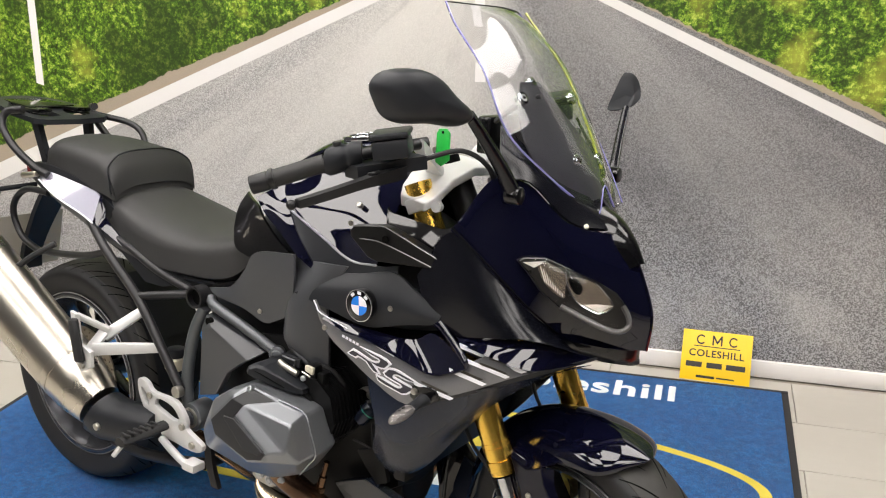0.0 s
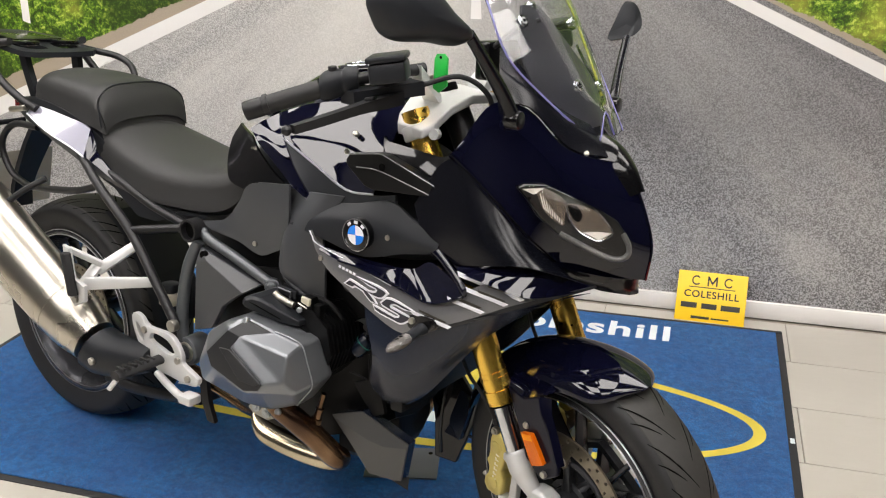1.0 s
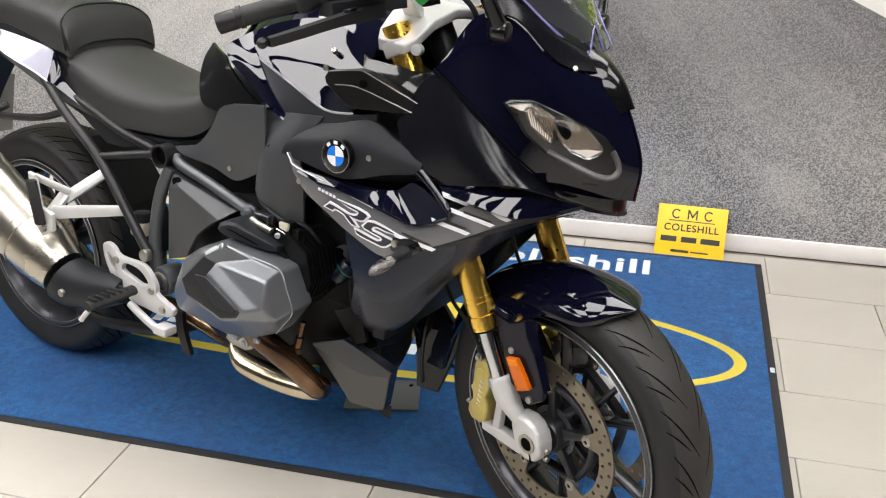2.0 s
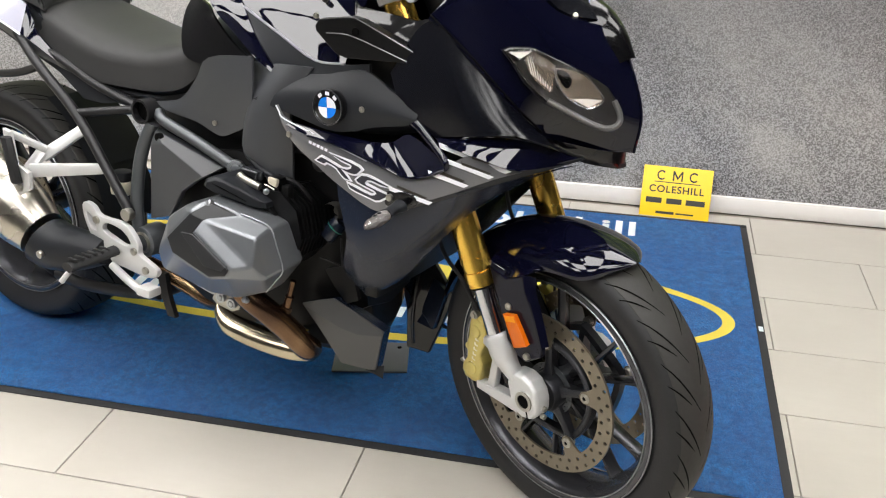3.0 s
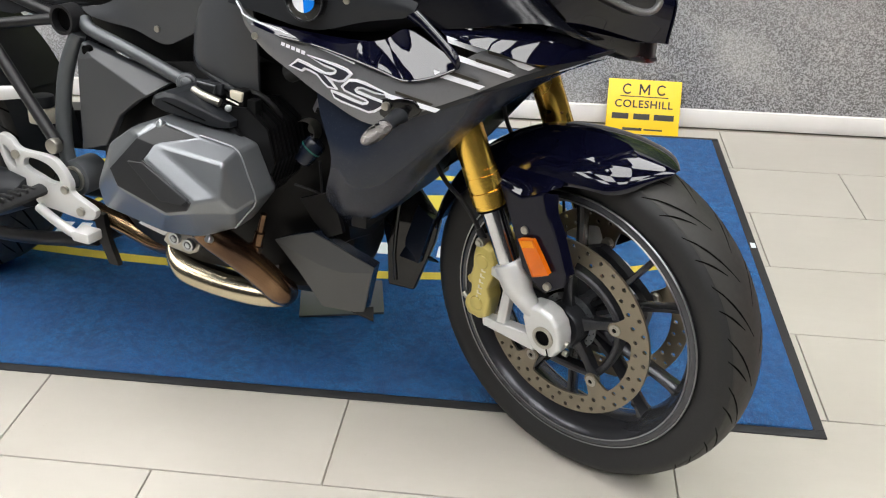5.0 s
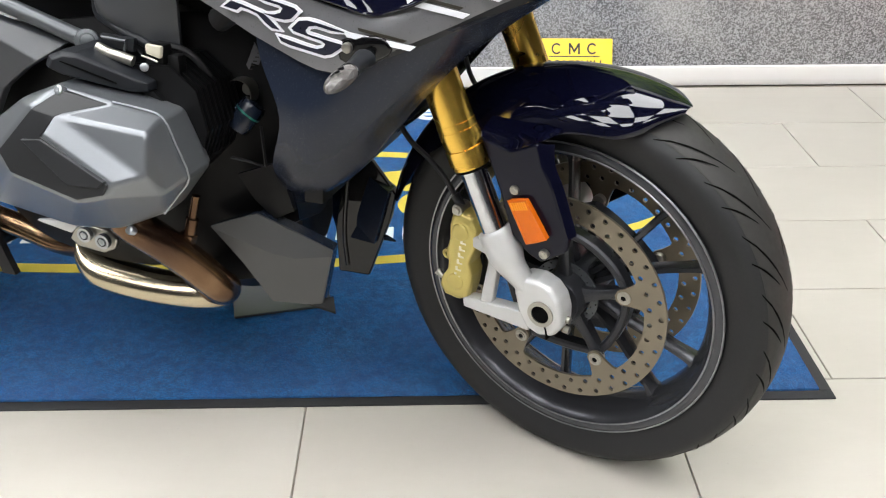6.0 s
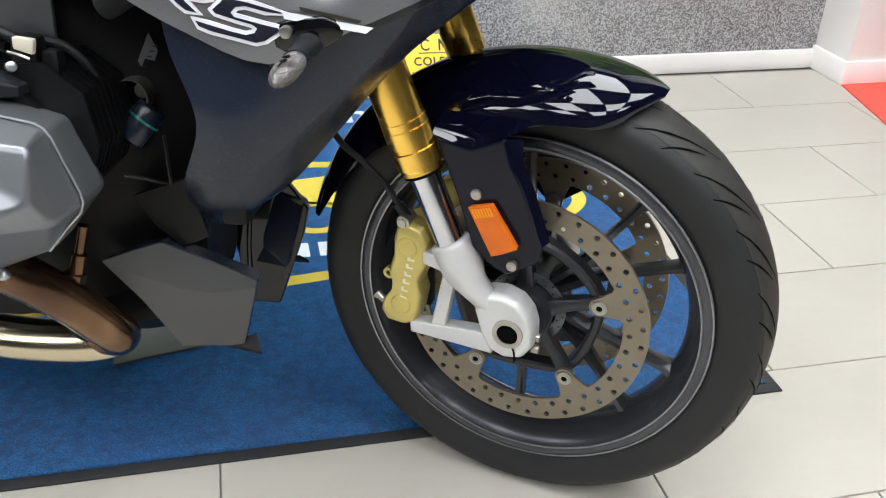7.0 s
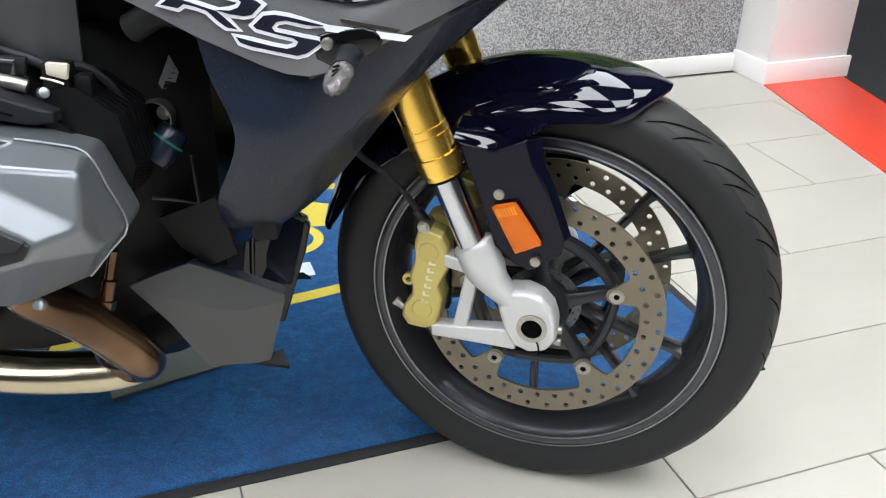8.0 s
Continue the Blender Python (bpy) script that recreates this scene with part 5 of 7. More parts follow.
part("windscreen", patch([
    [(1.487, -0.050, 1.000), (1.502, -0.026, 0.992), (1.496, 0.0, 1.040), (1.505, 0.030, 0.998), (1.510, 0.055, 1.004)],
    [(1.436, -0.118, 1.066), (1.461, -0.06, 1.07), (1.470, 0.0, 1.072), (1.464, 0.065, 1.07), (1.440, 0.125, 1.070)],
    [(1.382, -0.165, 1.135), (1.414, -0.09, 1.147), (1.426, 0.0, 1.152), (1.414, 0.09, 1.147), (1.382, 0.165, 1.135)],
    [(1.322, -0.155, 1.235), (1.355, -0.085, 1.247), (1.366, 0.0, 1.252), (1.355, 0.085, 1.247), (1.322, 0.155, 1.235)],
    [(1.243, -0.128, 1.308), (1.287, -0.07, 1.318), (1.300, 0.0, 1.322), (1.290, 0.075, 1.312), (1.262, 0.132, 1.300)],
    [(1.205, -0.108, 1.350), (1.242, -0.06, 1.347), (1.254, 0.0, 1.346), (1.248, 0.06, 1.343), (1.232, 0.112, 1.340)]],
    0.003, 5, 6, (-1, 0, -0.4)), "screen_plastic", bike, "tall clear plastic windscreen").visible_shadow = False
EDGE = [(1.487, -0.036, 0.996), (1.436, -0.118, 1.066), (1.382, -0.165, 1.135), (1.322, -0.155, 1.235), (1.243, -0.128, 1.308), (1.205, -0.108, 1.350)]
part("screen_edge", tube(EDGE, 0.0019, 6, 5), "screen_rim", bike, "violet tinted windscreen edge")
part("screen_edge", tube([(1.254, 0.100, 1.340), (1.339, 0.118, 1.233), (1.402, 0.108, 1.131), (1.463, 0.050, 1.062)], 0.0026, 6, 5), "screen_rim_olive", bike, "olive tinted windscreen crease")
part("screen_edge", tube([(1.232, 0.112, 1.340), (1.262, 0.132, 1.300), (1.322, 0.155, 1.235), (1.382, 0.165, 1.135), (1.440, 0.125, 1.070), (1.510, 0.055, 1.004)], 0.0012, 6, 5), "screen_rim", bike)
part("screen_top_edge", tube([(1.205, -0.108, 1.350), (1.242, -0.06, 1.347), (1.254, 0.0, 1.346), (1.248, 0.06, 1.343), (1.232, 0.112, 1.340)], 0.0015, 6, 4), "frame", bike)
part("screen_notch", tube([(1.487, -0.050, 1.000), (1.502, -0.026, 0.992), (1.496, 0.0, 1.040), (1.505, 0.030, 0.998)], 0.0014, 6, 4), "screen_rim", bike)
for x, y, z in ((1.447, -0.032, 1.080), (1.357, -0.053, 1.210), (1.389, 0.05, 1.184), (1.372, -0.11, 1.186), (1.450, 0.055, 1.075)):
    d = Vector((0.8, y * 1.5, 0.5)).normalized()
    p = Vector((x, y, z))
    part("screen_bolt", join(cyl(p - d * 0.004, p + d * 0.009, 0.0118, seg=24, bevel=0.0015), cyl(p + d * 0.009, p + d * 0.011, 0.007, seg=12)), "chrome", bike)
    part("bolt_socket", cyl(p + d * 0.0108, p + d * 0.0115, 0.0036, seg=6), "black_hole", bike)
pair("screen_arm", lambda: tube([(1.30, -0.07, 1.14), (1.345, -0.066, 1.175), (1.385, -0.06, 1.192)], 0.005, 8, 3), "frame")
# mirrors
def shell(outline, back, bevel):
    """A mirror housing with the given outline, deep and rounded to the front."""
    c = sum((Vector(p) for p in outline), Vector()) / len(outline)
    rows = []
    for k, d in ((0.90, -0.55), (0.97, -0.5), (1.0, -0.3), (0.98, 0.0), (0.90, 0.3), (0.72, 0.5), (0.40, 0.6), (0.08, 0.63)):
        rows.append([c + (Vector(p) - c) * k + Vector(back) * d for p in outline])
    return loft(rows, 2, 3)


RIGHT_SHELL = [(1.352, -0.486, 1.220), (1.360, -0.468, 1.239), (1.376, -0.422, 1.241), (1.389, -0.388, 1.226), (1.400, -0.364, 1.202), (1.417, -0.335, 1.173), (1.409, -0.353, 1.157), (1.391, -0.395, 1.162), (1.373, -0.441, 1.163), (1.362, -0.467, 1.174), (1.356, -0.480, 1.196)]
LEFT_SHELL = [(1.340, 0.360, 1.149), (1.344, 0.385, 1.190), (1.348, 0.418, 1.229), (1.360, 0.434, 1.214), (1.374, 0.420, 1.180), (1.372, 0.40, 1.161), (1.362, 0.372, 1.150)]
hold = part("mirror", shell(RIGHT_SHELL, (0.046, -0.012, 0.006), 0.016), "matt_black", bike, "black rear view mirror on a stalk")
hold2 = part("mirror", shell(LEFT_SHELL, (0.016, 0.020, 0.0), 0.010), "matt_black", bike, "black rear view mirror on a stalk")
for keep, line in ((hold, ((1.412, -0.333, 1.172), (1.414, -0.300, 1.142), (1.418, -0.240, 1.085), (1.424, -0.205, 1.040))), (hold2, ((1.372, 0.36, 1.152), (1.388, 0.30, 1.093), (1.413, 0.225, 1.031)))):
    part("stalk", loft([[Vector(p) + Vector((w * math.cos(a), 0.5 * w * math.sin(a), w * math.sin(a))) for a in [2 * math.pi * j / 10 for j in range(10)]] for p, w in zip(line, (0.0085, 0.0095, 0.0115, 0.013))], 4, 2), "satin_black", keep)
    part("stalk_foot", cyl(Vector(line[-1]) - Vector((0.012, 0, 0.004)), Vector(line[-1]) + Vector((0.016, 0, -0.004)), 0.016, seg=18, bevel=0.004), "gloss_black", keep)
for keep, outline, back in ((hold, RIGHT_SHELL, 0.028), (hold2, LEFT_SHELL, 0.010)):
    c = sum((Vector(p) for p in outline), Vector()) / len(outline)
    part("mirror_glass", plate([c + (Vector(p) - c) * 0.86 - Vector((back, 0, 0)) for p in outline], 0.002, (1, 0, 0)), "chrome", keep)


# screws on the panels
def screw(x, y, z, r=0.0055, d=(0, -1, 0), s=0):
    p, q = Vector((x, y, z)), Vector((x, y, z)) + Vector(d).normalized() * 0.004
    part("screw", join(cyl(p, q, r, seg=16, bevel=0.001), cyl(q, q + Vector(d).normalized() * 0.0006, r * 0.45, seg=6)), "bolt", bike)


for x, y, z in ((1.192, -0.2239, 0.7945), (1.0427, -0.2364, 0.7271), (0.815, -0.186, 0.70), (1.0904, -0.2208, 0.9396)):
    screw(x, y, z)

for x, y, z in ((1.4064, -0.1465, 1.0786), (1.4999, -0.0720, 0.9748)):
    screw(x - 0.0012, y + 0.0012, z - 0.001, 0.0048, (0.6, -0.6, 0.5))

# ---- fork, front mudguard, brakes, cockpit: all turned with the steering ----
def turned(name, bm, mat, parent=None, label="", smooth=True):
    return part(name, bm, mat, parent or bike, label, TURNED, smooth)


def lower(name, bm, mat, parent=None, label="", smooth=True):
    """A part of the fork's lower end."""
    return part(name, bm, mat, parent or bike, label, FRONT, smooth)


def fork_leg(s):
    foot_top, upper = FRONT @ Vector((1.4665, s * 0.110, 0.394)), TURNED @ Vector((1.207, s * 0.105, 1.035))

    def at(d):
        """The place d metres above the foot on the leg's own line."""
        return foot_top + (upper - foot_top).normalized() * d
    leg = part("fork_leg", cyl(at(0.166), upper, 0.0262, seg=40), "gold", bike, "gold anodised fork tube")
    part("fork_collar", ringed([(0.112, 0.0192), (0.112, 0.0252), (0.120, 0.0252), (0.120, 0.0278), (0.140, 0.0278), (0.140, 0.0256), (0.146, 0.0256), (0.146, 0.0273), (0.166, 0.0273), (0.166, 0.0264), (0.170, 0.0264), (0.170, 0.0271), (0.176, 0.0271), (0.176, 0.0256)], foot_top, upper), "gold", leg)
    part("fork_seal", cyl(at(0.108), at(0.114), 0.024, seg=32), "black_hole", leg)
    part("fork_tube", cyl(at(-0.01), at(0.110), 0.0186, seg=32), "chrome", leg, "polished chrome fork tube")
    rings = []
    for x, z, y, r in ((1.4600, 0.4085, 0.110, 0.0225), (1.4615, 0.4055, 0.110, 0.0262), (1.468, 0.393, 0.110, 0.0268), (1.479, 0.372, 0.110, 0.0262), (1.486, 0.359, 0.109, 0.0222), (1.498, 0.345, 0.107, 0.0192), (1.513, 0.329, 0.104, 0.0165), (1.528, 0.314, 0.101, 0.0150)):
        rings.append([Vector((x, s * y, z)) + Vector((r * math.cos(a) * 0.88, s * r * 0.92 * math.sin(a), r * math.cos(a) * 0.47)) for a in [2 * math.pi * j / 16 for j in range(16)]])
    boss = lower("fork_foot", loft(rings, 4, 2), "alu", leg, "silver fork foot with axle clamp")
    lower("axle_clamp", edged(loft([[(1.543 + (x - 1.543) * k, s * y, 0.303 + (z - 0.303) * k) for x, z in ((1.496, 0.325), (1.507, 0.349), (1.532, 0.352), (1.552, 0.345), (1.566, 0.330), (1.573, 0.310), (1.574, 0.286), (1.562, 0.268), (1.540, 0.262), (1.518, 0.270), (1.506, 0.292))] for k, y in ((0.94, 0.080), (1.0, 0.086), (1.0, 0.112), (0.90, 0.119))], 1, 1), 0.004, 3, 14), "alu", boss, smooth="crisp")
    lower("clamp_slot", loft([[(x + e, s * 0.1205, z) for e in (-0.001, 0.001)] + [(x + e, s * 0.085, z) for e in (0.001, -0.001)] for x, z in ((1.549, 0.286), (1.553, 0.276), (1.554, 0.2625))], 3, 1), "black_hole", boss)
    for z in (0.275, 0.292):
        lower("pinch_bolt", cyl((1.570, s * 0.098, z), (1.579, s * 0.098, z), 0.0055, seg=12, bevel=0.001), "bolt", boss)
    lower("axle", moved(lathe([(0.0195, -0.003), (0.0195, 0.0016), (0.0150, 0.0016), (0.0135, -0.003)], 32), (1.543, s * 0.1192, 0.302)), "bolt", boss)
    lower("axle_bore", cyl((1.543, s * 0.1196, 0.302), (1.543, s * 0.105, 0.302), 0.0148, seg=24), "black_hole", boss)

    def strut(a, b, w, d, w1=None):
        run = Vector((b[2] - a[2], 0, a[0] - b[0])).normalized()
        return edged(loft([[Vector(p) + Vector((0, dd, 0)) + run * k for dd, k in ((-d, -h), (d, -h), (d, h), (-d, h))] for p, h in ((a, w), (b, w1 or w))], 1, 1), 0.003, 2, 30)
    lower("caliper_bracket", join(strut((1.522, s * 0.104, 0.277), (1.408, s * 0.098, 0.268), 0.015, 0.011, 0.0085), strut((1.474, s * 0.108, 0.372), (1.418, s * 0.098, 0.376), 0.010, 0.011, 0.009), strut((1.462, s * 0.104, 0.366), (1.445, s * 0.100, 0.272), 0.0085, 0.008, 0.0095)), "alu", boss, "silver cast caliper bracket with openings", smooth="crisp")
    # brake caliper
    out = [(1.388, 0.412), (1.402, 0.418), (1.422, 0.412), (1.430, 0.396), (1.431, 0.366), (1.424, 0.350), (1.419, 0.335), (1.424, 0.318), (1.420, 0.292), (1.414, 0.272), (1.398, 0.264), (1.374, 0.266), (1.365, 0.280), (1.368, 0.296), (1.380, 0.314), (1.381, 0.330), (1.376, 0.344), (1.384, 0.372), (1.384, 0.396)]
    cal = lower("brake_caliper", edged(loft([[(1.400 + (x - 1.400) * k, s * y, 0.340 + (z - 0.340) * k) for x, z in out] for k, y in ((0.97, 0.078), (1.0, 0.083), (1.0, 0.100), (0.93, 0.108), (0.80, 0.111))], 1, 1), 0.003, 2, 16), "caliper_gold", leg, "pale gold four-piston brake caliper", smooth="crisp")
    lower("caliper_half", edged(plate([(x, s * 0.062, z) for x, z in out], 0.028, (0, -s, 0)), 0.003, 2, 40), "caliper_gold", cal)
    lower("brake_pad", box(1.376, 1.424, min(s * 0.0785, s * 0.0625), max(s * 0.0785, s * 0.0625), 0.285, 0.400, 0.002), "engine_black", cal)
    for x, z in ((1.404, 0.385), (1.396, 0.300)):
        lower("caliper_cap", cyl((x, s * 0.1085, z), (x, s * 0.1135, z), 0.0150, 0.0125, seg=24, bevel=0.0015), "caliper_gold", cal)
    for i in range(6):
        u = i / 5
        x, z = 1.3995 + 0.010 * u, 0.313 + 0.058 * u
        lower("caliper_mark", join(box(x - 0.0046, x + 0.0046, min(s * 0.1112, s * 0.1122), max(s * 0.1112, s * 0.1122), z - 0.0036, z - 0.0012), box(x - 0.0046, x - 0.0012, min(s * 0.1112, s * 0.1122), max(s * 0.1112, s * 0.1122), z - 0.0012, z + 0.0030)), "caliper_print", cal, smooth=False)
    lower("bleed_nipple", moved(lathe([(0.008, -0.004), (0.008, 0.004), (0.004, 0.004), (0.004, -0.004)], 16), (1.3735, s * 0.095, 0.334)), "caliper_gold", cal)
    lower("bleed_nipple", join(cyl((1.371, s * 0.095, 0.286), (1.358, s * 0.095, 0.294), 0.0048, seg=12), cyl((1.358, s * 0.095, 0.294), (1.354, s * 0.095, 0.297), 0.0062, seg=12)), "bolt", cal)
    lower("banjo_bolt", join(cyl((1.397, s * 0.086, 0.418), (1.397, s * 0.110, 0.418), 0.0085, seg=16, bevel=0.001), cyl((1.397, s * 0.110, 0.418), (1.397, s * 0.114, 0.418), 0.006, seg=6)), "bolt", cal)
    lower("brake_hose", tube([(1.398, s * 0.098, 0.420), (1.389, s * 0.099, 0.432), (1.369, s * 0.100, 0.459), (1.343, s * 0.101, 0.482), (1.312, s * 0.101, 0.502), (1.286, s * 0.099, 0.535), (1.272, s * 0.096, 0.59), (1.27, s * 0.09, 0.64)], 0.0040, 8, 5), "rubber", leg)
    lower("hose_end", cyl((1.398, s * 0.098, 0.420), (1.386, s * 0.099, 0.436), 0.0066, seg=14), "frame", leg)
    lower("sensor_wire", tube([(1.452, s * 0.080, 0.33), (1.440, s * 0.074, 0.40), (1.425, s * 0.082, 0.47), (1.40, s * 0.085, 0.54)], 0.0026, 8, 4), "rubber", leg)


both(fork_leg)

# mudguard: a rounded crown with a folded side, drawn to a blunt point in front
GUARD = ((168, 0.048, 0.020), (160, 0.060, 0.032), (148, 0.070, 0.042), (132, 0.078, 0.052), (118, 0.083, 0.062), (106, 0.087, 0.071), (98, 0.088, 0.076), (93, 0.088, 0.068), (88, 0.088, 0.061), (82, 0.087, 0.055), (76, 0.082, 0.049), (72, 0.068, 0.038), (69, 0.042, 0.022), (66.5, 0.012, 0.006))
rings = []
for deg, w, drop in smooth_line(GUARD, 3):
    a = radians(deg)
    ring = []
    for k in range(-10, 11):
        u = k / 10
        y = w * math.sin(u * math.pi / 2)
        rr = 0.3255 - drop * (1 - math.cos(u * math.pi / 2)) ** 0.92
        ring.append((1.544 + rr * math.cos(a), y, 0.299 + rr * math.sin(a)))
    rings.append(ring)
guard = loft(rings, 1, 1, cap=False, closed=False)
bmesh.ops.recalc_face_normals(guard, faces=guard.faces)
bmesh.ops.solidify(guard, geom=guard.faces[:], thickness=0.003)
fender = lower("front_mudguard", guard, "paint", None, "glossy navy front mudguard")
for s in (-1, 1):
    def skin(x, z):
        """How far out the stay's face lies."""
        return s * (0.1165 - 0.10 * max(0.0, 0.43 - z) - 0.05 * max(0.0, z - 0.52))
    stay = [(1.437, 0.541), (1.482, 0.533), (1.521, 0.552), (1.531, 0.523), (1.548, 0.494), (1.574, 0.428), (1.571, 0.406), (1.534, 0.378), (1.514, 0.386), (1.489, 0.408), (1.468, 0.472)]
    lower("mudguard_stay", edged(plate([(x, skin(x, z), z) for x, z in stay], 0.014, (0, -s, 0)), 0.004, 3, 40), "navy_moulding", fender, "navy mudguard stay with two screws", smooth="crisp")
    lower("stay_flank", patch([[(1.521, s * 0.113, 0.551), (1.531, s * 0.1145, 0.522), (1.548, s * 0.1155, 0.493), (1.574, s * 0.1155, 0.428)], [(1.537, s * 0.098, 0.548), (1.541, s * 0.100, 0.520), (1.556, s * 0.101, 0.491), (1.580, s * 0.102, 0.430)]], 0.003, 2, 4, (-1, 0, 0)), "navy_moulding", fender)
    lower("stay_bridge", patch([[(1.434, s * 0.113, 0.542), (1.482, s * 0.114, 0.5345), (1.521, s * 0.113, 0.553), (1.540, s * 0.098, 0.562)], [(1.436, s * 0.106, 0.552), (1.482, s * 0.104, 0.548), (1.520, s * 0.099, 0.562), (1.540, s * 0.090, 0.5665)], [(1.438, s * 0.086, 0.562), (1.481, s * 0.084, 0.563), (1.517, s * 0.0825, 0.568), (1.540, s * 0.0825, 0.568)]], 0.003, 4, 4, (0, -s, -0.3)), "paint", fender, "glossy navy bridge from the mudguard to its stay")
    ref = lower("side_reflector", plate([(x, s * 0.1245, z) for x, z in ((1.487, 0.465), (1.513, 0.473), (1.5465, 0.424), (1.518, 0.409))], 0.009, (0, -s, 0), 0.0015), "amber", fender, "amber side reflector")
    for k in range(7):
        u = (k + 0.5) / 7
        x0, z0 = 1.4885 + 0.024 * u, 0.4625 + 0.0078 * u
        lower("reflector_ridge", cyl((x0, s * 0.1248, z0), (x0 + 0.0055, s * 0.1248, z0 - 0.010), 0.0012, seg=6), "amber_light", ref)
    lower("reflector_rim", tube([(x, s * 0.1240, z) for x, z in ((1.487, 0.465), (1.500, 0.469), (1.513, 0.473), (1.530, 0.4485), (1.5465, 0.424), (1.532, 0.4165), (1.518, 0.409), (1.5025, 0.437))], 0.0017, 6, 1, True), "amber", ref)
    for x, z in ((1.4925, 0.480), (1.541, 0.397)):
        lower("stay_screw", join(cyl((x, s * 0.110, z), (x, s * 0.1205, z), 0.0066, seg=18, bevel=0.0012), lathe_at((x, s * 0.1206, z), 0.0042, 0.0026)), "bolt", fender)

# yoke, bars, controls
yoke = turned("top_yoke", edged(loft([[(x0, y, z - 0.014), (x1, y, z - 0.012), (x1, y, z + 0.006), (x0, y, z + 0.010)] for y, z, x0, x1 in ((-0.135, 1.006, 1.190, 1.262), (-0.110, 1.016, 1.165, 1.270), (-0.060, 1.036, 1.140, 1.262), (0.0, 1.045, 1.130, 1.255), (0.060, 1.036, 1.140, 1.262), (0.110, 1.016, 1.165, 1.270), (0.135, 1.006, 1.190, 1.262))], 1, 1), 0.004, 2, 25), "alu", None, "silver cast top yoke", smooth="crisp")
for s in (-1, 1):
    turned("fork_clamp", join(cyl((1.226, s * 0.105, 0.985), (1.216, s * 0.105, 1.01), 0.034, seg=28, bevel=0.003), cyl((1.268, s * 0.105, 1.00), (1.275, s * 0.118, 1.003), 0.010, seg=14)), "alu", yoke)
    turned("bar_riser", loft([[(x - w, y, z - 0.012), (x + w, y, z - 0.012), (x + w, y, z + 0.012), (x - w, y, z + 0.012)] for x, y, z, w in ((1.200, s * 0.055, 1.045, 0.026), (1.212, s * 0.082, 1.080, 0.020), (1.222, s * 0.108, 1.110, 0.017))], 3, 1), "alu", yoke)
    bar = turned("handlebar", tube([(1.225, s * 0.09, 1.112), (1.21, s * 0.16, 1.112), (1.168, s * 0.25, 1.104), (1.094, s * 0.354, 1.074)], 0.011, 12, 5), "frame", None, "black handlebar half with rubber grip")
    turned("grip", tube([(1.154, s * 0.270, 1.098), (1.094, s * 0.354, 1.074)], 0.0168, 24, 4), "grip", bar, "ribbed black rubber grip")
    turned("bar_end", join(cyl((1.094, s * 0.354, 1.074), (1.074, s * 0.382, 1.066), 0.0175, seg=24, bevel=0.003), cyl((1.100, s * 0.346, 1.0765), (1.096, s * 0.352, 1.075), 0.0195, seg=24)), "frame", bar)
    turned("switch_block", loft([[Vector(p) + Vector((w * math.cos(a) * 0.6, s * 0.5 * w * math.cos(a), w * math.sin(a))) for a in [2 * math.pi * j / 12 for j in range(12)]] for p, w in (((1.154, s * 0.270, 1.098), 0.021), ((1.160, s * 0.262, 1.101), 0.027), ((1.170, s * 0.246, 1.105), 0.0265), ((1.176, s * 0.236, 1.107), 0.022), ((1.180, s * 0.230, 1.108), 0.025), ((1.190, s * 0.212, 1.110), 0.023))], 3, 1), "matt_black", bar)
    turned("switch_knob", cyl((1.168, s * 0.250, 1.126), (1.168, s * 0.250, 1.136), 0.008, seg=14, bevel=0.001), "frame", bar)
    mast = turned("master_cylinder", loft([[(x - 0.02, y, z - 0.013), (x + 0.022, y, z - 0.013), (x + 0.022, y, z + 0.012), (x - 0.02, y, z + 0.012)] for x, y, z in ((1.19, s * 0.24, 1.082), (1.215, s * 0.20, 1.085), (1.235, s * 0.155, 1.088), (1.245, s * 0.125, 1.088))], 3, 1), "matt_black", bar)
    turned("fluid_reservoir", join(box(-0.046, 0.046, -0.032, 0.032, -0.02, 0.014, 0.006), box(-0.049, 0.049, -0.035, 0.035, 0.015, 0.027, 0.005)), "matt_black", bar, "black brake fluid reservoir").data.transform(TURNED @ pose(1.262, s * 0.195, 1.132, 4, -6, s * 42) @ TURNED.inverted())
    turned("sight_glass", cyl((1.272, s * 0.226, 1.128), (1.276, s * 0.236, 1.128), 0.010, seg=18), "black_hole", bar)
    lever = loft([[(x - w, y, z - h), (x + w, y, z - h), (x + w, y, z + h), (x - w, y, z + h)] for x, y, z, w, h in ((1.245, s * 0.165, 1.076, 0.014, 0.011), (1.242, s * 0.20, 1.074, 0.013, 0.011), (1.236, s * 0.25, 1.070, 0.009, 0.0085), (1.216, s * 0.31, 1.059, 0.0085, 0.008), (1.190, s * 0.355, 1.048, 0.0075, 0.0075))], 4, 1)
    turned("lever", lever, "frame", bar, "black brake lever")
    knob = bmesh.new()
    bmesh.ops.create_uvsphere(knob, u_segments=14, v_segments=8, radius=0.0095)
    bmesh.ops.translate(knob, vec=(1.184, s * 0.364, 1.047), verts=knob.verts)
    turned("lever_ball", knob, "frame", bar)
    turned("lever_adjuster", cyl((1.238, s * 0.222, 1.078), (1.236, s * 0.222, 1.086), 0.012, seg=10, bevel=0.002), "frame", bar)
    turned("cable", tube([(1.25, s * 0.12, 1.09), (1.29, s * 0.06, 1.10), (1.32, s * 0.02, 1.06), (1.31, 0.0, 0.98)], 0.005, 8, 5), "rubber", bar)
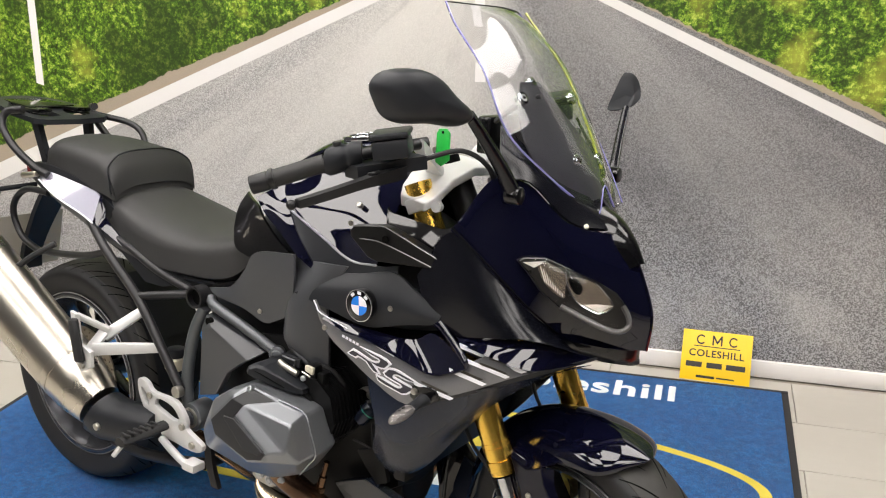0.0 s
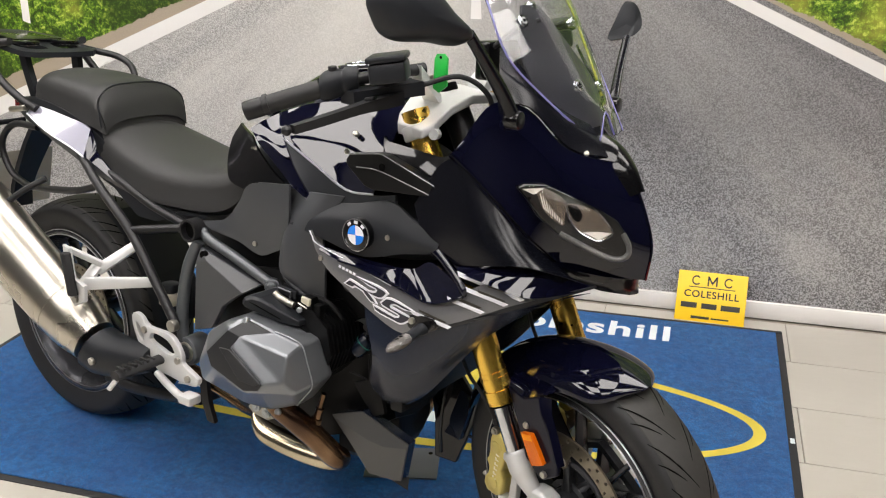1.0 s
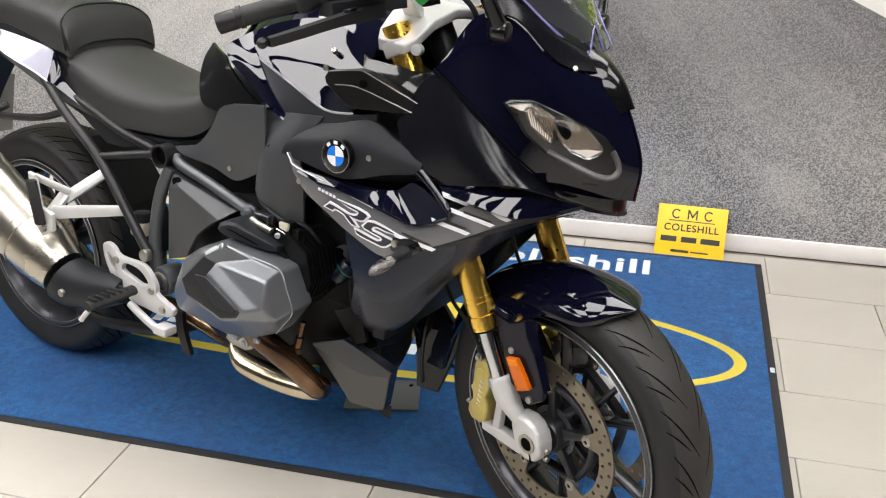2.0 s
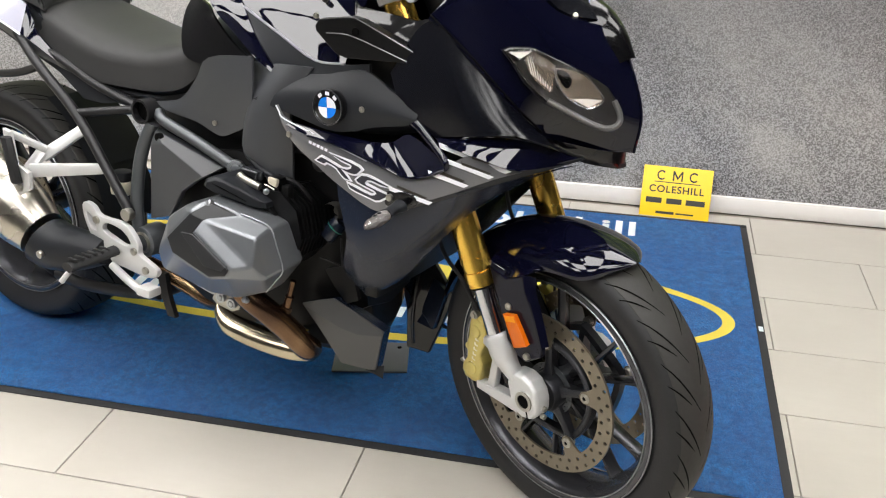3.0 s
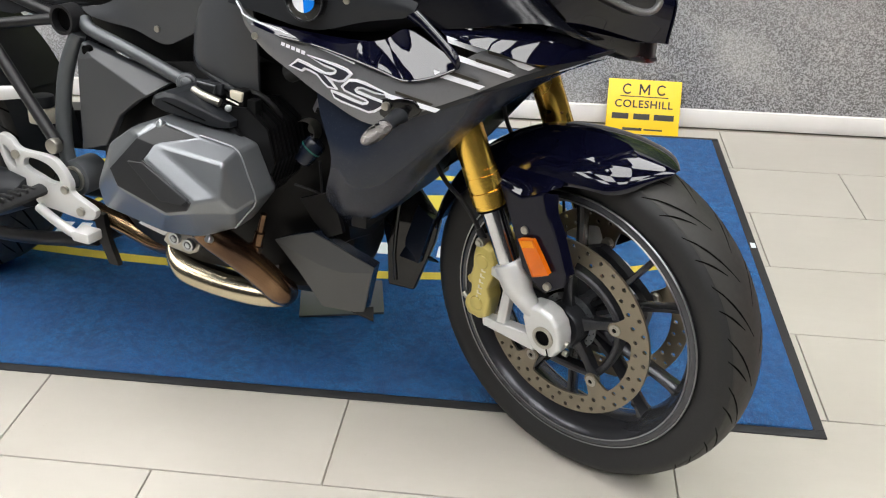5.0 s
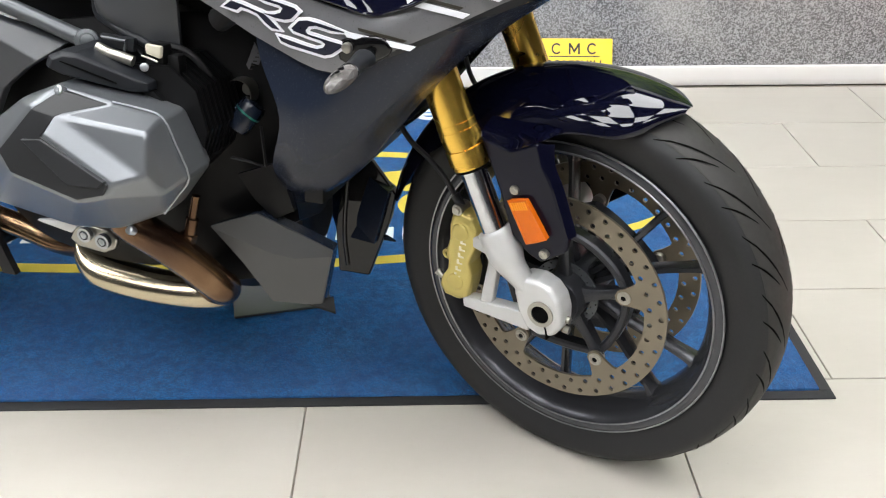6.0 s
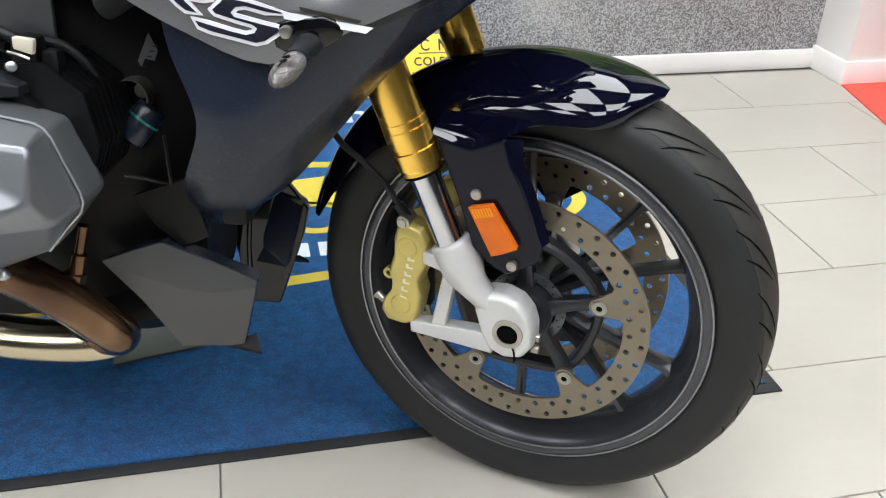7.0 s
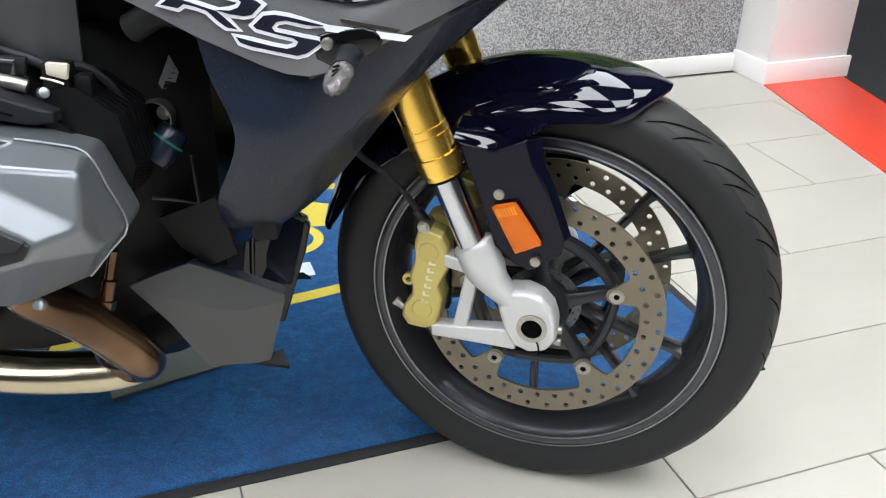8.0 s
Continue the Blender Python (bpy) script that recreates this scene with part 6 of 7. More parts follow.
    turned("bar_clamp_bolt", cyl((1.222, s * 0.105, 1.108), (1.222, s * 0.105, 1.116), 0.009, seg=14, bevel=0.001), "bolt", yoke)
turned("steering_nut", cyl((1.178, 0, 1.045), (1.172, 0, 1.06), 0.022, seg=24, bevel=0.003), "black_hole", yoke)
turned("lower_yoke", box(1.30, 1.40, -0.13, 0.13, 0.735, 0.765, 0.006), "frame")
turned("steering_stem", cyl((1.36, 0, 0.70), (1.19, 0, 1.03), 0.028, seg=20), "frame")
turned("ignition_lock", cyl((1.13, 0.0, 1.045), (1.125, 0.0, 1.062), 0.019, seg=20, bevel=0.002), "frame", yoke)
turned("key", box(1.135, 1.139, -0.011, 0.011, 1.055, 1.075, 0.001), "steel", yoke)
part("key_tag", plate([(1.216, -0.135, 1.115), (1.221, -0.135, 1.124), (1.237, -0.135, 1.125), (1.245, -0.135, 1.118), (1.245, -0.135, 1.068), (1.228, -0.135, 1.055), (1.215, -0.135, 1.062)], 0.003, (0, 1, 0), 0.0008), "green_tag", yoke, "green plastic key tag")
part("tag_hole", cyl((1.230, -0.1355, 1.118), (1.230, -0.1348, 1.118), 0.0028, seg=12), "black_hole", yoke)

# ---- seats, tail, rack ----
def saddle(rows):
    return loft([[(x, -w * 0.86, zb), (x, -w, (zb + zt) / 2 - 0.012), (x, -w * 0.93, zt - 0.026), (x, -w * 0.6, zt - 0.006), (x, 0, zt), (x, w * 0.6, zt - 0.006), (x, w * 0.93, zt - 0.026), (x, w, (zb + zt) / 2 - 0.012), (x, w * 0.86, zb)] for x, w, zt, zb in rows], 5, 3)


seat = part("rider_seat", saddle([(0.185, 0.105, 0.882, 0.835), (0.235, 0.128, 0.874, 0.775), (0.33, 0.146, 0.848, 0.728), (0.43, 0.152, 0.826, 0.713), (0.53, 0.147, 0.818, 0.712), (0.62, 0.146, 0.828, 0.716), (0.685, 0.138, 0.848, 0.732), (0.728, 0.115, 0.872, 0.775)]), "seat", bike, "dark grey vinyl rider seat")
part("seat_edge", tube([(0.235, -0.115, 0.768), (0.33, -0.13, 0.722), (0.43, -0.135, 0.707), (0.53, -0.13, 0.706), (0.62, -0.13, 0.712), (0.69, -0.122, 0.728)], 0.006, 8, 5), "matt_black", seat)
pillion = part("pillion_seat", saddle([(-0.118, 0.06, 0.945, 0.905), (-0.095, 0.086, 0.968, 0.895), (-0.03, 0.105, 0.984, 0.885), (0.06, 0.118, 0.984, 0.872), (0.14, 0.125, 0.976, 0.862), (0.198, 0.129, 0.966, 0.856), (0.226, 0.128, 0.940, 0.852), (0.240, 0.124, 0.900, 0.850), (0.244, 0.118, 0.866, 0.850)]), "seat", bike, "dark grey vinyl pillion seat")
part("seat_seam", tube([(0.236, -0.130, 0.868), (0.232, -0.131, 0.905), (0.222, -0.124, 0.936), (0.210, -0.078, 0.962), (0.206, 0, 0.968), (0.210, 0.078, 0.962), (0.222, 0.124, 0.936), (0.232, 0.131, 0.905), (0.236, 0.130, 0.868)], 0.0026, 6, 5), "matt_black", pillion)
part("seat_front", patch([[(0.2345, -0.129, 0.905), (0.2245, -0.122, 0.934), (0.2135, -0.076, 0.960), (0.2105, 0, 0.965), (0.2135, 0.076, 0.960), (0.2245, 0.122, 0.934), (0.2345, 0.129, 0.905)], [(0.244, -0.127, 0.885), (0.238, -0.114, 0.912), (0.233, -0.07, 0.930), (0.231, 0, 0.934), (0.233, 0.07, 0.930), (0.238, 0.114, 0.912), (0.244, 0.127, 0.885)], [(0.250, -0.124, 0.856), (0.250, -0.105, 0.872), (0.249, -0.065, 0.884), (0.249, 0, 0.887), (0.249, 0.065, 0.884), (0.250, 0.105, 0.872), (0.250, 0.124, 0.856)]], 0.003, 4, 4, (-1, 0, -0.4)), "seat_side", pillion, "darker front face of the pillion seat")
pair("tail_panel", lambda: patch([
    [(-0.060, -0.124, 0.894), (0.053, -0.128, 0.884), (0.166, -0.133, 0.870), (0.205, -0.138, 0.858)],
    [(-0.045, -0.146, 0.872), (0.060, -0.164, 0.841), (0.165, -0.172, 0.818), (0.226, -0.176, 0.800)]],
    0.004, 2, 4), "tail_silver", None, "glossy pale silver tail panel")
pair("tail_spear", lambda: patch([
    [(0.205, -0.138, 0.862), (0.228, -0.144, 0.828), (0.246, -0.149, 0.802), (0.351, -0.150, 0.736)],
    [(0.226, -0.1775, 0.802), (0.238, -0.174, 0.796), (0.258, -0.168, 0.783), (0.352, -0.155, 0.734)]],
    0.004, 2, 4), "paint")
pair("tail_flank", lambda: patch([
    [(-0.045, -0.1465, 0.8715), (0.060, -0.1645, 0.8405), (0.165, -0.1725, 0.8175), (0.226, -0.1765, 0.7995), (0.258, -0.1685, 0.7825), (0.352, -0.1555, 0.7335)],
    [(-0.038, -0.142, 0.855), (0.060, -0.158, 0.824), (0.15, -0.166, 0.800), (0.21, -0.168, 0.780), (0.265, -0.164, 0.758), (0.357, -0.153, 0.729)]],
    0.004, 4, 4), "flank_grey", None, "grey lower flank of the tail")
pair("tail_line", lambda: tube([(-0.045, -0.1475, 0.872), (0.060, -0.1655, 0.841), (0.165, -0.1735, 0.818), (0.226, -0.1775, 0.800)], 0.0022, 6, 3), "decal_white")
part("tail_core", loft([[(x, -w, zb), (x, -w, zt), (x, w, zt), (x, w, zb)] for x, w, zt, zb in ((-0.22, 0.06, 0.89, 0.85), (-0.10, 0.10, 0.905, 0.83), (0.05, 0.125, 0.90, 0.80), (0.20, 0.13, 0.86, 0.75), (0.40, 0.12, 0.75, 0.68), (0.62, 0.10, 0.74, 0.66))], 3, 1), "matt_black", bike)
pair("grab_rail", lambda: tube([(-0.02, -0.135, 0.885), (-0.07, -0.145, 0.905), (-0.150, -0.150, 0.950), (-0.205, -0.145, 1.0), (-0.205, -0.13, 1.035), (-0.16, -0.11, 1.045)], 0.0105, 12, 6), "frame", None, "black tubular grab rail")
part("grab_rail", mirror(tube([(0.035, -0.135, 0.945), (0.01, -0.14, 0.985), (-0.04, -0.135, 1.008), (-0.11, -0.118, 1.018), (-0.16, -0.10, 1.026)], 0.009, 12, 6)), "frame", bike)
def deck(outline, holes, z, thick):
    """A flat carrier plate with cut-outs, seen from above."""
    bm = bmesh.new()
    edges = []
    for loop in [outline] + holes:
        vs = [bm.verts.new((p[0], p[1], z - 0.13 * (p[0] + 0.1))) for p in smooth_line([(q[0], q[1], 0) for q in loop], 2, True)]
        edges += [bm.edges.new((a, b)) for a, b in zip(vs, vs[1:] + vs[:1])]
    bmesh.ops.triangle_fill(bm, use_beauty=True, edges=edges)
    out = bmesh.ops.extrude_face_region(bm, geom=bm.faces[:])
    bmesh.ops.translate(bm, vec=(0, 0, thick), verts=[v for v in out["geom"] if isinstance(v, bmesh.types.BMVert)])
    return bm


rack = part("luggage_rack", deck([(-0.085, -0.085), (-0.080, 0.085), (-0.15, 0.115), (-0.30, 0.105), (-0.38, 0.05), (-0.38, -0.05), (-0.30, -0.105), (-0.15, -0.115)], [[(-0.13, -0.075), (-0.125, -0.02), (-0.19, -0.025), (-0.20, -0.085)], [(-0.125, 0.02), (-0.13, 0.075), (-0.20, 0.085), (-0.19, 0.025)], [(-0.24, -0.08), (-0.24, 0.08), (-0.32, 0.05), (-0.32, -0.05)]], 1.010, 0.014), "matt_black", bike, "black luggage rack with cut-outs")
for x, y in ((-0.17, -0.06), (-0.17, 0.06), (-0.27, -0.05), (-0.27, 0.05)):
    part("rack_pad", box(x - 0.035, x + 0.035, y - 0.022, y + 0.022, 1.034, 1.046, 0.004), "gloss_black", rack)
part("rack_plate", plate([(-0.20, -0.07, 1.048), (-0.20, 0.07, 1.048), (-0.37, 0.055, 1.058), (-0.37, -0.055, 1.058)], 0.004, (0, 0, -1), 0.001), "gloss_black", rack)
for s in (-1, 1):
    part("rack_post", loft([[(x - 0.014, y - 0.008, z), (x + 0.014, y - 0.008, z), (x + 0.014, y + 0.008, z), (x - 0.014, y + 0.008, z)] for x, y, z in ((-0.12, s * 0.07, 0.90), (-0.14, s * 0.075, 0.97), (-0.15, s * 0.08, 1.025))], 3, 1), "matt_black", rack)
pair("pannier_rail", lambda: tube([(-0.03, -0.13, 0.835), (-0.12, -0.135, 0.835), (-0.172, -0.14, 0.80), (-0.185, -0.14, 0.755), (-0.15, -0.14, 0.70), (-0.085, -0.14, 0.676), (-0.05, -0.14, 0.674), (0.06, -0.145, 0.686), (0.17, -0.155, 0.704), (0.27, -0.165, 0.735)], 0.009, 12, 4), "frame", None, "black tubular pannier rail")
pair("rail_pin", lambda: cyl((-0.112, -0.15, 0.875), (-0.045, -0.15, 0.887), 0.008, seg=14, bevel=0.001), "steel")
pair("rear_signal", lambda: join(cyl((-0.20, -0.06, 0.83), (-0.21, -0.19, 0.825), 0.007, seg=12), cyl((-0.16, -0.20, 0.828), (-0.27, -0.20, 0.815), 0.014, 0.011, seg=16, bevel=0.003)), "matt_black", None, "black rear turn signal")
hanger = part("plate_hanger", loft([[(x - 0.01, -w, z), (x + 0.01, -w, z), (x + 0.01, w, z), (x - 0.01, w, z)] for x, z, w in ((-0.14, 0.86, 0.05), (-0.24, 0.76, 0.04), (-0.335, 0.62, 0.03), (-0.35, 0.55, 0.03))], 4, 1), "matt_black", bike, "black plate hanger")
part("number_plate", plate([(-0.365, -0.10, 0.55), (-0.365, 0.10, 0.55), (-0.325, 0.10, 0.72), (-0.325, -0.10, 0.72)], 0.003, (-1, 0, 0)), "plate_back", hanger, "pale back of the number plate")
part("tail_lamp", box(-0.245, -0.21, -0.06, 0.06, 0.855, 0.885, 0.006), "amber_red", bike)
part("inner_fender", loft([[(0.36 * math.cos(a) * 1.0, y, 0.318 + 0.36 * math.sin(a)) for y in (-0.085, -0.04, 0.04, 0.085)] for a in [radians(d) for d in (28, 40, 52, 62)]], 4, 1, cap=False, closed=False), "matt_black", bike)

# ---- rear frame, footrests ----
pair("subframe_rail", lambda: tube([(0.20, -0.165, 0.80), (0.30, -0.19, 0.74), (0.429, -0.207, 0.659), (0.52, -0.215, 0.56), (0.598, -0.223, 0.472)], 0.0115, 12, 5), "frame", None, "black tubular rear subframe rail")
pair("inner_cover", lambda: plate([(0.620, -0.138, 0.715), (0.700, -0.140, 0.735), (0.930, -0.145, 0.780), (0.900, -0.145, 0.640), (0.850, -0.145, 0.600), (0.700, -0.140, 0.640), (0.630, -0.138, 0.670)], 0.006, (0, 1, 0), 0.002), "engine_black", None, "black inner panel behind the frame tube")
pair("subframe_stay", lambda: tube([(0.429, -0.205, 0.659), (0.50, -0.185, 0.672), (0.575, -0.16, 0.684)], 0.010, 12, 3), "frame")
pair("subframe_rail", lambda: tube([(0.20, -0.15, 0.785), (0.32, -0.15, 0.755), (0.44, -0.155, 0.715), (0.57, -0.155, 0.685)], 0.010, 12, 4), "frame")
pair("subframe_web", lambda: plate([(0.25, -0.15, 0.765), (0.55, -0.15, 0.70), (0.45, -0.15, 0.675), (0.40, -0.16, 0.68)], 0.004), "matt_black")
pair("subframe_bolt", lambda: join(cyl((0.598, -0.223, 0.472), (0.598, -0.24, 0.472), 0.014, seg=18, bevel=0.002)), "bolt")
pair("main_frame_end", lambda: moved(lathe([(0.026, -0.012), (0.026, 0.02), (0.021, 0.02), (0.021, -0.012)], 28), (0.612, -0.182, 0.690)), "frame", None, "hollow round frame end")
pair("frame_end_bore", lambda: cyl((0.612, -0.18, 0.69), (0.612, -0.168, 0.69), 0.0205, seg=24), "black_hole")
pair("frame_tube", lambda: tube([(0.635, -0.165, 0.690), (0.6569, -0.1720, 0.6759), (0.7547, -0.1800, 0.6519), (0.8632, -0.1900, 0.6225)], 0.0115, 14, 5), "frame_grey", None, "dark grey trellis frame tube")
pair("frame_tube", lambda: tube([(0.632, -0.178, 0.668), (0.605, -0.185, 0.61), (0.592, -0.192, 0.54), (0.592, -0.20, 0.47), (0.606, -0.205, 0.40)], 0.0138, 14, 5), "frame_grey")
pair("swingarm_pivot", lambda: join(cyl((0.618, -0.16, 0.408), (0.618, -0.214, 0.408), 0.034, seg=28, bevel=0.004), cyl((0.618, -0.2145, 0.408), (0.618, -0.219, 0.408), 0.017, seg=6)), "frame_grey", None, "round swingarm pivot")
pair("pivot_ring", lambda: moved(lathe([(0.024, -0.002), (0.024, 0.003), (0.019, 0.003), (0.019, -0.002)], 24), (0.618, -0.217, 0.408)), "bolt")
COVER_CORNERS = {"a": (0.645, -0.186, 0.657), "b": (0.838, -0.190, 0.614), "c": (0.804, -0.212, 0.5913), "d": (0.688, -0.208, 0.640), "e": (0.640, -0.196, 0.628), "f": (0.632, -0.200, 0.462), "g": (0.694, -0.204, 0.482), "h": (0.735, -0.208, 0.545), "i": (0.780, -0.211, 0.578)}


def frame_cover():
    """Two facets that meet in a fold, closed at the back."""
    pts = dict(COVER_CORNERS)
    rim = "a b c i h g f e".split()
    for k in rim:
        x, y, z = pts[k]
        pts[k + "l"] = (x, y + 0.018, z)
    faces = ["a b c d", "a d e", "e d h g f", "d c i h", " ".join(k + "l" for k in rim)]
    faces += ["%s %sl %sl %s" % (m, m, n, n) for m, n in zip(rim, rim[1:] + rim[:1])]
    return edged(facets(pts, faces), 0.003, 3, 8)


pair("frame_cover", frame_cover, "flank_grey", None, "matt dark grey folded frame cover", smooth="crisp")
pair("cover_hole", lambda: cyl((0.666, -0.190, 0.646), (0.666, -0.1995, 0.646), 0.009, seg=18), "black_hole")
pair("frame_boss", lambda: join(cyl((0.8667, -0.1850, 0.6187), (0.8834, -0.2070, 0.6248), 0.0165, seg=24, bevel=0.003), cyl((0.8827, -0.2060, 0.6245), (0.8872, -0.2120, 0.6262), 0.0105, seg=20, bevel=0.004)), "frame_grey", None, "round grey end boss of the frame tube")
pair("throttle_body", lambda: loft([[(x, -0.13, z + 0.03), (x, -0.185, z + 0.028), (x, -0.198, z), (x, -0.185, z - 0.03), (x, -0.13, z - 0.035)] for x, z in ((0.875, 0.585), (0.91, 0.59), (0.955, 0.59))], 3, 2), "matt_black")
part("brake_reservoir", join(box(0.465, 0.508, -0.165, -0.12, 0.472, 0.505, 0.006)), "reservoir", bike, "small translucent brake fluid cup")
part("reservoir_cap", cyl((0.486, -0.143, 0.505), (0.486, -0.143, 0.527), 0.022, seg=20, bevel=0.003), "matt_black", bike)
# pillion peg hanger
def bar(a, b, w, d, w1=None):
    """A flat cast bar from a to b, w high and d deep."""
    a, b = Vector(a), Vector(b)
    run = (b - a).normalized()
    up = run.cross(Vector((0, 1, 0))).normalized()
    out = run.cross(up).normalized()
    rows = []
    for p, h in ((a, w), (b, w1 or w)):
        rows.append([p + up * (h * u) + out * (d * v) for u, v in ((1, 0.6), (0.6, 1), (-0.6, 1), (-1, 0.6), (-1, -0.6), (-0.6, -1), (0.6, -1), (1, -0.6))])
    return loft(rows, 2, 1)


hang = part("pillion_hanger", join(bar((0.432, -0.212, 0.628), (0.372, -0.278, 0.568), 0.011, 0.007, 0.013), bar((0.500, -0.214, 0.552), (0.375, -0.312, 0.545), 0.011, 0.007, 0.015), bar((0.385, -0.275, 0.585), (0.338, -0.325, 0.622), 0.008, 0.006), bar((0.372, -0.278, 0.578), (0.36, -0.325, 0.525), 0.014, 0.007)), "alu", bike, "silver cast pillion footrest hanger")
hang.location = (0.022, 0.004, 0.002)
part("hanger_plate", plate([(0.325, -0.334, 0.632), (0.348, -0.334, 0.628), (0.362, -0.337, 0.56), (0.402, -0.337, 0.55), (0.40, -0.337, 0.512), (0.36, -0.337, 0.492), (0.338, -0.337, 0.515)], 0.009, (0, 1, 0), 0.003), "alu", hang)
part("pillion_peg", loft([[Vector(p) + Vector((0.013 * math.cos(a), 0.011 * math.sin(a), 0)) for a in [2 * math.pi * j / 8 for j in range(8)]] for p in ((0.372, -0.346, 0.525), (0.368, -0.348, 0.56), (0.36, -0.347, 0.595), (0.352, -0.345, 0.62))], 3, 1), "rubber", hang, "folded black rubber pillion peg")
part("peg_bolt", cyl((0.372, -0.338, 0.512), (0.372, -0.345, 0.512), 0.008, seg=14), "bolt", hang)
# rider footrest
def casting(outline, holes, y, thick, bevel=0.003):
    """A flat casting with rounded cut-outs, facing the right side."""
    bm = bmesh.new()
    edges = []
    for loop in [outline] + holes:
        vs = [bm.verts.new((p[0], y, p[1])) for p in smooth_line([(q[0], q[1], 0) for q in loop], 3, True)]
        edges += [bm.edges.new((a, b)) for a, b in zip(vs, vs[1:] + vs[:1])]
    bmesh.ops.triangle_fill(bm, use_beauty=True, edges=edges)
    out = bmesh.ops.extrude_face_region(bm, geom=bm.faces[:])
    bmesh.ops.translate(bm, vec=(0, -thick, 0), verts=[v for v in out["geom"] if isinstance(v, bmesh.types.BMVert)])
    bmesh.ops.recalc_face_normals(bm, faces=bm.faces)
    rim = [e for e in bm.edges if len(e.link_faces) == 2 and e.calc_face_angle() > 1.2 and e.verts[0].co.y < y - thick * 0.5 and e.verts[1].co.y < y - thick * 0.5]
    bmesh.ops.bevel(bm, geom=rim, offset=bevel, segments=2, affect="EDGES", profile=0.5)
    return bm


heel = part("footrest_plate", casting([(0.469, 0.470), (0.484, 0.478), (0.504, 0.472), (0.524, 0.455), (0.590, 0.454), (0.615, 0.443), (0.637, 0.414), (0.638, 0.394), (0.659, 0.383), (0.690, 0.368), (0.680, 0.349), (0.644, 0.345), (0.596, 0.350), (0.552, 0.354), (0.540, 0.374), (0.497, 0.395), (0.474, 0.435)],
    [[(0.482, 0.456), (0.502, 0.442), (0.508, 0.418), (0.490, 0.428)], [(0.540, 0.442), (0.578, 0.440), (0.602, 0.428), (0.613, 0.410), (0.592, 0.404), (0.562, 0.412), (0.530, 0.424)]], -0.232, 0.012), "alu", bike, "silver cast footrest plate with cut-outs")
for x, z in ((0.565, 0.380), (0.626, 0.398), (0.658, 0.362), (0.515, 0.445)):
    part("plate_bolt", join(cyl((x, -0.243, z), (x, -0.250, z), 0.0085, seg=16, bevel=0.0015), cyl((x, -0.2502, z), (x, -0.2506, z), 0.004, seg=6)), "bolt", heel)
peg = part("rider_peg", loft([[Vector(p) + Vector((0.016 * math.cos(a), 0, 0.011 * math.sin(a))) for a in [2 * math.pi * j / 10 for j in range(10)]] for p in ((0.578, -0.255, 0.392), (0.574, -0.29, 0.389), (0.568, -0.33, 0.386), (0.562, -0.365, 0.383))], 3, 1), "rubber", bike, "black rubber rider footrest")
for k in range(6):
    y = -0.275 - 0.016 * k
    part("peg_rib", box(0.556, 0.584, y - 0.003, y + 0.003, 0.396, 0.403, 0.0015), "rubber", peg)
part("peg_feeler", cyl((0.56, -0.36, 0.372), (0.548, -0.372, 0.35), 0.006, seg=10), "alu", peg)
part("brake_pedal", join(tube([(0.56, -0.25, 0.352), (0.60, -0.256, 0.338), (0.65, -0.262, 0.325), (0.69, -0.266, 0.324)], 0.009, 10, 4), box(0.668, 0.708, -0.285, -0.25, 0.322, 0.342, 0.004)), "alu", bike, "silver brake pedal")
# stands
part("centre_stand", join(tube([(0.21, -0.13, 0.20), (0.30, -0.13, 0.195), (0.45, -0.135, 0.218), (0.58, -0.14, 0.25)], 0.015, 12, 4), tube([(0.58, -0.14, 0.25), (0.60, 0, 0.255), (0.58, 0.14, 0.25)], 0.014, 12, 4), tube([(0.58, 0.14, 0.25), (0.45, 0.135, 0.218), (0.21, 0.13, 0.20)], 0.015, 12, 4)), "frame", bike, "black tubular centre stand folded up")
part("stand_lug", loft([[(x - 0.012, y, z), (x + 0.012, y, z), (x + 0.012, y - 0.012, z), (x - 0.012, y - 0.012, z)] for x, y, z in ((0.607, -0.145, 0.315), (0.625, -0.155, 0.27), (0.648, -0.16, 0.222))], 3, 1), "frame", bike)
part("side_stand", join(tube([(0.66, 0.16, 0.27), (0.67, 0.24, 0.15), (0.68, 0.285, 0.035)], 0.013, 12, 4), box(0.645, 0.72, 0.26, 0.32, 0.03, 0.038, 0.003)), "frame", bike, "black side stand leg")

# ---- engine ----
part("crankcase", loft([[(x, -w, z - h), (x, -w * 1.1, z), (x, -w, z + h), (x, w, z + h), (x, w * 1.1, z), (x, w, z - h)] for x, w, z, h in ((0.60, 0.10, 0.45, 0.13), (0.72, 0.14, 0.45, 0.17), (0.90, 0.15, 0.46, 0.19), (1.03, 0.115, 0.48, 0.18), (1.12, 0.08, 0.50, 0.15))], 3, 2), "engine_black", bike, "black engine crankcase")
COVER = [(0.790, 0.470), (0.812, 0.530), (0.860, 0.582), (0.945, 0.607), (1.038, 0.612), (1.090, 0.583), (1.106, 0.528), (1.085, 0.485), (1.030, 0.444), (0.945, 0.420), (0.850, 0.432)]


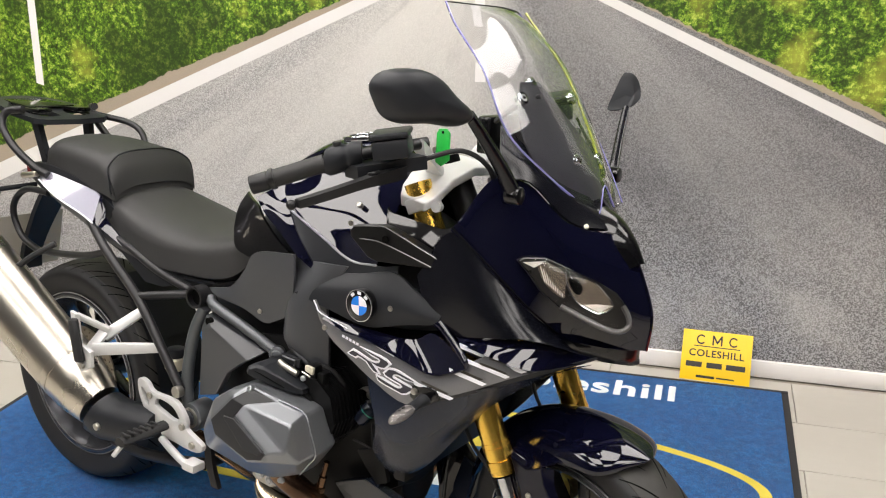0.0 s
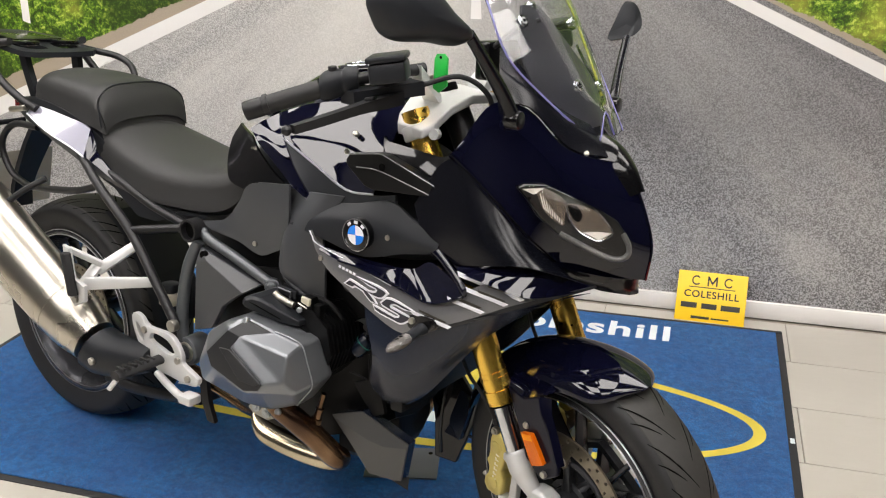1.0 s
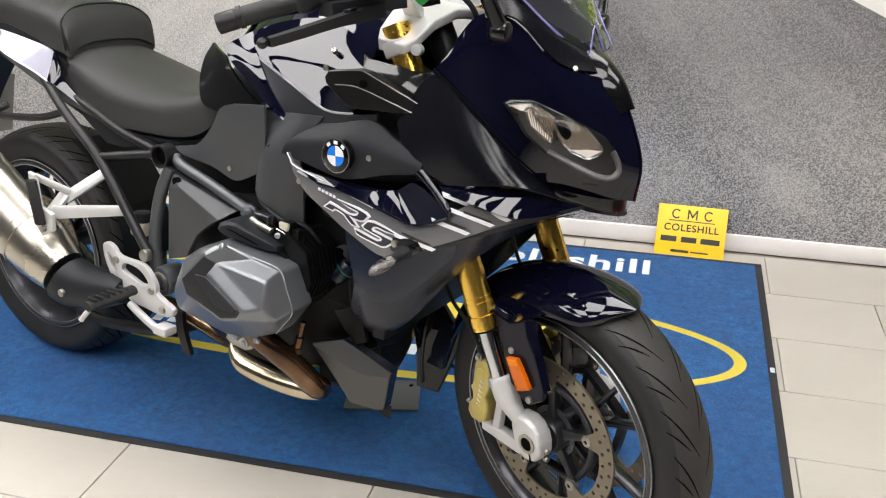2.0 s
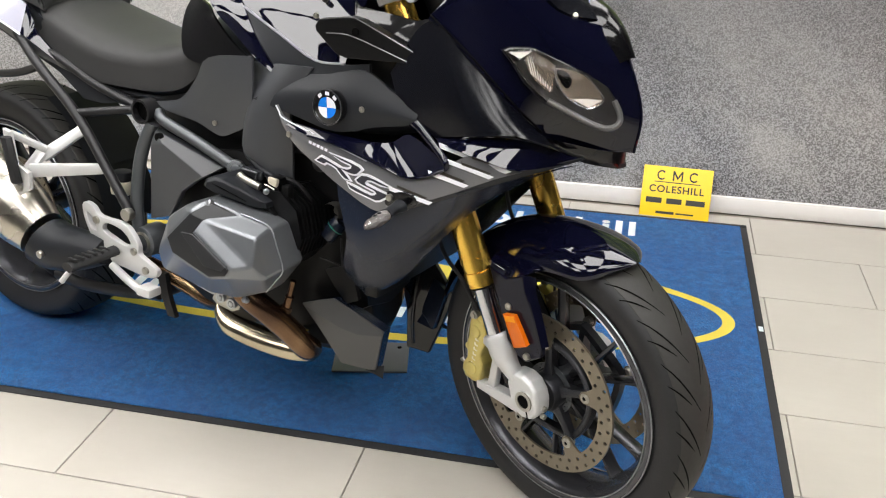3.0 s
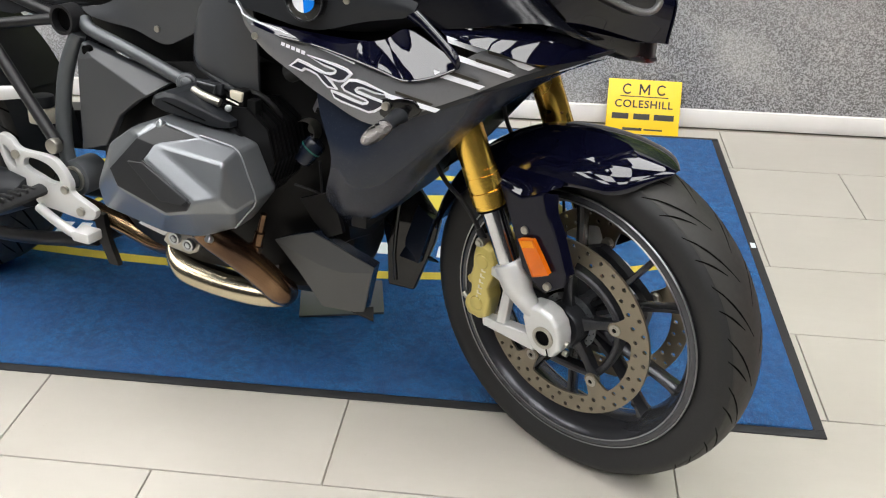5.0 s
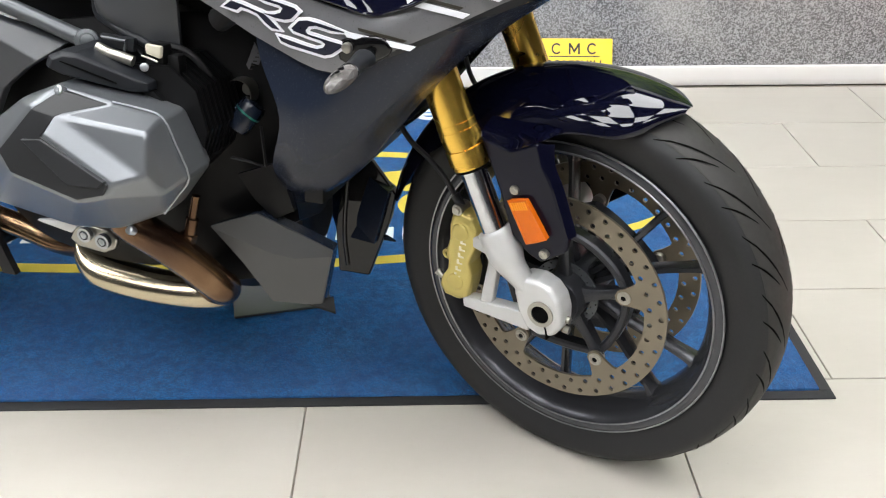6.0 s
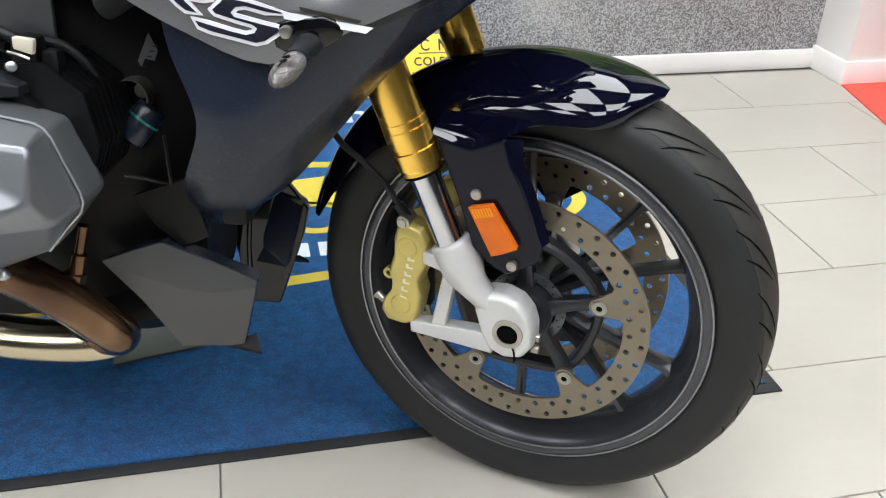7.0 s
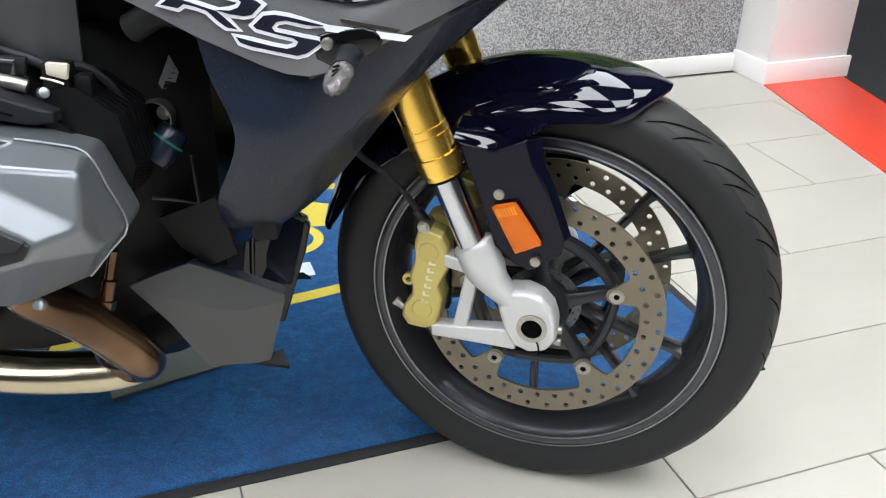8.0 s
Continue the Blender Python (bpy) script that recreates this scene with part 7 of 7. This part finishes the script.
# corners of the head cover: outer rim, black band, raised face
HEAD_CORNERS = {
    "o1": (0.792, -0.338, 0.478), "o2": (0.835, -0.345, 0.561), "o3": (0.877, -0.342, 0.591), "o4": (0.927, -0.335, 0.611), "o5": (0.996, -0.322, 0.594), "o6": (1.059, -0.312, 0.578),
    "o7": (1.091, -0.318, 0.505), "o8": (1.046, -0.312, 0.447), "o9": (0.969, -0.305, 0.410), "o10": (0.902, -0.312, 0.4075), "o11": (0.796, -0.332, 0.438),
    "b1": (0.903, -0.358, 0.588), "b2": (0.847, -0.364, 0.528), "b3": (0.869, -0.372, 0.501), "b4": (0.978, -0.388, 0.482), "b5": (1.020, -0.386, 0.494), "b6": (1.029, -0.387, 0.511),
    "a": (0.925, -0.370, 0.5575), "b": (0.938, -0.356, 0.580), "d": (1.067, -0.360, 0.5735), "e": (1.068, -0.376, 0.523), "g": (1.074, -0.350, 0.492)}
HEAD_FACES = ("o1 o2 b2", "o2 o3 b1 b2", "o3 o4 b1", "o1 b2 b3 o11", "o11 b3 b4 o10", "o10 b4 b5 o9", "o9 b5 g o8", "b5 b6 e g", "b1 b a b2", "b2 a b3", "a b4 b3", "a b6 b5 b4", "o4 o5 b b1", "a b e b6", "b d e", "b o5 o6 d", "d o6 o7 g", "d g e", "g o7 o8")


def head_cover():
    pts = dict(HEAD_CORNERS)
    walls = []
    for k in range(1, 12):
        x, y, z = pts["o%d" % k]
        pts["w%d" % k] = (0.945 + (x - 0.945) * 1.012, y + 0.018, 0.505 + (z - 0.505) * 1.012)
        pts["v%d" % k] = (0.945 + (x - 0.945) * 1.0, -0.262, 0.505 + (z - 0.505) * 1.0)
        pts["u%d" % k] = (0.945 + (x - 0.945) * 0.94, -0.246, 0.505 + (z - 0.505) * 0.94)
    for k in range(1, 12):
        n = k % 11 + 1
        walls += ["o%d w%d w%d o%d" % (k, k, n, n), "w%d v%d v%d w%d" % (k, k, n, n), "v%d u%d u%d v%d" % (k, k, n, n)]
    return edged(facets(pts, list(HEAD_FACES) + walls + [" ".join("u%d" % k for k in range(1, 12))]), 0.0055, 4, 8)


def head_band():
    """The bent black strip, in three flats."""
    pts = {}
    for k, p in (("p", (0.936, -0.337, 0.6075)), ("q", (0.992, -0.3245, 0.592)), ("b1", (0.906, -0.358, 0.586)), ("b2", (0.851, -0.365, 0.5275)), ("b3", (0.871, -0.3725, 0.5035)), ("b4", (0.978, -0.3882, 0.486)), ("b5", (1.015, -0.387, 0.4965)), ("b6", (1.024, -0.3875, 0.511)), ("a", (0.9235, -0.370, 0.556)), ("b", (0.937, -0.3555, 0.579))):
        pts[k] = (p[0], p[1] - 0.0022, p[2])
        pts[k + "l"] = (p[0], p[1] + 0.006, p[2])
    rim = ["p", "b1", "b2", "b3", "b4", "b5", "b6", "a", "b", "q"]
    faces = ["p q b b1", "b1 b a b2", "b2 a b3", "a b4 b3", "a b6 b5 b4"]
    faces += ["%s %sl %sl %s" % (m, m, n, n) for m, n in zip(rim, rim[1:] + rim[:1])]
    return edged(facets(pts, faces), 0.0014, 2, 25)


def cylinder(s):
    def side(bm):
        """Moves a piece of the head to its seat, and over to the left side."""
        bm = moved(bm, (-0.022, 0.028, -0.020))
        return bm if s < 0 else mirror(bm)
    head = part("cylinder_head", side(head_cover()), "cover", bike, "grey cast cylinder head cover with flat facets", smooth="crisp")
    part("cover_band", side(head_band()), "cover_band", head, "dark grey plastic band bent round the cover", smooth="crisp")
    # the band's upward facet as a paler slab: light from above in its colour
    part("cover_inlay", side(edged(slab([(0.893, -0.3695, 0.549), (0.924, -0.3715, 0.553), (1.020, -0.3875, 0.5150), (1.011, -0.3885, 0.506), (0.965, -0.3850, 0.503)], 0.0034, 0.004), 0.0012, 2, 30)), "cover_dark", head, "upward facet of the band, painted lighter as if lit", smooth="crisp")
    part("cover_seam", side(tube([(0.996, -0.3205, 0.5945), (1.030, -0.3135, 0.5875), (1.058, -0.3105, 0.5785), (1.076, -0.314, 0.545), (1.0915, -0.3165, 0.505), (1.071, -0.313, 0.477), (1.046, -0.3105, 0.4465)], 0.0013, 8, 3)), "cover_light", head)
    for x, y, z in ((0.934, -0.334, 0.6085), (0.985, -0.300, 0.413)):
        part("cover_bolt", side(join(cyl((x + 0.001, y + 0.004, z - 0.006), (x - 0.001, y - 0.006, z), 0.0068, seg=20, bevel=0.002), cyl((x - 0.001, y - 0.006, z), (x - 0.0011, y - 0.0066, z + 0.0003), 0.0035, seg=6))), "cover_light", head)
    barrel = part("cylinder_barrel", cyl((0.955, s * 0.10, 0.515), (0.955, s * 0.24, 0.515), 0.075, seg=32), "engine_black", bike, "black finned cylinder barrel")
    for k in range(9):
        y = 0.135 + 0.0115 * k
        part("cooling_fin", plate([(0.955 + (x - 0.955) * (0.93 if x < 0.955 else 0.74), s * y, 0.515 + (z - 0.515) * 0.98) for x, z in COVER], 0.005, (0, s, 0)), "engine_black", barrel, smooth=False)
    hood = [(0.902, 0.622), (0.908, 0.635), (0.925, 0.6405), (0.945, 0.6385), (0.985, 0.622), (1.036, 0.600), (1.036, 0.589), (1.010, 0.588), (0.965, 0.600), (0.920, 0.612)]
    coil = part("coil_cover", edged(loft([[(0.938 + (x - 0.968) * 0.90 * k, s * (y - 0.018 + 0.30 * (0.968 - x)), 0.603 + (z - 0.614) * k) for x, z in hood] for y, k in ((0.20, 0.95), (0.272, 1.0), (0.288, 0.97), (0.294, 0.80))], 1, 1), 0.004, 3, 14), "matt_black", bike, "black plastic ignition coil cover", smooth="crisp")
    part("coil_groove", cyl((0.900, s * 0.2905, 0.619), (0.966, s * 0.2685, 0.5905), 0.0012, seg=6), "black_hole", coil)
    part("intake_stub", cyl((0.93, s * 0.15, 0.620), (0.970, s * 0.185, 0.585), 0.022, seg=24, bevel=0.004), "engine_black", bike)
    plug = part("injector", join(box(0.982, 1.010, s * 0.216 - 0.012, s * 0.216 + 0.012, 0.594, 0.634, 0.004), box(1.012, 1.030, s * 0.215 - 0.010, s * 0.215 + 0.010, 0.590, 0.622, 0.004), cyl((0.975, s * 0.205, 0.600), (0.998, s * 0.222, 0.585), 0.012, seg=16, bevel=0.002)), "engine_black", bike)
    part("injector_plug", edged(plate([(0.9914, s * 0.2380, 0.6370), (1.0145, s * 0.2380, 0.6350), (1.0113, s * 0.2380, 0.6187), (0.9910, s * 0.2380, 0.6241)], 0.008, (0, -s, 0)), 0.0025, 2, 30), "reservoir", plug, "cream plastic plug")
    part("injector_pin", cyl((0.9794, s * 0.2260, 0.6032), (0.9876, s * 0.2380, 0.6068), 0.0058, seg=14, bevel=0.002), "cover_light", plug)
    part("injector_clip", tube([(0.9862, s * 0.2390, 0.6215), (0.9988, s * 0.2400, 0.6193), (1.0082, s * 0.2390, 0.6156)], 0.0014, 6, 2), "steel", plug)
    rail = part("fuel_rail", tube([(0.9209, s * 0.2360, 0.6260), (0.9378, s * 0.2380, 0.6205), (0.9569, s * 0.2380, 0.6165), (0.9710, s * 0.2360, 0.6122)], 0.0072, 14, 4), "bolt", bike, "bright metal fuel rail")
    part("rail_bracket", edged(plate([(0.9189, s * 0.2280, 0.6419), (0.9702, s * 0.2280, 0.6396), (0.9665, s * 0.2280, 0.6208), (0.9207, s * 0.2280, 0.6267)], 0.008, (0, -s, 0)), 0.002, 2, 30), "matt_black", rail)
    part("rail_rib", tube([(0.9250, s * 0.2320, 0.6387), (0.9602, s * 0.2320, 0.6363), (0.9571, s * 0.2320, 0.6237)], 0.0022, 6, 1), "frame_grey", rail)
    part("hose_clamp", lathe([(0.031, -0.005), (0.031, 0.005), (0.029, 0.005), (0.029, -0.005)], 24), "frame", bike, "", Matrix.Translation((0.935, s * 0.165, 0.600)) @ Matrix.Rotation(s * 0.7, 4, "Z"))
    # exhaust header
    part("header_pipe", tube([(0.925, s * 0.255, 0.43), (0.945, s * 0.255, 0.395), (0.978, s * 0.235, 0.360), (1.004, s * 0.203, 0.316), (1.026, s * 0.172, 0.270), (1.020, s * 0.145, 0.248), (0.985, s * 0.135, 0.240)], 0.0255, 24, 6), "copper", bike, "heat-tinted exhaust header pipe")
    part("header_weld", tube([(1.004 + 0.0245 * math.cos(a), s * (0.180 - 0.006 * math.cos(a)), 0.283 + 0.0245 * math.sin(a)) for a in [2 * math.pi * j / 12 for j in range(12)]], 0.002, 6, 2, True), "burnt_blue", bike)
    part("lambda_probe", join(cyl((1.0, s * 0.205, 0.335), (1.012, s * 0.2, 0.385), 0.009, seg=12), cyl((1.003, s * 0.204, 0.35), (1.006, s * 0.203, 0.362), 0.0125, seg=6), cyl((1.01, s * 0.2, 0.38), (1.02, s * 0.198, 0.42), 0.006, seg=10)), "copper", bike)


both(cylinder)
filler = part("filler_ring", moved(lathe([(0.0205, -0.012), (0.0205, 0.012), (0.0190, 0.012), (0.0190, -0.012)], 36), (1.0634, -0.1280, 0.5545)), "bolt", bike, "thin round metal filler neck")
part("filler_bore", cyl((1.0634, -0.1240, 0.5545), (1.0634, -0.1140, 0.5545), 0.0190, seg=28), "black_hole", filler)
part("filler_bolt", join(cyl((1.0738, -0.1220, 0.5604), (1.0738, -0.1320, 0.5604), 0.0085, seg=20, bevel=0.002), cyl((1.0738, -0.1320, 0.5604), (1.0738, -0.1326, 0.5604), 0.004, seg=6)), "bolt", filler)
part("oil_canister", cyl((1.0618, -0.1500, 0.5080), (1.0880, -0.1350, 0.5436), 0.0185, seg=24, bevel=0.006), "satin_grey", bike, "dark slanting oil canister")
part("canister_band", cyl((1.0770, -0.1413, 0.5287), (1.0786, -0.1404, 0.5308), 0.0188, seg=24), "green_dark", bike)
sticker = part("label_sticker", plate([(1.0644, -0.1180, 0.5845), (1.0824, -0.1180, 0.6234), (1.0915, -0.1180, 0.6039), (1.0866, -0.1180, 0.5922), (1.0757, -0.1180, 0.5941), (1.0707, -0.1180, 0.5823)], 0.0008), "decal_grey", bike, "small printed label strip")
for a, b in (((1.0711, -0.1185, 0.5850), (1.0764, -0.1185, 0.5853)), ((1.0750, -0.1185, 0.5910), (1.0802, -0.1185, 0.5913)), ((1.0788, -0.1185, 0.5970), (1.0840, -0.1185, 0.5973)), ((1.0826, -0.1185, 0.6029), (1.0878, -0.1185, 0.6032)), ((1.0863, -0.1185, 0.6088), (1.0915, -0.1185, 0.6091))):
    part("label_bar", tube([a, b], 0.0009, 4, 1), "ink", sticker, smooth=False)
part("coolant_hose", tube([(1.06, -0.17, 0.66), (1.10, -0.18, 0.68), (1.14, -0.17, 0.66), (1.15, -0.14, 0.60)], 0.016, 12, 5), "rubber", bike)
part("wire_loom", tube([(0.99, -0.205, 0.63), (1.02, -0.19, 0.62), (1.04, -0.175, 0.59), (1.045, -0.16, 0.55), (1.03, -0.15, 0.50)], 0.005, 8, 5), "rubber", bike)
part("wire_loom", tube([(0.985, -0.215, 0.60), (1.01, -0.21, 0.59), (1.03, -0.19, 0.57), (1.035, -0.17, 0.53)], 0.004, 8, 5), "rubber", bike)
part("radiator", box(1.17, 1.20, -0.17, 0.17, 0.42, 0.66, 0.005), "engine_black", bike)
pair("radiator_duct", lambda: plate([(1.13, -0.16, 0.47), (1.15, -0.16, 0.40), (1.115, -0.15, 0.38), (1.08, -0.14, 0.40), (1.06, -0.15, 0.44)], 0.01), "engine_black")
part("duct_rim", tube([(1.060, -0.164, 0.470), (1.085, -0.164, 0.468), (1.112, -0.163, 0.463), (1.108, -0.163, 0.52)], 0.0022, 6, 1), "frame", bike)
# belly
SPOILER_TOP = [(1.026, -0.1765, 0.3655), (1.060, -0.1710, 0.3790), (1.0945, -0.1655, 0.3900), (1.145, -0.1530, 0.3650), (1.198, -0.1400, 0.3370)]
SPOILER_FOLD = [(1.0265, -0.1768, 0.3645), (1.060, -0.1745, 0.3520), (1.115, -0.1680, 0.3330), (1.150, -0.1600, 0.3260), (1.199, -0.1460, 0.3310)]
SPOILER_FOOT = [(1.0268, -0.1768, 0.3640), (1.047, -0.1720, 0.3380), (1.066, -0.1665, 0.3120), (1.1005, -0.1435, 0.2400), (1.175, -0.1290, 0.2380)]
pair("engine_spoiler", lambda: loft([[(x, y + 0.004, z) for x, y, z in SPOILER_TOP + SPOILER_FOOT[:0:-1]], [(1.11 + (x - 1.11) * 0.97, y + 0.030, 0.31 + (z - 0.31) * 0.96) for x, y, z in SPOILER_TOP + SPOILER_FOOT[:0:-1]]], 1, 1), "satin_grey", None, "satin grey engine spoiler", smooth=False)
pair("spoiler_face", lambda: edged(patch([SPOILER_TOP, SPOILER_FOLD, SPOILER_FOOT], 0.004, 1, 1), 0.002, 2, 12), "spoiler_grey", None, "dull grey faceted spoiler face", smooth="crisp")
part("belly_pan", loft([[(x, -w, z + h), (x, -w, z - h * 0.4), (x, -w * 0.6, z - h), (x, w * 0.6, z - h), (x, w, z - h * 0.4), (x, w, z + h)] for x, w, z, h in ((0.97, 0.085, 0.245, 0.045), (1.04, 0.085, 0.26, 0.050), (1.09, 0.075, 0.29, 0.050), (1.115, 0.06, 0.32, 0.04))], 3, 1), "engine_black", bike)
pair("spoiler_fin", lambda: plate([(1.15, -0.130, 0.240), (1.20, -0.137, 0.236), (1.19, -0.12, 0.252)], 0.004, (0, 0, -1)), "engine_black")
# inner shroud below the radiator on the far side
shroud = part("radiator_shroud", edged(loft([[(1.130, y + 0.000, 0.415), (1.156, y, 0.392), (1.203, y + 0.010, 0.325), (1.194, y + 0.010, 0.281), (1.160, y - 0.008, 0.172), (1.106, y - 0.016, 0.176), (1.100, y - 0.014, 0.260), (1.112, y - 0.008, 0.350)] for y in (0.118, 0.132)], 1, 1), 0.003, 2, 30), "gloss_black", bike, "gloss black lower radiator shroud", smooth="crisp")
part("shroud_screw", cyl((1.172, 0.124, 0.290), (1.172, 0.112, 0.290), 0.006, seg=16, bevel=0.001), "bolt", shroud)
part("shroud_rib", tube([(1.128, 0.114, 0.395), (1.120, 0.110, 0.330), (1.116, 0.106, 0.250), (1.122, 0.104, 0.190)], 0.004, 8, 3), "gloss_black", shroud)
# exhaust
part("collector", loft([[Vector(c) + Vector((0, ry * math.cos(a), rz * math.sin(a))) for a in [2 * math.pi * j / 20 for j in range(20)]] for c, ry, rz in (((1.020, -0.132, 0.234), 0.020, 0.021), ((1.000, -0.134, 0.232), 0.026, 0.025), ((0.965, -0.140, 0.231), 0.029, 0.027), ((0.900, -0.147, 0.233), 0.030, 0.0275), ((0.830, -0.150, 0.240), 0.030, 0.0275), ((0.795, -0.148, 0.248), 0.028, 0.027), ((0.770, -0.140, 0.264), 0.022, 0.024), ((0.760, -0.125, 0.280), 0.018, 0.018))], 4, 1), "steel_warm", bike, "polished exhaust collector pipe")
bracket = part("collector_bracket", edged(plate([(0.8027, -0.1900, 0.3348), (0.8267, -0.1900, 0.3428), (0.8611, -0.1900, 0.3372), (0.8740, -0.1900, 0.3251), (0.8681, -0.1900, 0.3094), (0.8483, -0.1900, 0.2999), (0.8069, -0.1900, 0.3042), (0.7915, -0.1900, 0.3152)], 0.010, (0, 1, 0)), 0.0025, 2, 30), "bolt", bike, "cast alloy collector bracket with two bolts", smooth="crisp")
for x, z in ((0.8262, 0.3304), (0.8564, 0.3241)):
    part("bracket_bolt", join(moved(lathe([(0.0115, -0.004), (0.0115, 0.004), (0.0095, 0.006), (0.0075, 0.004), (0.0075, -0.004)], 24), (x, -0.198, z)), cyl((x, -0.196, z), (x, -0.203, z), 0.0062, seg=6, bevel=0.001)), "cover_light", bracket)
part("bracket_arm", edged(plate([(0.7345, -0.1920, 0.3375), (0.7608, -0.1920, 0.3420), (0.8134, -0.1920, 0.3413), (0.7965, -0.1920, 0.3248)], 0.012, (0, 1, 0)), 0.003, 2, 30), "alu", bracket, "bright cast arm of the bracket")
part("cross_pipe", tube([(1.03, 0.125, 0.245), (0.90, 0.10, 0.25), (0.75, 0.05, 0.28), (0.65, -0.08, 0.29)], 0.026, 16, 5), "copper", bike)
part("link_pipe", tube([(0.775, -0.120, 0.268), (0.70, -0.105, 0.258), (0.62, -0.115, 0.285), (0.55, -0.17, 0.335), (0.50, -0.225, 0.368)], 0.020, 18, 5), "copper", bike)


def oval_ring(c, ry, rz, d):
    d = Vector(d).normalized()
    side = Vector((0, 1, 0))
    up = d.cross(side).normalized()
    return [Vector(c) + side * ry * math.cos(a) + up * rz * math.sin(a) for a in [2 * math.pi * j / 20 for j in range(20)]]


SD = (-0.86, -0.03, 0.51)
sil = part("silencer", loft([oval_ring((0.345, -0.262, 0.378), 0.052, 0.062, SD), oval_ring((0.30, -0.264, 0.405), 0.064, 0.076, SD), oval_ring((0.24, -0.266, 0.441), 0.069, 0.086, SD), oval_ring((0.06, -0.272, 0.548), 0.073, 0.093, SD), oval_ring((-0.12, -0.278, 0.655), 0.076, 0.097, SD), oval_ring((-0.19, -0.28, 0.697), 0.07, 0.092, SD)], 4, 1), "steel", bike, "large brushed stainless steel silencer")
for x, z in ((0.243, 0.439), (0.225, 0.45)):
    part("silencer_seam", loft([oval_ring((x, -0.266, z), 0.0705, 0.0878, SD), oval_ring((x - 0.006, -0.266, z + 0.0036), 0.0705, 0.0878, SD)], 1, 1), "steel", sil)
part("silencer_guard", loft([oval_ring((0.36, -0.262, 0.366), 0.054, 0.066, SD), oval_ring((0.40, -0.26, 0.358), 0.052, 0.062, (-0.9, 0, 0.35)), oval_ring((0.46, -0.252, 0.362), 0.044, 0.05, (-0.96, 0, 0.1)), oval_ring((0.53, -0.235, 0.372), 0.036, 0.03, (-1, 0, 0))], 4, 1), "matt_black", sil, "black front cone of the silencer")
part("guard_bolt", join(cyl((0.405, -0.309, 0.358), (0.405, -0.318, 0.357), 0.009, seg=16, bevel=0.001), cyl((0.405, -0.3182, 0.357), (0.405, -0.3186, 0.357), 0.004, seg=6)), "bolt", sil)
part("silencer_strap", tube([(0.02, -0.27, 0.66), (0.06, -0.235, 0.70), (0.10, -0.20, 0.73)], 0.008, 8, 3), "frame", sil)
part("swingarm", loft([[(x, y - w, z - h), (x, y + w, z - h), (x, y + w, z + h), (x, y - w, z + h)] for x, y, z, w, h in ((0.64, 0.10, 0.41, 0.05, 0.05), (0.35, 0.135, 0.37, 0.035, 0.045), (0.0, 0.14, 0.318, 0.04, 0.05), (-0.06, 0.14, 0.318, 0.035, 0.04))], 4, 1), "frame", bike)
part("rear_shock", join(cyl((0.58, 0.0, 0.40), (0.47, 0.0, 0.66), 0.03, seg=20), cyl((0.50, 0.0, 0.60), (0.45, 0.0, 0.72), 0.04, seg=20)), "matt_black", bike)
part("rear_hugger", loft([[(0.345 * math.cos(a), y, 0.318 + 0.345 * math.sin(a)) for y in (-0.08, -0.04, 0.04, 0.08)] for a in [radians(d) for d in (5, 20, 35, 48)]], 4, 1, cap=False, closed=False), "matt_black", bike)

# steel foot plate on the mat under the engine
foot = new("floor_plate")
foot.matrix_world = pose(-1.0, 0.33, 0.0085, 0, 0, 12)
tagged(foot, "small dark grey steel plate lying on the blue mat", "floor plate")
part("plate_body", box(-0.095, 0.095, -0.06, 0.075, 0.0, 0.006, 0.0015), "frame_grey", foot)
part("plate_hole", cyl((0.07, 0.05, 0.0055), (0.07, 0.05, 0.0066), 0.006, seg=14), "black_hole", foot)

# ---- floor tiles, one by one ----
TX, TY, GAP = 0.62, 0.2885, 0.003
floor = structure(new("floor"), "pale beige porcelain floor tiles in running bond", "floor")
tile_mesh = box(-TX / 2 + GAP / 2, TX / 2 - GAP / 2, -TY / 2 + GAP / 2, TY / 2 - GAP / 2, -0.008, 0.0, 0.0008, 1)
tile_data = bpy.data.meshes.new("tile")
tile_mesh.to_mesh(tile_data)
tile_mesh.free()
tile_data.materials.append(M["tile"])
for row in range(-7, 6):
    shift = -0.295 if row % 2 == 0 else 0.015
    for col in range(-6, 4):
        x, y = shift + TX * (col + 0.5), -0.232 + TY * (row + 0.5)
        if y + TY / 2 > 1.66 or y < -2.2 or x > 1.9:
            continue
        t = new("tile", tile_data)
        t.location = (x, y, 0.0)
        t.parent = floor
# plain tiled field further off
far = []
for row in range(-18, -7):
    for col in range(-8, 8):
        x, y = (-0.295 if row % 2 == 0 else 0.015) + TX * (col + 0.5), -0.232 + TY * (row + 0.5)
        far.append(box(x - TX / 2 + GAP / 2, x + TX / 2 - GAP / 2, y - TY / 2 + GAP / 2, y + TY / 2 - GAP / 2, -0.008, 0.0))
tagged(part("tile_field", join(*far), "tile", floor, smooth=False), "", "", "", "stuff")
